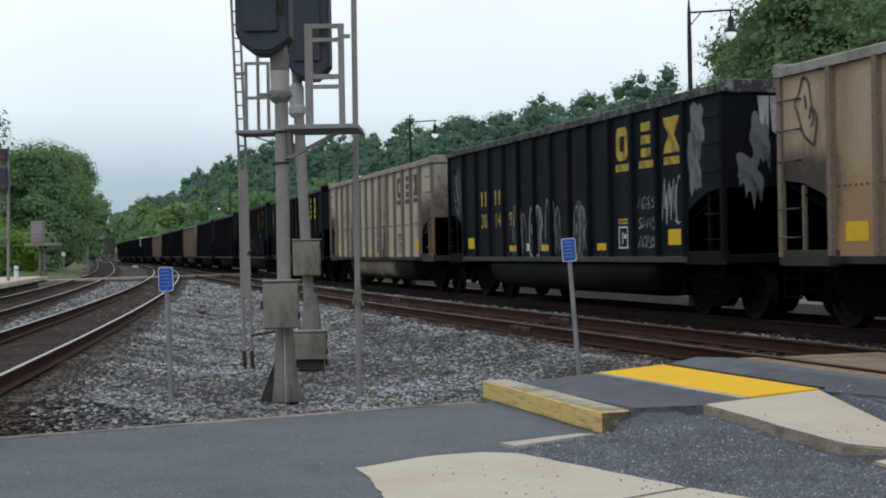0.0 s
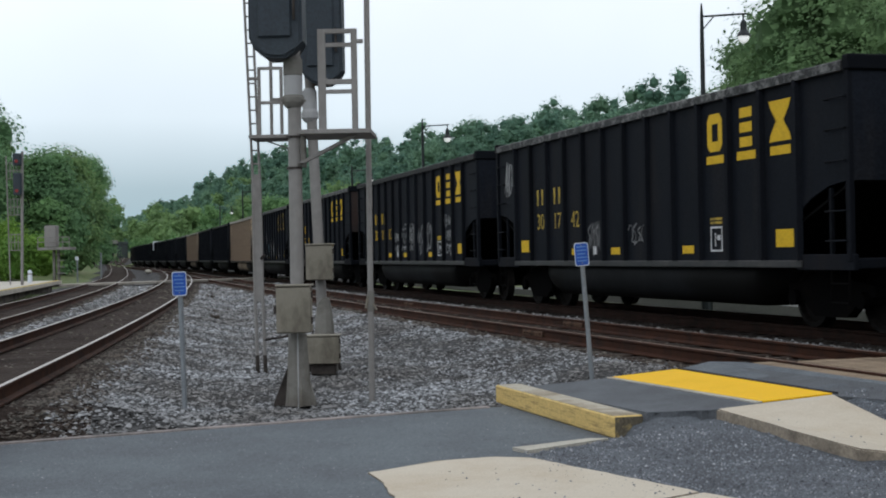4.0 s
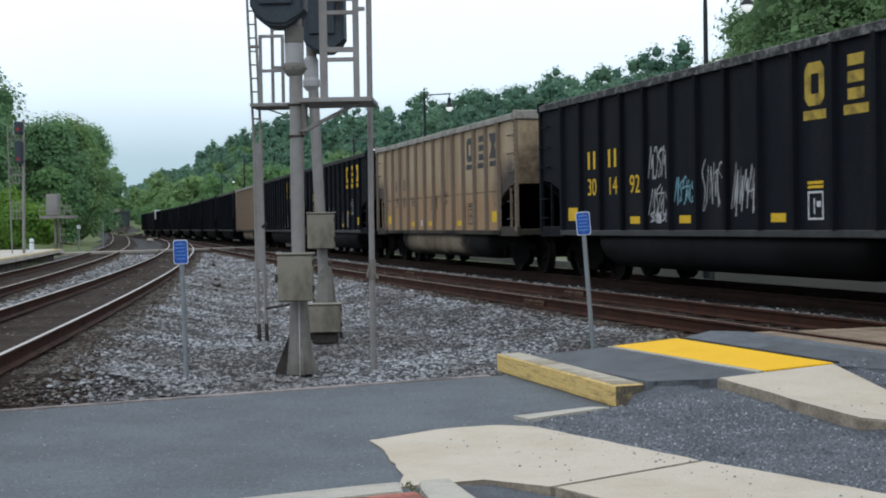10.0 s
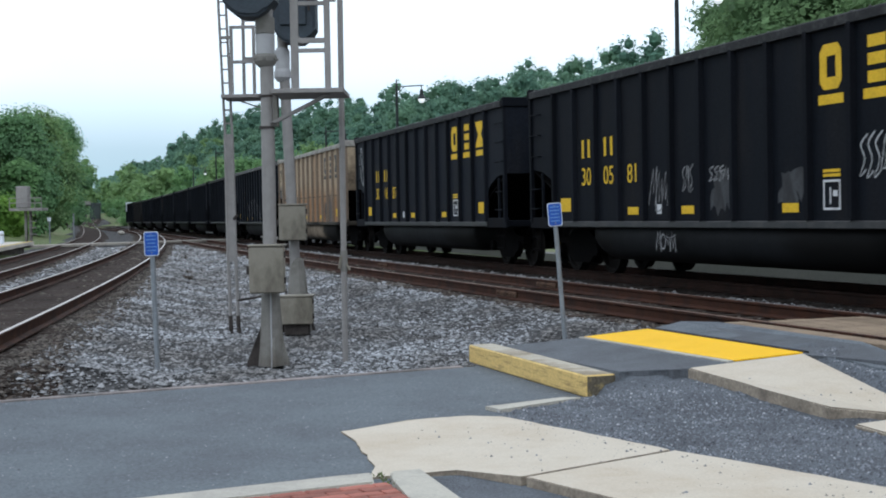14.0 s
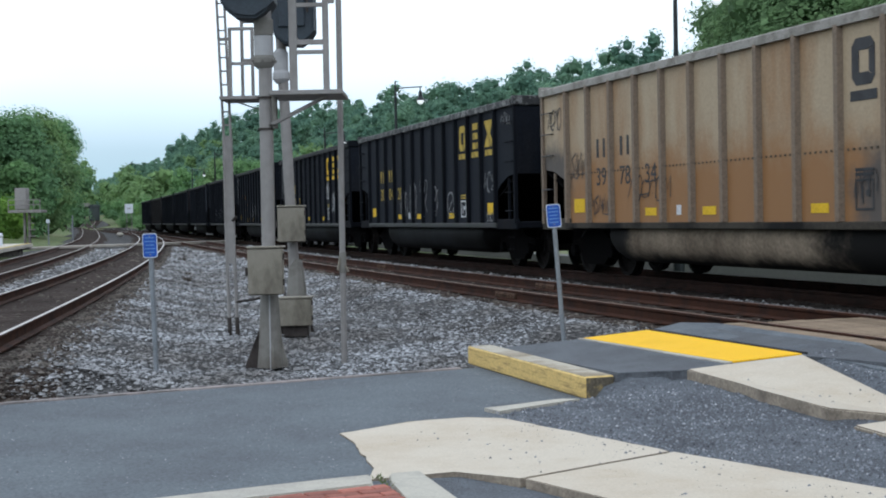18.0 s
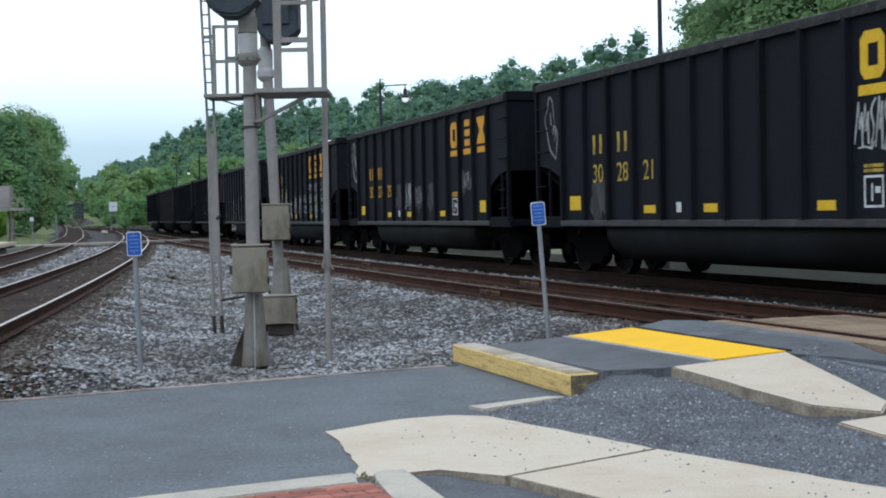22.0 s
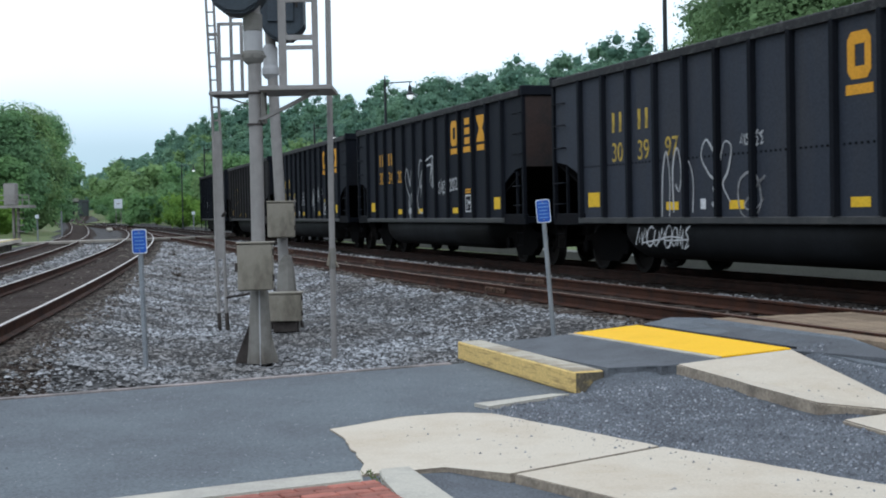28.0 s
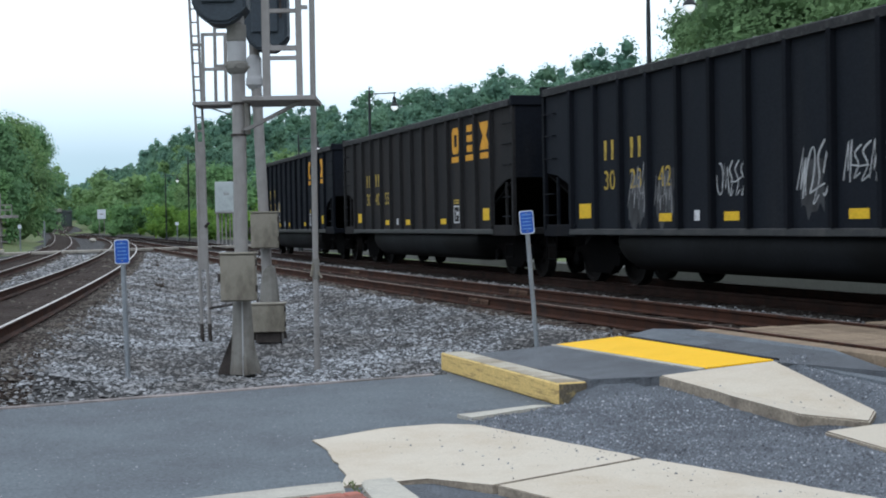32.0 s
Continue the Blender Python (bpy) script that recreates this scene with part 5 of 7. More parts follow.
slab("pavement", ragged((3.0, -3.62), (8.6, -4.60), 18, 0.03, 1) + WEST_EDGE + [(2.0, -60), (1.0, -16), (0.5, -12.4), (0.6, -6.6), (2.6, -6.3), (2.6, -3.5)], GROUND, 0.1, ASPHALT, "worn blue-grey asphalt of the path and parking", "asphalt", 0)
def gravel_z(d, a):
    """The gravel bank's height: up to the ramp, and heaped against the ramp's broken end."""
    k = max(0.0, min(1.0, (3.5 - d) / 1.5))
    edge = -0.245 - 0.115 * max(0.0, min(1.0, (-6.9 - a) / 2.2))
    z = GROUND + 0.012 + (edge - GROUND) * k * k * (3 - 2 * k)
    if d < 1.2:
        heap = -0.035 - 0.10 * max(0.0, -6.95 - a) - 0.06 * max(0.0, d - 0.6)
        w = max(0.0, min(1.0, (1.16 - d) / 0.14))
        z += max(0.0, heap - z) * w
    if 2.1 < d < 2.75 and a > -7.5:
        z = max(z, -0.23 + (3.0 - d) * 0.085 - 0.05 - 0.42 * max(0.0, -6.72 - a) - 0.5 * max(0.0, d - 2.55))
    return z + 0.018 * noise.noise((d * 3, a * 3, 5)) + 0.008 * noise.noise((d * 11, a * 11, 8))


def gravel_patch():
    """A loose bank of fine gravel between the two walks, rising to the ramp."""
    vs, fs = [], []
    nd, na = 44, 60
    for j in range(na + 1):
        a = -6.40 - 6.2 * j / na
        for i in range(nd + 1):
            d = 0.5 + 3.75 * i / nd
            z = gravel_z(d, a)
            if a > -6.75 and d > 2.8:
                z = GROUND + 0.012 + 0.05 * max(0.0, -6.45 - a)
            if d > 3.0 and a > -7.1:
                z = GROUND + 0.006
            if d > 3.75 and a > -7.3:
                z = GROUND - 0.02
            vs.append((d, a, z))
    n = nd + 1
    for j in range(na):
        for i in range(nd):
            fs.append((j * n + i, j * n + i + 1, (j + 1) * n + i + 1, (j + 1) * n + i))
    me = arrays_mesh("gravel_patch", vs, fs, GRAVEL_MIX)
    for p in me.polygons:
        p.use_smooth = True
    tagged(place("gravel_patch", me, None, CROSS_M), "loose dark gravel and crumbled tar between the walks", "gravel", kind="structure")


gravel_patch()
walk_a = ragged((5.3, -7.41), (4.2, -7.33), 14, 0.008, 3) + ragged((4.05, -7.5), (3.55, -9.32), 16, 0.014, 4) + [(3.56, -9.335), (4.77, -9.805), (5.02, -9.33), (5.56, -9.26)] + ragged((5.42, -8.9), (5.28, -7.6), 12, 0.013, 5)
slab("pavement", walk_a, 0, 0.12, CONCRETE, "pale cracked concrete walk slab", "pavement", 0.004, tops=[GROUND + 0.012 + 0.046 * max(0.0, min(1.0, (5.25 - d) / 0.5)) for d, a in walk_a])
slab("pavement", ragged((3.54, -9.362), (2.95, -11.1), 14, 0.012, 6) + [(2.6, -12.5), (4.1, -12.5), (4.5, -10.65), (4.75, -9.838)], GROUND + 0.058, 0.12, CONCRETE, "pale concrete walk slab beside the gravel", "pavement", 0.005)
slab("gravel_patch", [(4.78, -9.82), (5.0, -9.36), (5.32, -9.4), (5.0, -11.6), (4.2, -12.4), (4.5, -10.65)], GROUND + 0.004, 0.05, GRAVEL_MIX, "dark gravel strip beside the walk", "gravel", 0)
slab("pavement", ragged((3.92, -6.72), (3.0, -6.42), 6, 0.02, 7) + [(3.0, -6.55), (3.87, -6.95)], GROUND + 0.03, 0.05, KERB, "worn concrete strip flush with the asphalt", "pavement", 0)
slab("pavement", [(3.1, -3.55), (8.5, -4.50), (8.5, -4.62), (3.1, -3.67)], GROUND + 0.012, 0.12, EDGE_STRIP, "pale worn flush edging along the ballast", "kerb", 0.01)


def ramp_z(d):
    return -0.23 + (3.0 - d) * 0.085


RAMP_BREAK = ragged((2.14, -6.86), (2.62, -6.5), 9, 0.035, 12) + [(2.62, -6.5)]
slab("ramp", [(2.62, -3.25), (1.88, -3.98), (1.14, -4.05), (0.62, -3.8), (0.42, -4.3), (0.42, -6.9), (0.62, -8.1), (1.12, -6.95)] + RAMP_BREAK, 0, 0.3, ASPHALT2, "dark asphalt ramp up to the track crossing", "ramp", 0.012, tops=[ramp_z(d) - (0.06 if (a > -3.9 or a < -8) else 0) for d, a in [(2.62, -3.25), (1.88, -3.98), (1.14, -4.05), (0.62, -3.8), (0.42, -4.3), (0.42, -6.9), (0.62, -8.1), (1.12, -6.95)] + RAMP_BREAK])
slab("pavement", [(1.86, -4.0), (1.16, -4.08), (1.10, -6.98), (1.70, -6.86)], 0, 0.02, PAD, "bright yellow tactile warning pad on the ramp", "warning pad", 0, tops=[ramp_z(d) + 0.012 for d in (1.86, 1.16, 1.10, 1.70)])
patch_rim = [(1.085, -4.07), (0.64, -3.84), (0.45, -4.3), (0.45, -6.9), (0.52, -7.6), (0.66, -8.3)] + ragged((0.82, -8.15), (1.03, -7.02), 5, 0.02, 33)
slab("pavement", patch_rim, 0, 0.05, PATCH, "pale gritty asphalt between the warning pad and the planks", "asphalt", 0.01, tops=[ramp_z(d) + 0.012 - 0.095 * max(0.0, -6.95 - a) for d, a in patch_rim])
seam = ragged((1.155, -4.06), (1.095, -6.99), 14, 0.006, 34) + ragged((1.045, -6.99), (1.10, -4.06), 14, 0.008, 35)
slab("pavement", seam, 0, 0.03, TAR, "black tar seam along the warning pad", "seam", 0, tops=[ramp_z(d) + 0.016 for d, a in seam])
slab("pavement", [(1.90, -3.96), (1.865, -3.99), (1.705, -6.86), (1.76, -6.86)], 0, 0.02, KERB, "worn pale strip beside the warning pad", "pavement", 0, tops=[ramp_z(d) + 0.010 for d in (1.9, 1.865, 1.705, 1.76)])
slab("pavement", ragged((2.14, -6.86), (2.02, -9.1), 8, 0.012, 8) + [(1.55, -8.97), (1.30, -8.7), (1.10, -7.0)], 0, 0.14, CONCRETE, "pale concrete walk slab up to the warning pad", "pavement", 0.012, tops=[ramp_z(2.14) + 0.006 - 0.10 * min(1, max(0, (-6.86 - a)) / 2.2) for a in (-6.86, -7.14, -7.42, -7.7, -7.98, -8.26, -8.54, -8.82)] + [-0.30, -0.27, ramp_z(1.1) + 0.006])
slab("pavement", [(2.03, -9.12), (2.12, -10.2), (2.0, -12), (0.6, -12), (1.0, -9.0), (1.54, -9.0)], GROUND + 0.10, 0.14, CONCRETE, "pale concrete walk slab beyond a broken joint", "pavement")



def slab_crumbs():
    """Dark crumbs and grit lying on the walks and the asphalt."""
    rng = np.random.RandomState(23)
    base = np.array([(1, 0, 0), (-0.5, 0.87, 0), (-0.5, -0.87, 0), (0, 0, 0.9)], float)
    tri = np.array([(0, 1, 3), (1, 2, 3), (2, 0, 3)])
    vs, fs = [], []
    for k in range(600):
        if k < 230:
            a = -7.9 - 3.3 * rng.rand()
            d = 4.0 - 0.27 * (-7.5 - a) + 0.12 + 1.2 * rng.rand() ** 2.2
        elif k < 280:
            d, a = 1.3 + 0.7 * rng.rand(), -7.0 - 1.9 * rng.rand()
        else:
            d, a = 3.2 + 6.5 * rng.rand(), -5.0 - 4.3 * rng.rand()
        z = (ramp_z(2.14) - 0.10 * min(1, max(0, (-6.86 - a)) / 2.2) + 0.006) if d < 2.1 else GROUND + (0.058 if k < 230 else 0.001)
        t = rng.uniform(0, 6.28)
        c, s = math.cos(t), math.sin(t)
        v = base * (0.003 + 0.010 * rng.rand() ** 3) * rng.uniform(0.6, 1.5, (4, 1))
        vs.append(v @ np.array(((c, -s, 0), (s, c, 0), (0, 0, 1))) + (d, a, z))
        fs.append(tri + 4 * k)
    me = arrays_mesh("grit", np.concatenate(vs), np.concatenate(fs), GRAVEL_STONE)
    tagged(place("grit", me, None, CROSS_M), "dark crumbs of tar and grit on the walks", "grit", kind="stuff")


slab_crumbs()


def light_grit():
    """Pale specks of stone in the asphalt's surface."""
    rng = np.random.RandomState(29)
    base = np.array([(1, 0, 0), (-0.5, 0.87, 0), (-0.5, -0.87, 0), (0, 0, 0.5)], float)
    tri = np.array([(0, 1, 3), (1, 2, 3), (2, 0, 3)])
    vs, fs = [], []
    for k in range(5000):
        d, a = 2.95 + 7.5 * rng.rand(), -4.0 - 5.4 * rng.rand()
        a = min(a, -3.75 - (d - 3.1) * 0.178)
        vs.append(base * (0.0025 + 0.006 * rng.rand() ** 3) * rng.uniform(0.6, 1.4, (4, 1)) + (d, a, GROUND))
        fs.append(tri + 4 * k)
    me = arrays_mesh("pale_grit", np.concatenate(vs), np.concatenate(fs), LIGHT_GRIT)
    tagged(place("pale_grit", me, None, CROSS_M), "pale stone specks in the worn asphalt", "grit", kind="stuff")


light_grit()

# yellow timber kerb
kerb = thing("timber_kerb", CROSS_M @ pose(2.75, -4.82, GROUND), "weathered timber kerb with worn yellow paint on the asphalt", "kerb")
bm = bmesh.new()
box(bm, -0.14, 0.14, -1.60, 1.60, 0, 0.195, 0.014)
part("timber", bm, TIMBER_Y, kerb)
bm = bmesh.new()
box(bm, -0.13, 0.13, -1.606, -1.598, 0.01, 0.185)
part("end_grain", bm, TIMBER_END, kerb, "split dark end grain")
bm = bmesh.new()
box(bm, -0.125, 0.128, -1.57, 1.56, 0.190, 0.1985, 0.003)
part("worn_top", bm, TIMBER_PALE, kerb, "paint worn down to grey wood")

# plank panels of the crossing, between and beside the rails
panel = thing("crossing_deck", CROSS_M, "grey-brown timber crossing deck laid over the near track", "crossing deck", kind="structure")
bm = bmesh.new()
box(bm, -0.115, 0.115, -4.2, 4.2, -0.12, -0.004, 0.008)
plank_me = to_mesh("plank", bm, PLANK)
for d, a0 in [(0.30, -8.55)] + [(-0.20 - 0.236 * i, -8.60) for i in range(5)] + [(-1.79, -8.6), (-2.03, -8.6)]:
    place("plank", plank_me, panel, pose(d, a0 + 0.02 * math.sin(d * 40), 0))

# brick corner inside a concrete kerb


def brick_bed():
    bed = thing("brick_paving", CROSS_M, "red clay pavers in a running bond behind a concrete kerb", "brick paving", kind="structure")
    bm = bmesh.new()
    prism(bm, [(5.56, -9.60), (9.0, -10.1), (9.0, -11.8), (5.6, -11.8)], "z", GROUND - 0.05, GROUND + 0.045)
    part("mortar_bed", bm, EDGING, bed)
    bm = bmesh.new()
    box(bm, -0.098, 0.098, -0.048, 0.048, -0.05, 0.0, 0.005)
    brick_me = to_mesh("brick", bm, BRICK)
    bm = bmesh.new()
    box(bm, -0.046, 0.046, -0.048, 0.048, -0.05, 0.0, 0.005)
    half_me = to_mesh("brick", bm, BRICK)
    rng = random.Random(5)
    for j in range(12):
        if j % 2 == 0:
            place("brick", half_me, bed, pose(5.597, -9.725 - j * 0.101 + 0.004, GROUND + 0.058, 0, 0, -8.6))
        for i in range(-(j % 2), 16):
            d = 5.75 + i * 0.203 + (0.1 if j % 2 else 0)
            a = -9.725 - j * 0.101 - (d - 5.62) * 0.152
            place("brick", brick_me, bed, pose(d, a, GROUND + 0.058 + rng.uniform(-0.003, 0.003), rng.uniform(-1, 1), rng.uniform(-1, 1), -8.6 + rng.uniform(-1, 1)))


brick_bed()
slab("kerb", ragged((5.56, -9.34), (9.0, -9.90), 16, 0.006, 21) + [(9.0, -9.92), (9.0, -10.16), (5.62, -9.64)], GROUND + 0.06, 0.2, KERB, "pale concrete kerb along the brick paving", "kerb", 0.012)
slab("kerb", [(5.44, -9.33), (5.24, -9.32), (5.29, -10.2), (5.31, -11.6), (5.62, -11.6), (5.56, -10.2), (5.50, -9.62)], GROUND + 0.056, 0.2, KERB, "pale concrete kerb turning beside the gravel", "kerb", 0.012)
bm = bmesh.new()
rng_moss = random.Random(31)
for i in range(24):
    k = rng_moss.random()
    x, y = 5.52 + rng_moss.uniform(-0.02, 0.03), -9.34 - 0.32 * k
    a = rng_moss.uniform(0, 6.28)
    tip = bm.verts.new((x + 0.02 * math.cos(a), y + 0.02 * math.sin(a), GROUND + 0.058 + rng_moss.uniform(0.002, 0.009)))
    bm.faces.new((bm.verts.new((x - 0.006, y, GROUND + 0.04)), bm.verts.new((x + 0.006, y, GROUND + 0.04)), tip))
tagged(place("weeds", to_mesh("weeds", bm, GRASS), None, CROSS_M), "small weeds in the kerb joint", "weeds", kind="stuff")


# ---- ballast stones ----
def stones():
    rng = np.random.RandomState(7)
    base = np.array([(1, 0, 0), (-1, 0, 0), (0, 1, 0), (0, -1, 0), (0, 0, 1), (0, 0, -1)], float)
    tri = np.array([(0, 2, 4), (2, 1, 4), (1, 3, 4), (3, 0, 4)])
    vs, brown = [], []
    k = 0
    target = 84000
    while k < target:
        y = 11.6 + 60.0 * rng.rand() ** 2.3
        lo, hi = FARW_X(y) + 0.5, east((y - EAST0[1]) / math.cos(EAST_H), 0)[0] - 0.6
        if y < 20:
            lo = WEST_X(y) - 1.0
        x = lo + (hi - lo) * rng.rand()
        if on_asphalt(x, y, 0.05):
            continue
        ca, sa = math.cos(EAST_H), math.sin(EAST_H)
        rx, ry = x - 1.87, y - 18.88
        a, d = rx * sa + ry * ca, -rx * ca + ry * sa
        if -2.3 < d <= 0.5 and a < -4.2:
            continue
        near = min(float(np.min((l[:, 0] - x) ** 2 + (l[:, 1] - y) ** 2)) for l in LINES) ** 0.5
        if near < 1.0 and rng.rand() < 0.85 or x < -3.0 - 0.155 * y and near < 1.9 and rng.rand() < 0.7 or abs(near - 0.75) < 0.09:
            continue
        r = rng.uniform(0.010, 0.029) * (1.5 if rng.rand() < 0.06 else 1) * (1 + 0.03 * max(0.0, y - 18))
        v = base * r * rng.uniform(0.4, 1.5, (6, 1)) * np.array((1.35, 0.85, 0.6)) + rng.normal(0, r * 0.12, (6, 3))
        t = rng.uniform(0, 6.28)
        c, s = math.cos(t), math.sin(t)
        v = v @ np.array(((c, -s, 0), (s, c, 0), (0, 0, 1)))
        z = bed_height(x, y) + r * rng.uniform(0.1, 0.7)
        vs.append(v + (x, y, z))
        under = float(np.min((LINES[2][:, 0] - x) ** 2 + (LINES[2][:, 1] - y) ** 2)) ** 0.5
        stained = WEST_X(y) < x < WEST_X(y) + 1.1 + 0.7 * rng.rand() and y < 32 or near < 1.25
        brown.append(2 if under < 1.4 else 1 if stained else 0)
        k += 1
    vs, brown = np.array(vs), np.array(brown)
    for pick, material, label in ((brown == 0, STONE, "loose angular grey ballast stones"), (brown == 1, STONE_BROWN, "brown stained ballast stones round the curved tracks"), (brown == 2, COAL_SHADE_STONE, "ballast stones dark with coal dust and painted-in shade under the train")):
        some = vs[pick]
        faces = (tri[None] + 6 * np.arange(len(some))[:, None, None]).reshape(-1, 3)
        me = arrays_mesh("ballast_stones", some.reshape(-1, 3), faces, material)
        tagged(place("ballast_stones", me), label, "ballast", kind="stuff")


stones()


# fine gravel lying loose on the patch
def gravel_bits():
    rng = np.random.RandomState(17)
    base = np.array([(1, 0, 0), (-0.5, 0.87, 0), (-0.5, -0.87, 0), (0, 0, 1)], float)
    tri = np.array([(0, 1, 3), (1, 2, 3), (2, 0, 3)])
    dark, pale = [], []
    for k in range(26000):
        a, d = -6.6 - 4.6 * rng.rand(), 0.52 + 3.4 * rng.rand()
        if a > -6.75 and d > 2.8 or a > -6.9 and d < 2.55 or 1.1 < d < 2.1 and a > -8.9:
            continue
        r = 0.004 + 0.012 * rng.rand() ** 1.8
        t = rng.uniform(0, 6.28)
        c, s = math.cos(t), math.sin(t)
        v = (base * r * rng.uniform(0.7, 1.3, (4, 1))) @ np.array(((c, -s, 0), (s, c, 0), (0, 0, 1)))
        # more pale chips where feet have scattered them
        (pale if rng.rand() < 0.07 + 0.16 * max(0.0, noise.noise((d * 1.4, a * 1.4, 2))) else dark).append(v + (d, a, gravel_z(d, a)))
    for some, material, label in ((dark, GRAVEL_STONE, "small loose blue-grey gravel"), (pale, LIGHT_GRIT, "pale chips scattered in the gravel")):
        faces = (tri[None] + 4 * np.arange(len(some))[:, None, None]).reshape(-1, 3)
        tagged(place("gravel_bits", arrays_mesh("gravel_bits", np.concatenate(some), faces, material), None, CROSS_M), label, "gravel", kind="stuff")


gravel_bits()


# ---- trees ----
def leaf_cloud(rng, lobes, count, size, squash=1.0, wild=0.46):
    """Leaf clumps as small bent quads in a shell over a set of lobes (x, y, z, r)."""
    w = np.array([l[3] ** 2 for l in lobes])
    pick = rng.choice(len(lobes), count, p=w / w.sum())
    L = np.array(lobes)[pick]
    d = rng.normal(0, 1, (count, 3))
    d /= np.linalg.norm(d, axis=1)[:, None]
    d[:, 2] = np.where(d[:, 2] < -0.45, -d[:, 2] * 0.6, d[:, 2])
    r = L[:, 3] * (0.60 + wild * rng.rand(count) ** 1.5)
    c = L[:, :3] + d * r[:, None] * (1, 1, squash)
    n = d + (0, 0, 0.5) + rng.normal(0, 0.4, (count, 3))
    n /= np.linalg.norm(n, axis=1)[:, None]
    u = np.cross(n, rng.normal(0, 1, (count, 3)))
    u /= np.linalg.norm(u, axis=1)[:, None]
    v = np.cross(n, u)
    s = size * (0.5 + rng.rand(count))[:, None]
    q = np.stack([c - u * s - v * s * 0.3, c + v * s * 0.75 - n * s * 0.2, c + u * s + v * s * 0.1, c - v * s * 0.7 - n * s * 0.2], 1)
    return q.reshape(-1, 3)


def core(rng, lobes, share=0.5):
    """Rounded leafy cores that keep the sky from showing through the middle of a crown."""
    out = []
    base = np.array([[(math.cos(a) * math.cos(e), math.sin(a) * math.cos(e), math.sin(e)) for a in (1.2566 * k for k in range(6))] for e in (-1.3, -0.4, 0.5, 1.5)])
    quad = np.array([[base[j, i], base[j, i + 1], base[j + 1, i + 1], base[j + 1, i]] for j in range(3) for i in range(5)]).reshape(-1, 3)
    for x, y, z, r in lobes:
        out.append(quad * r * share + (x, y, z))
    return np.concatenate(out)


def crown_lobes(rng, h, w, n, low=0.22):
    """Lobes of a crown h high and w wide over the origin, uneven in outline."""
    out = []
    for i in range(n):
        k = (i + 0.5) / n
        z = h * (low + (0.94 - low) * k)
        spread = w / 2 * math.sin(math.pi * min(0.93, 0.18 + 0.75 * k)) ** 0.8
        a = i * 2.4 + rng.uniform(-0.5, 0.5)
        rad = spread * rng.uniform(0.25, 0.72)
        out.append((rad * math.cos(a), rad * math.sin(a), z + rng.uniform(-0.05, 0.05) * h, w * rng.uniform(0.17, 0.27)))
    return out


LEAVES = [
    mat("leaf_deep", (0.140, 0.250, 0.125), 0.75, 0, 0.25, 0.25, 2, 0, (0.185, 0.315, 0.135), rand=-0.2, coords="World", trans=0.35, spec=0.1),
    mat("leaf_mid", (0.165, 0.290, 0.115), 0.75, 0, 0.25, 0.25, 2, 0, (0.125, 0.230, 0.105), rand=-0.2, coords="World", trans=0.35, spec=0.1),
    mat("leaf_bright", (0.17, 0.29, 0.05), 0.7, 0, 0.2, 0.3, 2, 0, (0.115, 0.22, 0.05), rand=-0.2, coords="World", trans=0.42, spec=0.12),
    mat("leaf_pale", (0.20, 0.31, 0.125), 0.7, 0, 0.2, 0.3, 2, 0, (0.15, 0.24, 0.11), rand=-0.2, coords="World", trans=0.42, spec=0.12),
    mat("leaf_slope", (0.138, 0.225, 0.108), 0.75, 0, 0.3, 0.12, 1, 0, (0.170, 0.262, 0.118), (0.4, 0.62), rand=-0.14, coords="World", trans=0.4, spec=0.08),
    # ridge leaves: distance haze painted in as a bluer base colour
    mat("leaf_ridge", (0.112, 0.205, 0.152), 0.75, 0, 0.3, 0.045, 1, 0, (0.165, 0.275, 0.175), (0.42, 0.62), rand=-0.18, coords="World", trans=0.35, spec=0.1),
]


def quads(vs):
    n = len(vs) // 4
    return np.arange(n * 4).reshape(n, 4)


def tree(x, y, h, w, seed, leaf, leaves, size, label, n=15, group="trees by the line", low=0.22):
    rng = np.random.RandomState(seed)
    z0 = hill(x, y)
    ob = thing("tree", pose(x, y, z0 - 0.1), label, "tree", group)
    bm = bmesh.new()
    r = 0.022 * h
    top = Vector((rng.uniform(-0.3, 0.3), rng.uniform(-0.3, 0.3), h * 0.55))
    rod(bm, (0, 0, -0.2), top * 0.45, r, 8, r * 0.75)
    rod(bm, top * 0.45, top, r * 0.75, 8, r * 0.35)
    lobes = crown_lobes(rng, h, w, n, low)
    for lx, ly, lz, lr in lobes[::2]:
        rod(bm, top * (0.35 + 0.5 * rng.rand()), (lx * 0.8, ly * 0.8, lz), r * 0.3, 5, r * 0.1)
    part("trunk", bm, BARK, ob)
    vs = np.concatenate([leaf_cloud(rng, lobes, leaves, size), core(rng, lobes)])
    place("crown", arrays_mesh("crown", vs, quads(vs), leaf), ob)
    return ob


def bush(x, y, h, w, seed, leaf, leaves, size, label):
    rng = np.random.RandomState(seed)
    ob = thing("bush", pose(x, y, hill(x, y) - 0.1), label, "bush", "shrubs by the line")
    lobes = [(rng.uniform(-w / 3, w / 3), rng.uniform(-w / 3, w / 3), h * rng.uniform(0.2, 0.72), w * rng.uniform(0.18, 0.28)) for i in range(9)]
    vs = np.concatenate([leaf_cloud(rng, lobes, leaves, size), core(rng, lobes)])
    place("foliage", arrays_mesh("foliage", vs, quads(vs), leaf), ob)
    return ob


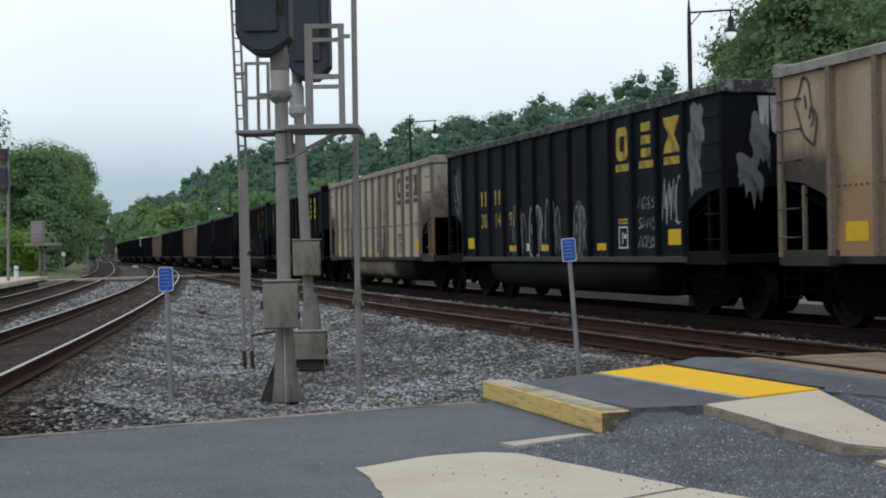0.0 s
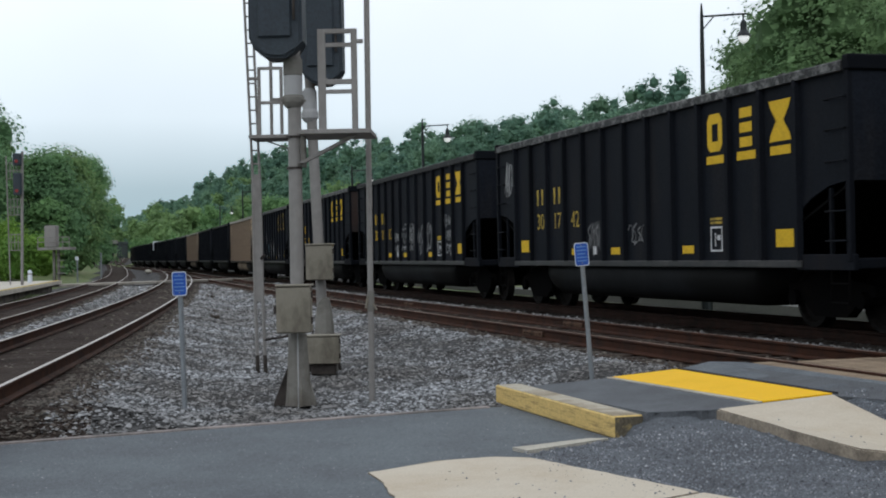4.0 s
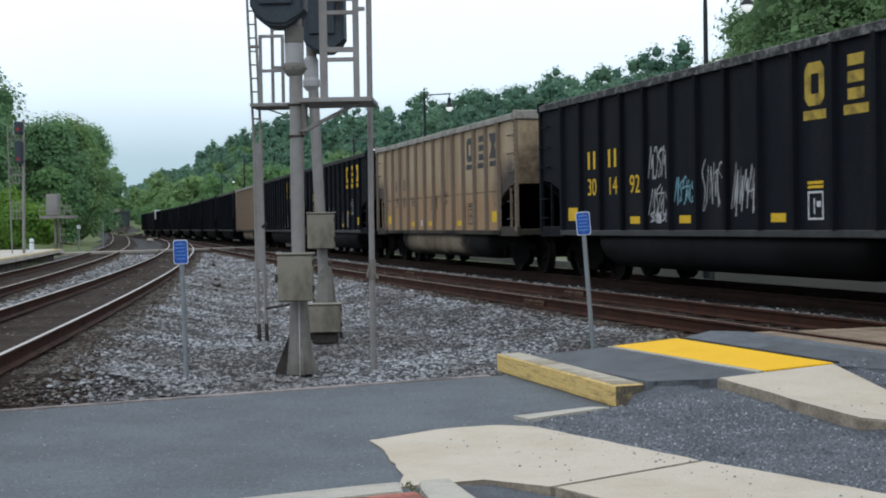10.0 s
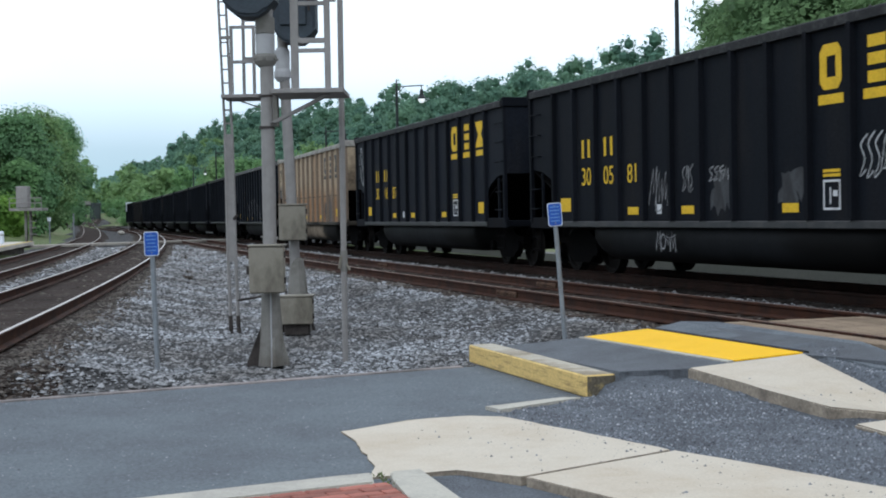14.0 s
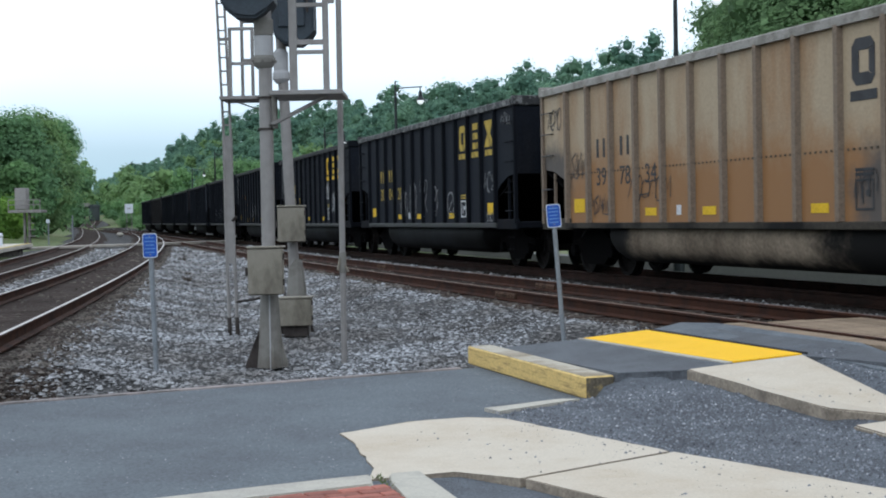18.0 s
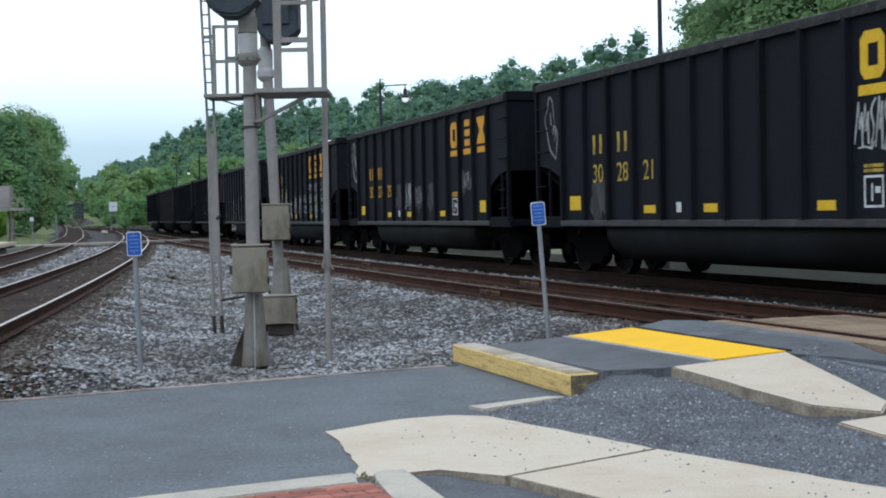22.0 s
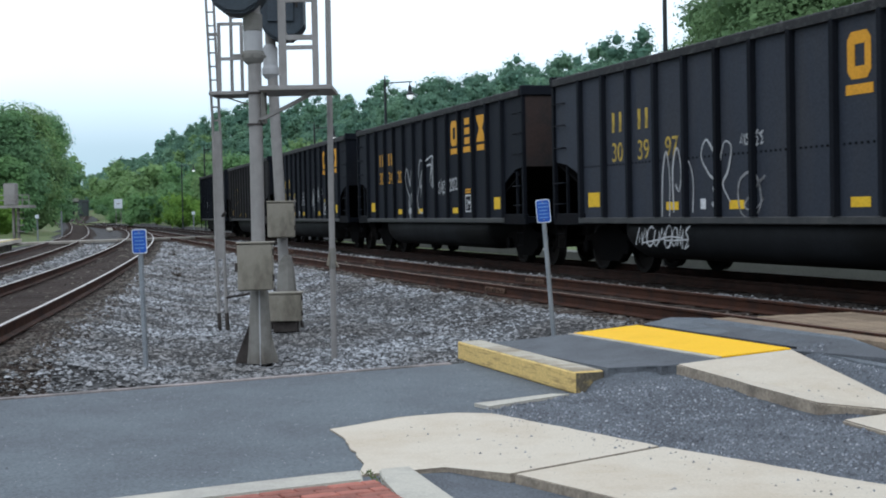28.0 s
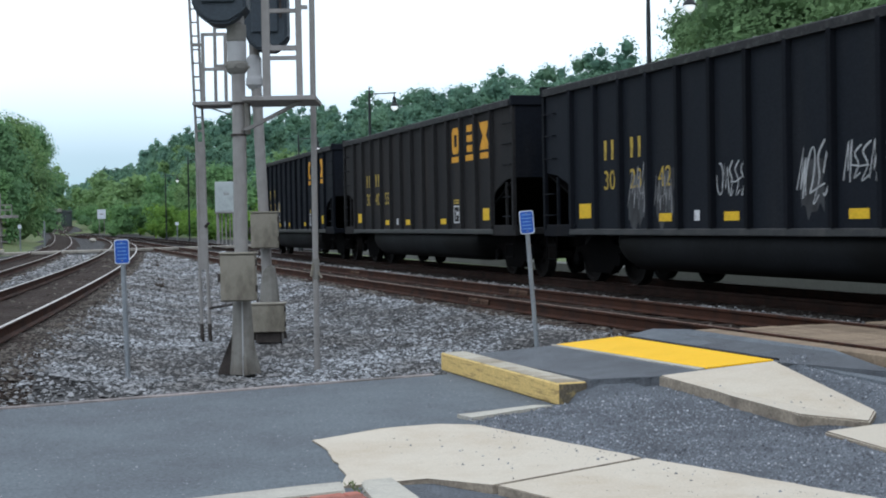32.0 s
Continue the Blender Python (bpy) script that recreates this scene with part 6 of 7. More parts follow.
# beside the platform
for i, (x, y, h, w, lf) in enumerate([(-39.6, 124, 11.0, 9.5, 0), (-44.5, 116, 13.3, 11, 1), (-50, 110, 14.6, 12, 0), (-41, 136, 11.6, 9, 3), (-56, 116, 18, 13, 1), (-49.5, 170, 13.4, 9, 1), (-56.8, 200, 16, 10, 0), (-67.5, 235, 18, 11, 1), (-62, 112, 18, 13, 0), (-47, 128, 15, 11, 0), (-41, 110, 9.5, 9, 0), (-36.8, 116, 6.0, 5.5, 1)]):
    tree(x, y, h, w, 40 + i, LEAVES[lf], 11000, 0.15, "broad leafy tree in dense spring foliage", 20, low=0.12)
for i, (x, y, h, w) in enumerate([(-33.5, 98, 4.5, 6), (-30.5, 92, 3.4, 4.5), (-34, 86, 4.2, 6), (-28.6, 84, 3.0, 4), (-38, 92, 5, 6)]):
    bush(x, y, h, w, 60 + i, LEAVES[2], 2600, 0.11, "bright green shrub behind the platform")
# shrubs beyond the coal track, bright green
for i in range(16):
    k = i / 15
    s = 118 + 62 * k
    x, y, _ = east(s, 9.0 + 3.5 * math.sin(i * 2.3))
    bush(x, y, 3.4 + 1.9 * abs(math.sin(i * 1.7)), 4.6, 80 + i, LEAVES[2], 2000, 0.12, "bright green roadside shrub")
for i in range(13):
    s = 150 + 16 * i
    x, y, _ = east(s, 17 + 5 * math.sin(i * 1.9))
    tree(x, y, 9 + 3 * abs(math.sin(i * 1.3)), 8.5, 120 + i, LEAVES[3 if i % 2 else 1], 2600, 0.22, "pale green young tree at the foot of the ridge", low=0.08)


for i in range(16):
    x, y, _ = east(188 + 11.5 * i, 7.0 + 3.0 * math.sin(i * 2.1))
    bush(x, y, 5.5 + 2.4 * abs(math.sin(i * 1.4)), 7.5, 200 + i, LEAVES[1 if i % 3 else 2], 1400, 0.2, "leafy green thicket beside the far line")


for i, (x, y) in enumerate(((-93, 388), (-88, 380), (-83, 373), (-97, 392), (-109, 384))):
    bush(x, y, 8.0, 9.0, 230 + i, LEAVES[i % 2], 1400, 0.26, "dense thicket beside the far bridge")


def woods(name, spots, leaf, label, seed, close=False):
    """A wood far off as one mass of leaf clumps, crown by crown."""
    rng = np.random.RandomState(seed)
    out = []
    for x, y, h, w, count, size in spots:
        lobes = crown_lobes(rng, h, w, 20 if close else 11, 0.4 if close else 0.22)
        vs = [leaf_cloud(rng, lobes, count, size), core(rng, lobes, 0.5)]
        if close:
            vs.append(leaf_cloud(rng, [(lx, ly, lz, lr * 0.85) for lx, ly, lz, lr in lobes], 3200, 0.28, wild=0.3))
        vs = np.concatenate(vs)
        out.append(vs + (x, y, hill(x, y) - 0.5))
    vs = np.concatenate(out)
    tagged(place(name, arrays_mesh(name, vs, quads(vs), leaf)), label, "woods", kind="stuff")


def ridge_spots(a0, a1, d0, d1, step, h, count, size, seed, lo=-9.0, hi=99.0, even=False):
    rng = random.Random(seed)
    out = []
    ca, sa = math.cos(EAST_H), math.sin(EAST_H)
    a = a0
    while a < a1:
        d = d0
        while d < d1:
            aa, dd = a + rng.uniform(-0.45, 0.45) * step, d + rng.uniform(-0.45, 0.45) * step
            if not lo * dd <= aa <= hi * dd:
                d += step
                continue
            hh = h * (rng.uniform(0.86, 1.1) if even else rng.uniform(0.7, 1.1) if rng.random() < 0.75 else rng.uniform(1.1, 1.42))
            out.append((1.87 + aa * sa + dd * ca, 18.88 + aa * ca - dd * sa, hh, hh * rng.uniform(0.65, 0.9), count, size))
            d += step
        a += step
    return out


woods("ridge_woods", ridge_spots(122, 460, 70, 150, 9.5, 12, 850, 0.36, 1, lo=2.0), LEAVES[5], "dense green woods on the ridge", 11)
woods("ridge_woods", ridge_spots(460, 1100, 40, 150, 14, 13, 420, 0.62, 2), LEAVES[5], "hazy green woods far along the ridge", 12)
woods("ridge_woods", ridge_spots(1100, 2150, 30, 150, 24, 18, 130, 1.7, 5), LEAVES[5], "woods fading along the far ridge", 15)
woods("ridge_woods", ridge_spots(-20, 52, 46, 86, 9, 17, 900, 0.42, 4), LEAVES[4], "leafy trees further along the near slope", 16)
woods("ridge_woods", ridge_spots(46, 110, 46, 86, 8, 14.8, 900, 0.3, 6, hi=1.12), LEAVES[4], "leafy trees on the slope beyond the street", 17)
woods("ridge_woods", ridge_spots(50, 120, 46, 86, 8, 21.5, 13000, 0.125, 7, lo=1.12, hi=1.5, even=True), LEAVES[4], "tall leafy trees on the near slope", 18, True)
woods("ridge_woods", ridge_spots(80, 180, 46, 86, 8, 14.6, 7500, 0.15, 8, lo=1.76, hi=1.98, even=True), LEAVES[4], "lower leafy trees where the slope meets the ridge", 19, True)
woods("ridge_woods", ridge_spots(60, 180, 46, 86, 8, 18.0, 13000, 0.125, 3, lo=1.5, hi=1.76, even=True), LEAVES[4], "leafy trees on the near slope behind the train", 13, True)


def far_spots():
    rng = random.Random(9)
    out = []
    for i in range(160):
        y = 300 + 500 * rng.random()
        x = -0.285 * y + rng.uniform(-120, 60) * (y / 500)
        if abs(x + 0.262 * y) < 7 and y < 388:
            continue
        out.append((x, y, rng.uniform(11, 17), rng.uniform(9, 12), 320, 0.6))
    for i in range(60):
        y = 150 + 180 * rng.random()
        x = FARW_X(y) - 12 - 40 * rng.random()
        out.append((x, y, rng.uniform(11, 16), rng.uniform(9, 11), 700, 0.36))
    return out


woods("far_woods", far_spots(), LEAVES[3], "dark woods closing the far end of the line", 14)


# ---- signal masts ----
def lofted(bm, p, q, wx, wy):
    """A square bar from p to q."""
    box_m = [(-wx, -wy), (wx, -wy), (wx, wy), (-wx, wy)]
    lo = [bm.verts.new((p[0] + u, p[1] + v, p[2])) for u, v in box_m]
    hi = [bm.verts.new((q[0] + u, q[1] + v, q[2])) for u, v in box_m]
    bm.faces.new(lo[::-1])
    bm.faces.new(hi)
    for i in range(4):
        j = (i + 1) % 4
        bm.faces.new((lo[i], lo[j], hi[j], hi[i]))


def fins(bm, reach, height, r, turns=(30, 120, 210, 300)):
    """Flared fins round a mast's foot."""
    for turn in turns:
        t = math.radians(turn)
        c, s = math.cos(t), math.sin(t)
        pts = [(r * 0.8, 0.0), (reach, 0.0), (reach, 0.04), (r, height)]
        vs = [[bm.verts.new((u * c - w * s, u * s + w * c, v)) for u, v in pts] for w in (-0.018, 0.018)]
        bm.faces.new(vs[0])
        bm.faces.new(vs[1][::-1])
        for i in range(4):
            j = (i + 1) % 4
            bm.faces.new((vs[0][i], vs[0][j], vs[1][j], vs[1][i]))


def signal_head(parent, x, y, z, w, d, h, k=1.0):
    """A big dark housing with a rounded underside, under its mast."""
    bm = bmesh.new()
    out = [(-w / 2, h), (-w / 2, 0.22 * k), (-w * 0.40, 0.10 * k), (-w * 0.22, 0.02 * k), (-w * 0.05, 0.0), (w * 0.18, 0.0), (w * 0.34, 0.06 * k), (w * 0.42, 0.12 * k), (w / 2, 0.18 * k), (w / 2, h)]
    prism(bm, out, "y", -d / 2, d / 2)
    bmesh.ops.bevel(bm, geom=[e for e in bm.edges if abs(e.verts[0].co.y - e.verts[1].co.y) < 1e-4], offset=0.03, segments=2, affect="EDGES")
    head = part("signal_head", bm, HOOD, parent, "dark rounded signal housing", pose(x, y, z))
    bm = bmesh.new()
    box(bm, -w * 0.32, w * 0.30, -d / 2 - 0.035, -d / 2 - 0.005, 0.22 * k, h - 0.1, 0.015)
    part("back_door", bm, HOOD, head)
    bm = bmesh.new()
    rod(bm, (w * 0.36, -d / 2 - 0.03, 0.4 * k), (w * 0.36, -d / 2 - 0.03, 0.7 * k), 0.016, 6)
    part("latch", bm, DARK_STEEL, head)
    return head


def front_mast():
    ob = thing("signal_mast", pose(-2.04, 15.0, GROUND), "tall galvanised signal mast with a cage platform in ballast", "signal mast", "signal masts")
    bm = bmesh.new()
    rod(bm, (0, 0, 0.35), (0.02, 0, 5.6), 0.074, 22)
    part("pole", bm, GALV, ob)
    bm = bmesh.new()
    lathe(bm, [(0.155, 0.0), (0.135, 0.2), (0.115, 0.5), (0.10, 0.78), (0.075, 0.82)], 14)
    part("base", bm, CAST, ob, "flared cast base")
    bm = bmesh.new()
    fins(bm, 0.27, 0.44, 0.11, (195, 75))
    part("fin", bm, DARK_STEEL, ob)
    bm = bmesh.new()
    fins(bm, 0.20, 0.36, 0.11, (285, 345))
    part("fin", bm, CAST, ob)
    bm = bmesh.new()
    rod(bm, (0.02, -0.16, -0.02), (0.015, -0.11, 0.82), 0.009, 6)
    part("conduit", bm, COLLAR, ob)
    bm = bmesh.new()
    lathe(bm, [(0.08, 3.385), (0.104, 3.39), (0.106, 3.60), (0.08, 3.61)], 18)
    part("collar", bm, COLLAR, ob)
    bm = bmesh.new()
    lathe(bm, [(0.078, 3.25), (0.098, 3.27), (0.122, 3.31), (0.122, 3.36), (0.108, 3.388), (0.08, 3.39)], 18)
    for k in range(6):
        a = 0.5 + k * 1.047
        rod(bm, (0.118 * math.cos(a), 0.118 * math.sin(a), 3.335), (0.145 * math.cos(a), 0.145 * math.sin(a), 3.335), 0.014, 6)
    part("clamp_ring", bm, CAST, ob, "bolted clamp ring")
    bm = bmesh.new()
    box(bm, 0.075, 0.13, -0.05, 0.05, 2.60, 2.94, 0.006)
    part("gusset", bm, CAST, ob)
    bm = bmesh.new()
    lathe(bm, [(0.08, 3.59), (0.106, 3.612), (0.106, 3.78), (0.08, 3.80)], 18)
    part("sleeve", bm, CAST, ob, "dull steel sleeve under the signal head")
    for z in (2.58, 2.92):
        bm = bmesh.new()
        lathe(bm, [(0.086, z), (0.086, z + 0.025)], 16)
        part("band", bm, DARK_STEEL, ob)
    signal_head(ob, -0.15, -0.05, 3.77, 0.58, 0.42, 1.5)
    # platform and its guard rails, to one side
    bm = bmesh.new()
    box(bm, 0.09, 0.87, -0.32, 0.5, 2.935, 2.985, 0.006)
    part("deck", bm, GALV, ob)
    bm = bmesh.new()
    lofted(bm, (0.68, -0.1, 2.93), (0.08, -0.06, 2.64), 0.04, 0.04)
    part("brace", bm, GALV, ob)
    for x, w in ((0.35, 0.042), (0.70, 0.033)):
        bm = bmesh.new()
        box(bm, x - w, x + w, -0.30, -0.26, 2.97, 4.06, 0.005)
        part("upright", bm, GALV, ob)
    for z0, z1, x0, x1 in ((3.365, 3.41, 0.35, 0.70), (3.465, 3.52, 0.35, 0.70), (3.90, 3.945, 0.70, 0.80), (3.865, 3.91, 0.35, 0.70), (4.01, 4.06, 0.35, 0.735)):
        bm = bmesh.new()
        box(bm, x0, x1, -0.295, -0.265, z0, z1, 0.004)
        part("guard_rail", bm, GALV, ob)
    bm = bmesh.new()
    box(bm, 0.33, 0.37, -0.26, 0.46, 3.54, 3.58, 0.004)
    part("guard_rail", bm, GALV, ob)
    # slim outer ladder pole
    bm = bmesh.new()
    rod(bm, (0.745, 0.7, -0.1), (0.77, 0.7, 5.2), 0.034, 14)
    part("outer_pole", bm, GALV, ob)
    bm = bmesh.new()
    rod(bm, (0.70, 0.66, 1.02), (0.725, 0.68, 1.16), 0.016, 6)
    part("clamp", bm, GALV_BOX, ob)
    bm = bmesh.new()
    rod(bm, (0.82, 0.66, 1.0), (0.78, 0.68, 1.07), 0.013, 6)
    part("clamp", bm, GALV_BOX, ob)
    bm = bmesh.new()
    rod(bm, (0.752, 0.7, 0.98), (0.753, 0.7, 1.22), 0.041, 12)
    part("pole_sleeve", bm, CAST, ob)
    return ob


def rear_mast():
    ob = thing("signal_mast", pose(-2.30, 19.4, GROUND), "second galvanised signal mast with ladder, behind the first", "signal mast", "signal masts")
    bm = bmesh.new()
    rod(bm, (0.04, 0, 0.4), (-0.16, 0, 5.9), 0.073, 20)
    part("pole", bm, GALV, ob)
    bm = bmesh.new()
    lathe(bm, [(0.19, 0.0), (0.16, 0.35), (0.12, 0.8), (0.09, 1.0), (0.07, 1.04)], 10, (0.05, 0, 0))
    part("base", bm, CAST, ob)
    bm = bmesh.new()
    fins(bm, 0.3, 0.6, 0.12)
    part("fin", bm, DARK_STEEL, ob)
    bm = bmesh.new()
    lathe(bm, [(0.075, 3.52), (0.12, 3.58), (0.12, 3.66), (0.105, 3.7), (0.105, 3.95), (0.075, 4.0)], 16, (-0.1, 0, 0))
    part("collar", bm, COLLAR, ob)
    signal_head(ob, 0.10, -0.05, 4.03, 0.60, 0.45, 1.5, 1.1)
    bm = bmesh.new()
    box(bm, -0.93, -0.22, -0.3, 0.35, 3.285, 3.335, 0.006)
    part("deck", bm, GALV, ob)
    bm = bmesh.new()
    lofted(bm, (-0.70, 0, 3.26), (-0.18, 0, 3.08), 0.03, 0.03)
    part("brace", bm, GALV, ob)
    for x, y, z1 in ((-0.77, -0.28, 4.28), (-0.69, 0.3, 4.46), (-0.46, -0.28, 4.28)):
        bm = bmesh.new()
        box(bm, x - 0.022, x + 0.022, y - 0.02, y + 0.02, 3.34, z1, 0.004)
        part("upright", bm, GALV, ob)
    for x0, x1, y, z in ((-0.77, -0.46, -0.28, 4.26), (-0.77, -0.46, -0.28, 3.78), (-0.69, -0.2, 0.3, 4.44), (-0.69, -0.2, 0.3, 3.89), (-0.92, -0.77, -0.28, 4.12)):
        bm = bmesh.new()
        box(bm, x0, x1, y - 0.016, y + 0.016, z - 0.022, z + 0.022, 0.004)
        part("guard_rail", bm, GALV, ob)
    # ladder, nearly edge on
    for dx in (-0.055, 0.055):
        bm = bmesh.new()
        rod(bm, (-0.85 + dx, 0, -0.02), (-0.87 + dx, 0, 1.0), 0.024, 8)
        rod(bm, (-0.87 + dx, 0, 1.0), (-0.88 + dx * 0.9, 0, 2.8), 0.022, 8)
        rod(bm, (-0.88 + dx * 0.9, 0, 2.8), (-0.96 + dx, 0, 5.6), 0.019, 8)
        part("ladder_stile", bm, GALV, ob)
        bm = bmesh.new()
        rod(bm, (-0.85 + dx, 0, -0.03), (-0.855 + dx, 0, 0.24), 0.029, 8)
        part("ladder_foot", bm, DARK_STEEL, ob)
    for i in range(14):
        z = 2.95 + 0.19 * i
        xc = -0.88 - 0.08 * (z - 2.8) / 2.8
        bm = bmesh.new()
        rod(bm, (xc - 0.055, 0, z), (xc + 0.055, 0, z), 0.012, 6)
        part("rung", bm, GALV, ob)
    bm = bmesh.new()
    box(bm, -0.93, -0.82, -0.012, 0.012, 1.0, 2.8, 0.004)
    part("guard_plate", bm, GALV, ob)
    bm = bmesh.new()
    rod(bm, (-0.82, 0, 0.45), (-0.2, -0.2, 0.55), 0.018, 6)
    part("tie_bar", bm, DARK_STEEL, ob)
    bm = bmesh.new()
    rod(bm, (-0.83, -0.03, 1.6), (-0.77, -0.05, 1.66), 0.02, 6)
    part("clamp", bm, DARK_STEEL, ob)
    return ob


front_mast()
rear_mast()


def junction_box(x, y, z, w, d, h, label):
    ob = thing("junction_box", pose(x, y, z), label, "junction box", "signal boxes")
    bm = bmesh.new()
    box(bm, -w / 2, w / 2, -d / 2, d / 2, 0, h, 0.014)
    part("body", bm, GALV_BOX, ob)
    bm = bmesh.new()
    box(bm, -w / 2 - 0.012, w / 2 + 0.012, -d / 2 - 0.022, -d / 2 - 0.003, h * 0.015, h * 0.985, 0.008)
    part("door", bm, GALV_BOX, ob)
    bm = bmesh.new()
    box(bm, -w / 2 - 0.02, w / 2 + 0.02, -d / 2 - 0.035, d / 2 + 0.01, h + 0.001, h + 0.022, 0.006)
    part("lid", bm, GALV_BOX, ob)
    for zz in (0.2, 0.75):
        bm = bmesh.new()
        rod(bm, (w / 2 + 0.018, -d / 2, h * zz), (w / 2 + 0.018, -d / 2, h * zz + 0.07), 0.013, 8)
        part("hinge", bm, DARK_STEEL, ob)
    bm = bmesh.new()
    rod(bm, (-w / 2 - 0.025, -d / 2 - 0.02, h * 0.42), (-w / 2 - 0.025, -d / 2 - 0.02, h * 0.6), 0.014, 8)
    part("latch", bm, DARK_STEEL, ob)
    return ob


junction_box(-2.03, 14.76, 0.385, 0.35, 0.22, 0.50, "weathered grey steel junction box strapped to the mast")
junction_box(-2.27, 19.2, 0.87, 0.35, 0.22, 0.49, "grey steel junction box on the rear mast")
junction_box(-2.22, 19.0, -0.28, 0.44, 0.3, 0.38, "squat weathered steel box at the rear mast's foot")
bm = bmesh.new()
box(bm, -0.17, 0.17, -0.1, 0.1, -0.15, 0.0, 0.01)
bx_foot = bpy.data.objects["junction_box.002"]
part("foot", bm, DARK_STEEL, bx_foot)


def blue_sign(x, y, z, h, lean, turn, label):
    ob = thing("blue_sign", pose(x, y, z, 0, lean, turn), label, "sign", "blue signs")
    bm = bmesh.new()
    rod(bm, (0, 0, -0.1), (0, 0, h - 0.05), 0.026, 10)
    part("post", bm, POST, ob)
    bm = bmesh.new()
    out = []
    for cx, cz, a0 in ((0.055, 0.105, 0), (-0.055, 0.105, 90), (-0.055, -0.105, 180), (0.055, -0.105, 270)):
        out += [(cx + 0.022 * math.cos(math.radians(a0 + a)), cz + 0.022 * math.sin(math.radians(a0 + a)) + h - 0.127) for a in (0, 45, 90)]
    prism(bm, out, "y", -0.034, -0.028)
    part("border", bm, SIGN_WHITE, ob)
    bm = bmesh.new()
    prism(bm, [(u * 0.9, (v - h + 0.127) * 0.93 + h - 0.127) for u, v in out], "y", -0.037, -0.0335)
    part("face", bm, SIGN_BLUE, ob)
    for i, w in enumerate((0.10, 0.11, 0.09, 0.11, 0.10)):
        bm = bmesh.new()
        zz = h - 0.045 - 0.038 * i
        box(bm, -w / 2, w / 2, -0.0385, -0.0365, zz - 0.0055, zz + 0.0055)
        part("text_bar", bm, SIGN_TEXT, ob)
    for zz in (h - 0.03, h - 0.22):
        bm = bmesh.new()
        rod(bm, (0, -0.04, zz), (0, -0.03, zz), 0.007, 6)
        part("bolt", bm, GALV, ob)
    return ob


blue_sign(-3.15, 14.34, GROUND, 1.49, -1.2, 0, "small blue notice on a grey post in the ballast")
blue_sign(1.17, 15.0, -0.28, 1.58, -3.8, 0, "small blue notice on a leaning grey post beside the ramp")


# ---- street lamps beyond the train ----
LAMP_GLASS = bpy.data.materials.new("lamp_glow")
LAMP_GLASS.use_nodes = True
LAMP_GLASS.node_tree.nodes["Principled BSDF"].inputs["Emission Color"].default_value = (1.0, 0.96, 0.9, 1)
LAMP_GLASS.node_tree.nodes["Principled BSDF"].inputs["Emission Strength"].default_value = 1.0


def street_lamp(x, y, h, arm, turn):
    ob = thing("street_lamp", pose(x, y, hill(x, y), 0, 0, turn), "black iron street lamp with a hanging lantern on one arm", "street lamp", "street lamps")
    bm = bmesh.new()
    lathe(bm, [(0.16, 0), (0.15, 0.6), (0.08, 0.8), (0.06, h * 0.9), (0.045, h), (0.02, h + 0.3)], 12)
    part("post", bm, LAMP_BLACK, ob)
    bm = bmesh.new()
    rod(bm, (0, 0, h - 0.05), (arm + 0.1, 0, h), 0.028, 8)
    rod(bm, (0.02, 0, h - 0.4), (arm * 0.3, 0, h - 0.04), 0.018, 6)
    rod(bm, (arm, 0, h), (arm, 0, h - 0.2), 0.025, 8)
    part("arm", bm, LAMP_BLACK, ob)
    bm = bmesh.new()
    lathe(bm, [(0.04, 0.42), (0.08, 0.36), (0.09, 0.15), (0.17, 0.04), (0.19, -0.02)], 14, (arm, 0, h - 0.58))
    part("shade", bm, LAMP_BLACK, ob)
    bm = bmesh.new()
    lathe(bm, [(0.15, -0.025), (0.14, -0.09), (0.09, -0.17), (0.03, -0.2)], 12, (arm, 0, h - 0.58))
    part("globe", bm, LAMP_GLASS, ob, "glowing white globe", smooth=True)
    return ob


street_lamp(-2.50, 61.00, 7.56, 1.1, 0)
street_lamp(5.96, 36.70, 8.05, 1.1, 0)
street_lamp(-28.47, 150.00, 7.44, 1.3, 0)
street_lamp(-7.43, 80.00, 6.82, 1.1, 0)
street_lamp(-20.43, 118.00, 7.55, 1.2, 0)


# ---- platform side ----
def platform():
    """The low platform's end beside the far track, with its yellow edge."""
    # the wall's darker material stands for rust and the slab's shadow
    for name, o0, o1, z, thick, material, label, category in (("platform", -9.5, -2.05, 0.20, 0.16, PLATFORM, "low pale concrete platform end", "platform"), ("platform_wall", -9.3, -2.5, 0.036, 0.7, EDGING, "wall under the platform slab, dark with rust and painted-in shade", "platform wall"), ("platform_edge", -2.32, -2.12, 0.212, 0.012, YELLOW_DIM, "yellow warning edge of the platform", "platform edge")):
        vs, fs = [], []
        ys = list(np.arange(20, 70, 5.0)) + [72.5 if name != "platform_wall" else 71.8]
        for y in ys:
            sl = (FARW_X(y + 0.5) - FARW_X(y - 0.5))
            c = 1 / math.hypot(1, sl)
            for o in (o0, o1):
                vs += [(FARW_X(y) + o * c, y - o * sl * c * 1.0 + (o + 2) * 0.0, z), (FARW_X(y) + o * c, y - o * sl * c, z - thick)]
        n = len(ys)
        for i in range(n - 1):
            b = 4 * i
            fs += [(b, b + 2, b + 6, b + 4), (b + 2, b + 3, b + 7, b + 6), (b, b + 4, b + 5, b + 1)]
        b = 4 * (n - 1)
        fs += [(b, b + 1, b + 3, b + 2), (0, 2, 3, 1)]
        tagged(place(name, arrays_mesh(name, vs, fs, material)), label, category, kind="structure")


platform()


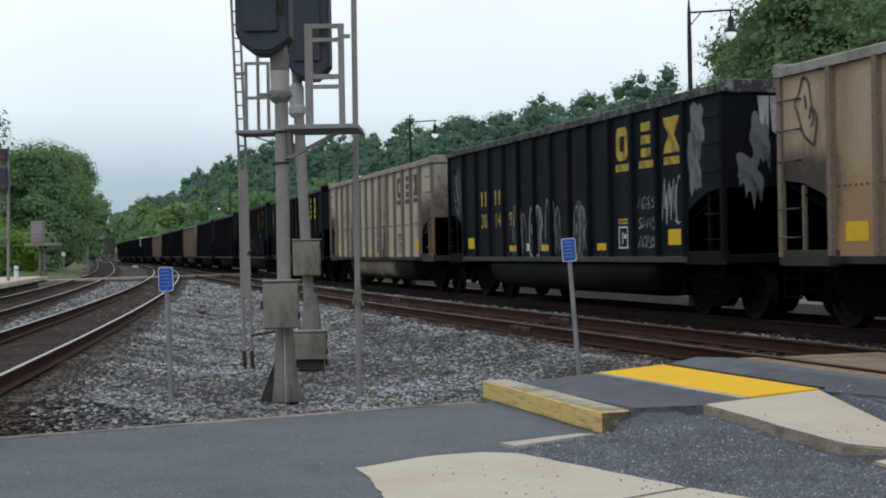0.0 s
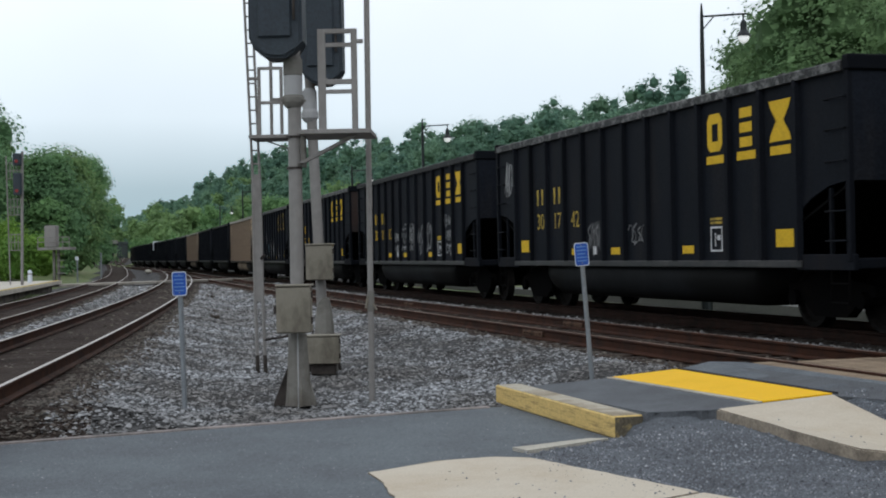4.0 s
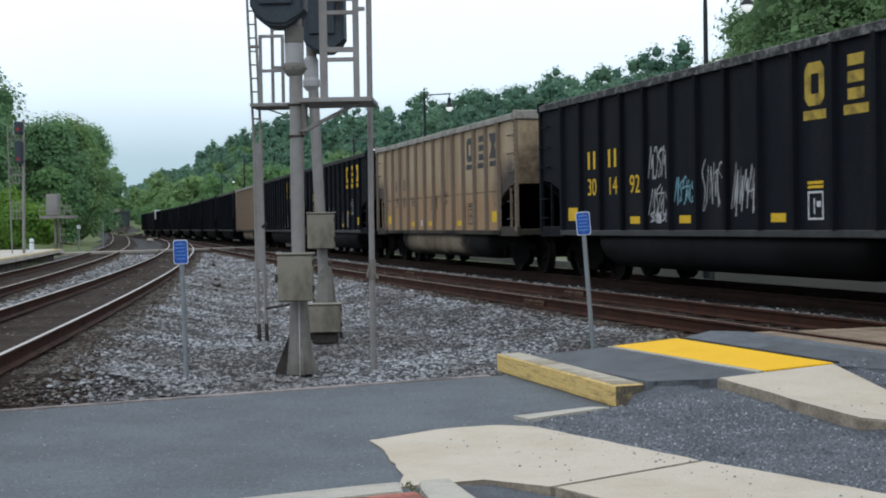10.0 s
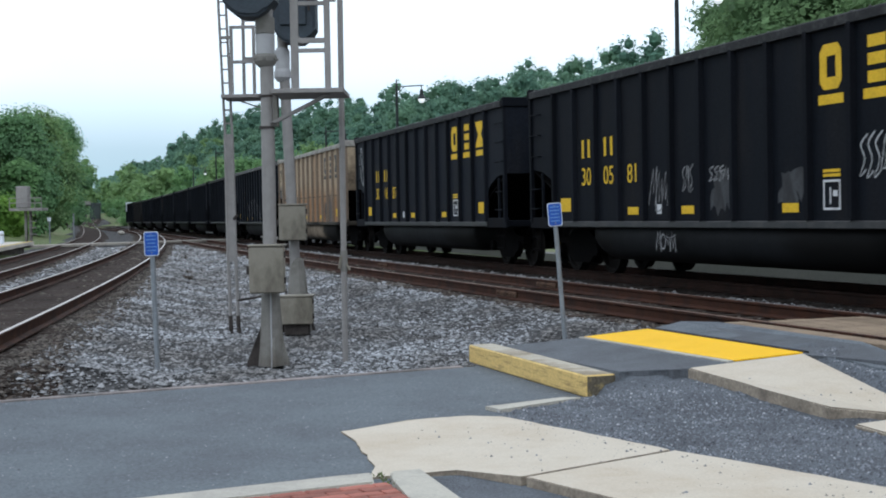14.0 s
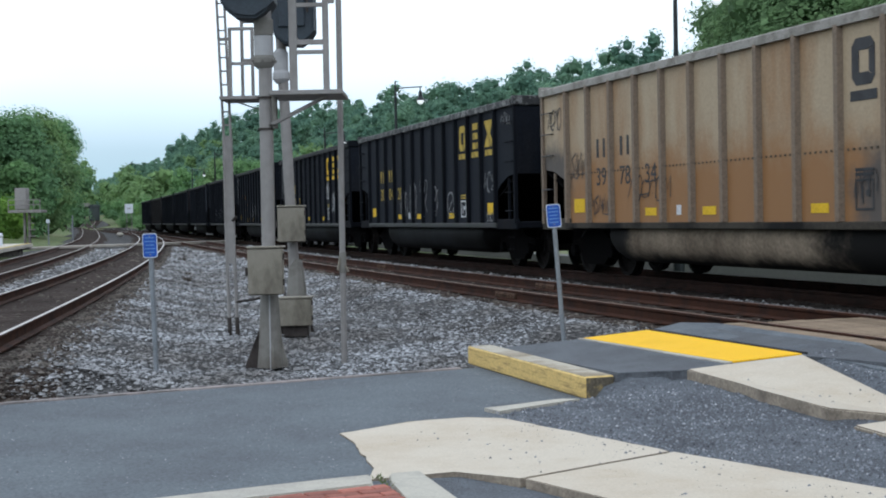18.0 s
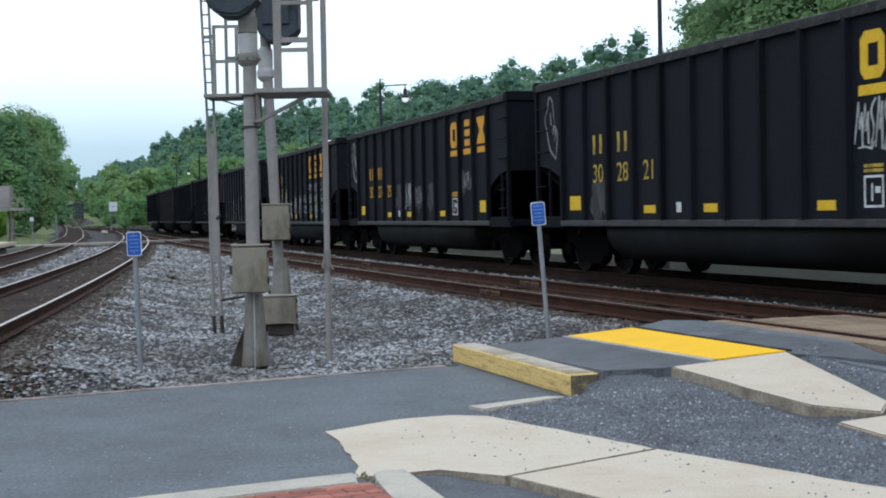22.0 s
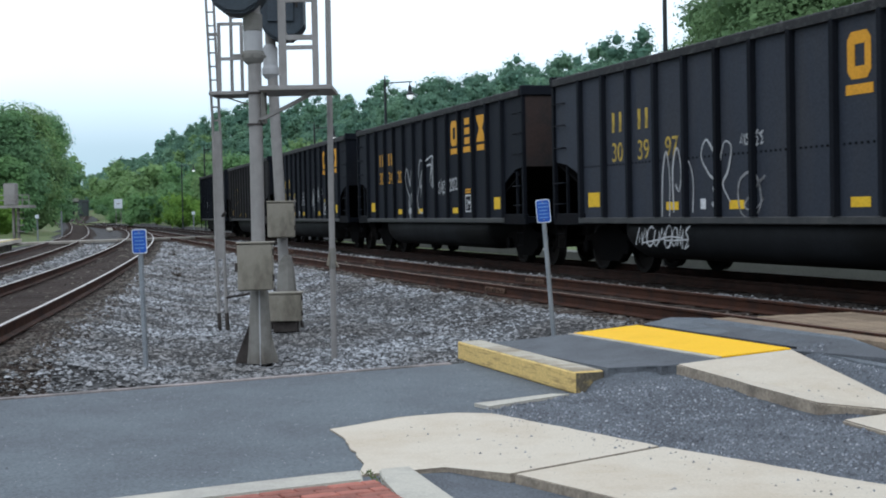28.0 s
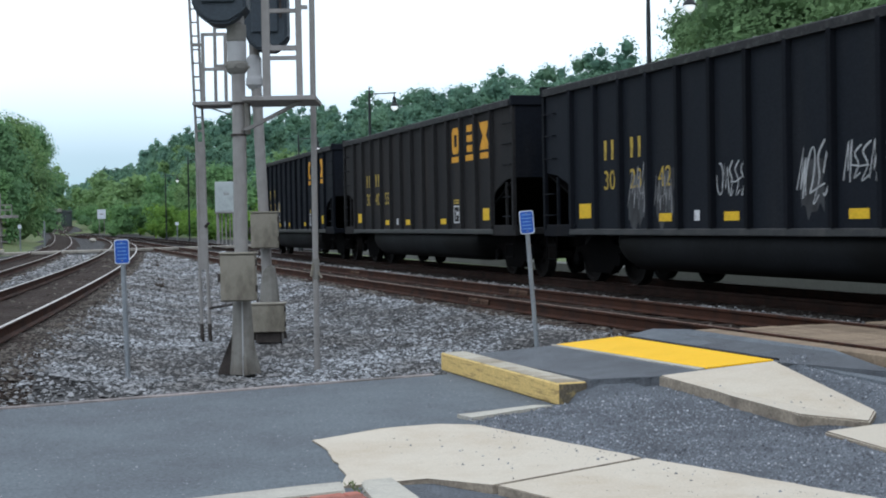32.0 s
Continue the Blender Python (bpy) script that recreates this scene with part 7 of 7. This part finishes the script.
def far_signal():
    ob = thing("signal_post", pose(-20.2, 60, 0.18), "galvanised signal post with two red lights on the platform", "signal post")
    bm = bmesh.new()
    rod(bm, (0, 0, 0), (0.1, 0, 5.9), 0.065, 12)
    part("pole", bm, GALV, ob)
    for z, h in ((5.25, 0.55), (3.95, 1.0)):
        bm = bmesh.new()
        box(bm, -0.24, 0.12, -0.3, -0.06, z, z + h, 0.05)
        head = part("signal_head", bm, HOOD, ob)
        bm = bmesh.new()
        rod(bm, (-0.06, -0.33, z + 0.2), (-0.06, -0.29, z + 0.2), 0.075, 14)
        part("lens", bm, RED_LENS, head, "glowing red lens")
        bm = bmesh.new()
        lathe(bm, [(0.15, 0), (0.15, 0.18)], 12)
        bmesh.ops.rotate(bm, verts=bm.verts, cent=(0, 0, 0), matrix=Matrix.Rotation(math.pi / 2, 3, "X"))
        for v in bm.verts:
            v.co += Vector((-0.06, -0.10, z + 0.2))
    # ladder frame
    for dx in (-0.62,):
        bm = bmesh.new()
        rod(bm, (dx + 0.1, 0, 0), (dx + 0.0, 0, 5.7), 0.03, 8)
        part("ladder_stile", bm, GALV, ob)
    for z0 in (4.7, 3.1, 1.55):
        for dx in (-0.45, -0.3, -0.15):
            bm = bmesh.new()
            rod(bm, (dx, 0.02, z0), (dx, 0.02, z0 + 0.7), 0.018, 6)
            part("guard_upright", bm, GALV, ob)
        for z in (z0, z0 + 0.35, z0 + 0.7):
            bm = bmesh.new()
            rod(bm, (-0.58, 0.02, z), (0.02, 0.02, z), 0.018, 6)
            part("guard_rail", bm, GALV, ob)
    return ob


far_signal()


def cabinet_stand():
    ob = thing("relay_cabinet", pose(-23.55, 75, 0.28), "grey relay cabinet on a raised railed stand", "relay cabinet")
    bm = bmesh.new()
    box(bm, -0.33, 0.30, -0.3, 0.3, 1.72, 2.9, 0.03)
    part("cabinet", bm, GALV, ob)
    bm = bmesh.new()
    box(bm, -0.62, 1.15, -0.6, 0.6, 1.55, 1.70, 0.01)
    part("deck", bm, GALV, ob)
    for x in (0.1, 0.35):
        bm = bmesh.new()
        box(bm, x - 0.06, x + 0.06, -0.1, 0.1, -0.2, 1.55, 0.01)
        part("leg", bm, CAST, ob)
    for z in (0.25, 0.6, 0.95, 1.3):
        bm = bmesh.new()
        box(bm, 0.3, 0.62, -0.2, 0.2, z, z + 0.05)
        part("step", bm, GALV, ob)
    for x in (0.42, 0.78, 1.13, -0.6):
        bm = bmesh.new()
        rod(bm, (x, -0.58, 1.7), (x, -0.58, 2.25), 0.022, 6)
        part("rail_post", bm, GALV, ob)
    for z in (1.98, 2.25):
        bm = bmesh.new()
        rod(bm, (-0.6, -0.58, z), (1.13, -0.58, z), 0.022, 6)
        part("hand_rail", bm, GALV, ob)
    return ob


cabinet_stand()
bol = thing("bollard", pose(-21.83, 66, 0.15), "short white bollard on the platform", "bollard")
bm = bmesh.new()
lathe(bm, [(0.11, 0), (0.11, 0.56), (0.09, 0.62), (0.04, 0.66)], 14)
part("post", bm, SIGN_WHITE, bol)
bm = bmesh.new()
lathe(bm, [(0.114, 0.44), (0.114, 0.5)], 14)
part("band", bm, GALV, bol)


def small_post(x, y, top, w, label):
    z0 = hill(x, y)
    ob = thing("marker_post", pose(x, y, z0), label, "marker post", "marker posts")
    bm = bmesh.new()
    rod(bm, (0, 0, -0.1), (0, 0, top - z0), 0.05, 8)
    part("post", bm, POST, ob)
    if w:
        bm = bmesh.new()
        box(bm, -w / 2, w / 2, -0.08, -0.05, top - z0 - w, top - z0, 0.01)
        part("plate", bm, SIGN_WHITE, ob)
    return ob


small_post(-26.6, 90, 1.5, 0.24, "small white plate on a low post in the grass")
small_post(-26.4, 95, 1.76, 0, "plain pale post in the grass")
small_post(-22.2, 122, 1.6, 0.28, "small white plate on a post by the shrubs")


def board(x, y, z0, z1, w, label):
    base = hill(x, y)
    ob = thing("white_board", pose(x, y, base), label, "board", "white boards")
    bm = bmesh.new()
    box(bm, -w / 2, w / 2, -0.04, 0.04, z0 - base, z1 - base, 0.015)
    part("panel", bm, SIGN_WHITE, ob)
    for s in (-1, 1):
        bm = bmesh.new()
        rod(bm, (s * w * 0.3, 0.06, -0.1), (s * w * 0.3, 0.06, z1 - base - 0.1), 0.05, 8)
        part("post", bm, GALV, ob)
    bm = bmesh.new()
    box(bm, -w * 0.2, w * 0.2, -0.046, -0.038, (z0 + z1) / 2 - base - 0.06, (z0 + z1) / 2 - base + 0.06)
    part("text_bar", bm, GALV, ob)
    return ob


board(-47.3, 200, 2.55, 3.9, 1.2, "square white board on two posts beside the line")


def relay_hut():
    """A pale steel equipment case on legs beside the coal track."""
    ob = thing("equipment_case", pose(-15.1, 103, -0.62), "tall pale steel equipment case on legs", "equipment case")
    bm = bmesh.new()
    box(bm, -0.72, 0.72, -0.45, 0.45, 2.85, 5.1, 0.03)
    part("case", bm, CASE, ob)
    bm = bmesh.new()
    box(bm, -0.62, 0.62, -0.475, -0.452, 2.95, 5.0, 0.01)
    part("door", bm, CASE, ob)
    for k in (0.0, 0.12):
        bm = bmesh.new()
        box(bm, -0.05, 0.35, -0.482, -0.474, 4.1 + k, 4.16 + k)
        part("text_bar", bm, GALV, ob)
    for x in (-0.6, 0.6):
        for y in (-0.35, 0.35):
            bm = bmesh.new()
            box(bm, x - 0.05, x + 0.05, y - 0.05, y + 0.05, -0.1, 2.85)
            part("leg", bm, GALV, ob)
    for x in (-0.3, 0.0, 0.3):
        bm = bmesh.new()
        rod(bm, (x, 0, -0.1), (x, 0, 2.85), 0.05, 8)
        part("conduit", bm, GALV, ob)
    bm = bmesh.new()
    box(bm, -0.75, 0.75, -0.5, 0.5, 2.75, 2.85, 0.01)
    part("frame", bm, GALV, ob)
    return ob


relay_hut()


def plank_walk(p, q, n, label):
    """Boards laid level with the rails across the tracks."""
    p, q = Vector(p), Vector(q)
    ln = (q - p).length
    d = (q - p).normalized()
    ang = math.degrees(math.atan2(d.y, d.x))
    ob = thing("plank_walk", pose(p.x, p.y, 0, 0, 0, ang), label, "plank walk", kind="structure")
    bm = bmesh.new()
    box(bm, 0, ln, -0.11, 0.11, -0.14, -0.004, 0.01)
    me = to_mesh("board", bm, PLANK_PALE)
    for i in range(n):
        place("board", me, ob, pose(0, (i - n / 2) * 0.235, 0))
    return ob


plank_walk((-23.4, 71.3), (-18.9, 77.0), 7, "pale boards of a foot crossing over the far tracks")
plank_walk((-18.7, 77.2), (-9.5, 87.5), 6, "pale boards of a foot crossing towards the train")

# pale stone lump between the far tracks
bm = bmesh.new()
bmesh.ops.create_icosphere(bm, subdivisions=2, radius=0.38)
for v in bm.verts:
    v.co *= 1 + 0.25 * noise.noise(v.co * 2.2)
    v.co.z *= 0.6
tagged(place("boulder", to_mesh("boulder", bm, KERB), None, pose(-33.6, 138, 0.02)), "pale boulder on the ballast between the tracks", "boulder")


def far_bridge():
    ob = thing("overbridge", pose(-102.0, 380, 1.95), "dark overbridge with a pale parapet closing the far line", "bridge")
    for s in (-1, 1):
        bm = bmesh.new()
        box(bm, s * 2.0 - 0.5, s * 2.0 + 0.5, -2, 6, -1.5, 3.6, 0.1)
        part("abutment", bm, BRIDGE, ob)
    bm = bmesh.new()
    box(bm, -2.6, 2.6, -2, 6, 3.6, 4.4, 0.1)
    part("deck", bm, BRIDGE, ob)
    bm = bmesh.new()
    box(bm, -1.2, 1.8, -2.3, -2.05, 3.9, 4.8, 0.05)
    part("parapet", bm, GALV, ob)
    return ob


far_bridge()

# chain of fence posts behind the platform
fence = thing("fence", pose(-24.2, 62, 0.1), "low wire fence behind the platform", "fence")
for i in range(9):
    bm = bmesh.new()
    rod(bm, (-1.1 * i * 0.28, 2.2 * i * 0.5 - 4, 0), (-1.1 * i * 0.28, 2.2 * i * 0.5 - 4, 1.25), 0.03, 6)
    part("post", bm, GALV, fence)
for z in (0.4, 0.8, 1.2):
    bm = bmesh.new()
    rod(bm, (0, -4, z), (-1.1 * 8 * 0.28, 2.2 * 8 * 0.5 - 4, z), 0.012, 5)
    part("wire", bm, GALV, fence)

# yellow pad where the path meets the other track
slab("pavement", [(8.05, -4.60), (8.9, -4.75), (8.9, -5.6), (8.1, -5.3)], GROUND + 0.014, 0.03, PAD, "yellow warning pad at the asphalt's far end", "warning pad", 0)


def ballast_weed(x, y, r, seed):
    """A dark dry tuft in the ballast."""
    rng = random.Random(seed)
    bm = bmesh.new()
    for i in range(46):
        a, k = rng.uniform(0, 6.28), rng.random()
        bx, by = r * 0.5 * k * math.cos(a), r * 0.5 * k * math.sin(a)
        tip = bm.verts.new((bx + r * 0.6 * math.cos(a), by + r * 0.6 * math.sin(a), r * rng.uniform(0.3, 1.0)))
        bm.faces.new((bm.verts.new((bx - 0.012, by, -0.05)), bm.verts.new((bx + 0.012, by, -0.05)), tip))
    me = to_mesh("weed_tuft", bm, BARK)
    tagged(place("weed_tuft", me, None, pose(x, y, bed_height(x, y) + 0.02)), "dark dry weed tuft in the ballast", "weed")


for i, (x, y, r) in enumerate(((-9.68, 48.8, 0.20), (-6.72, 34.4, 0.14), (-7.3, 37.5, 0.10))):
    ballast_weed(x, y, r, 300 + i)

motions()
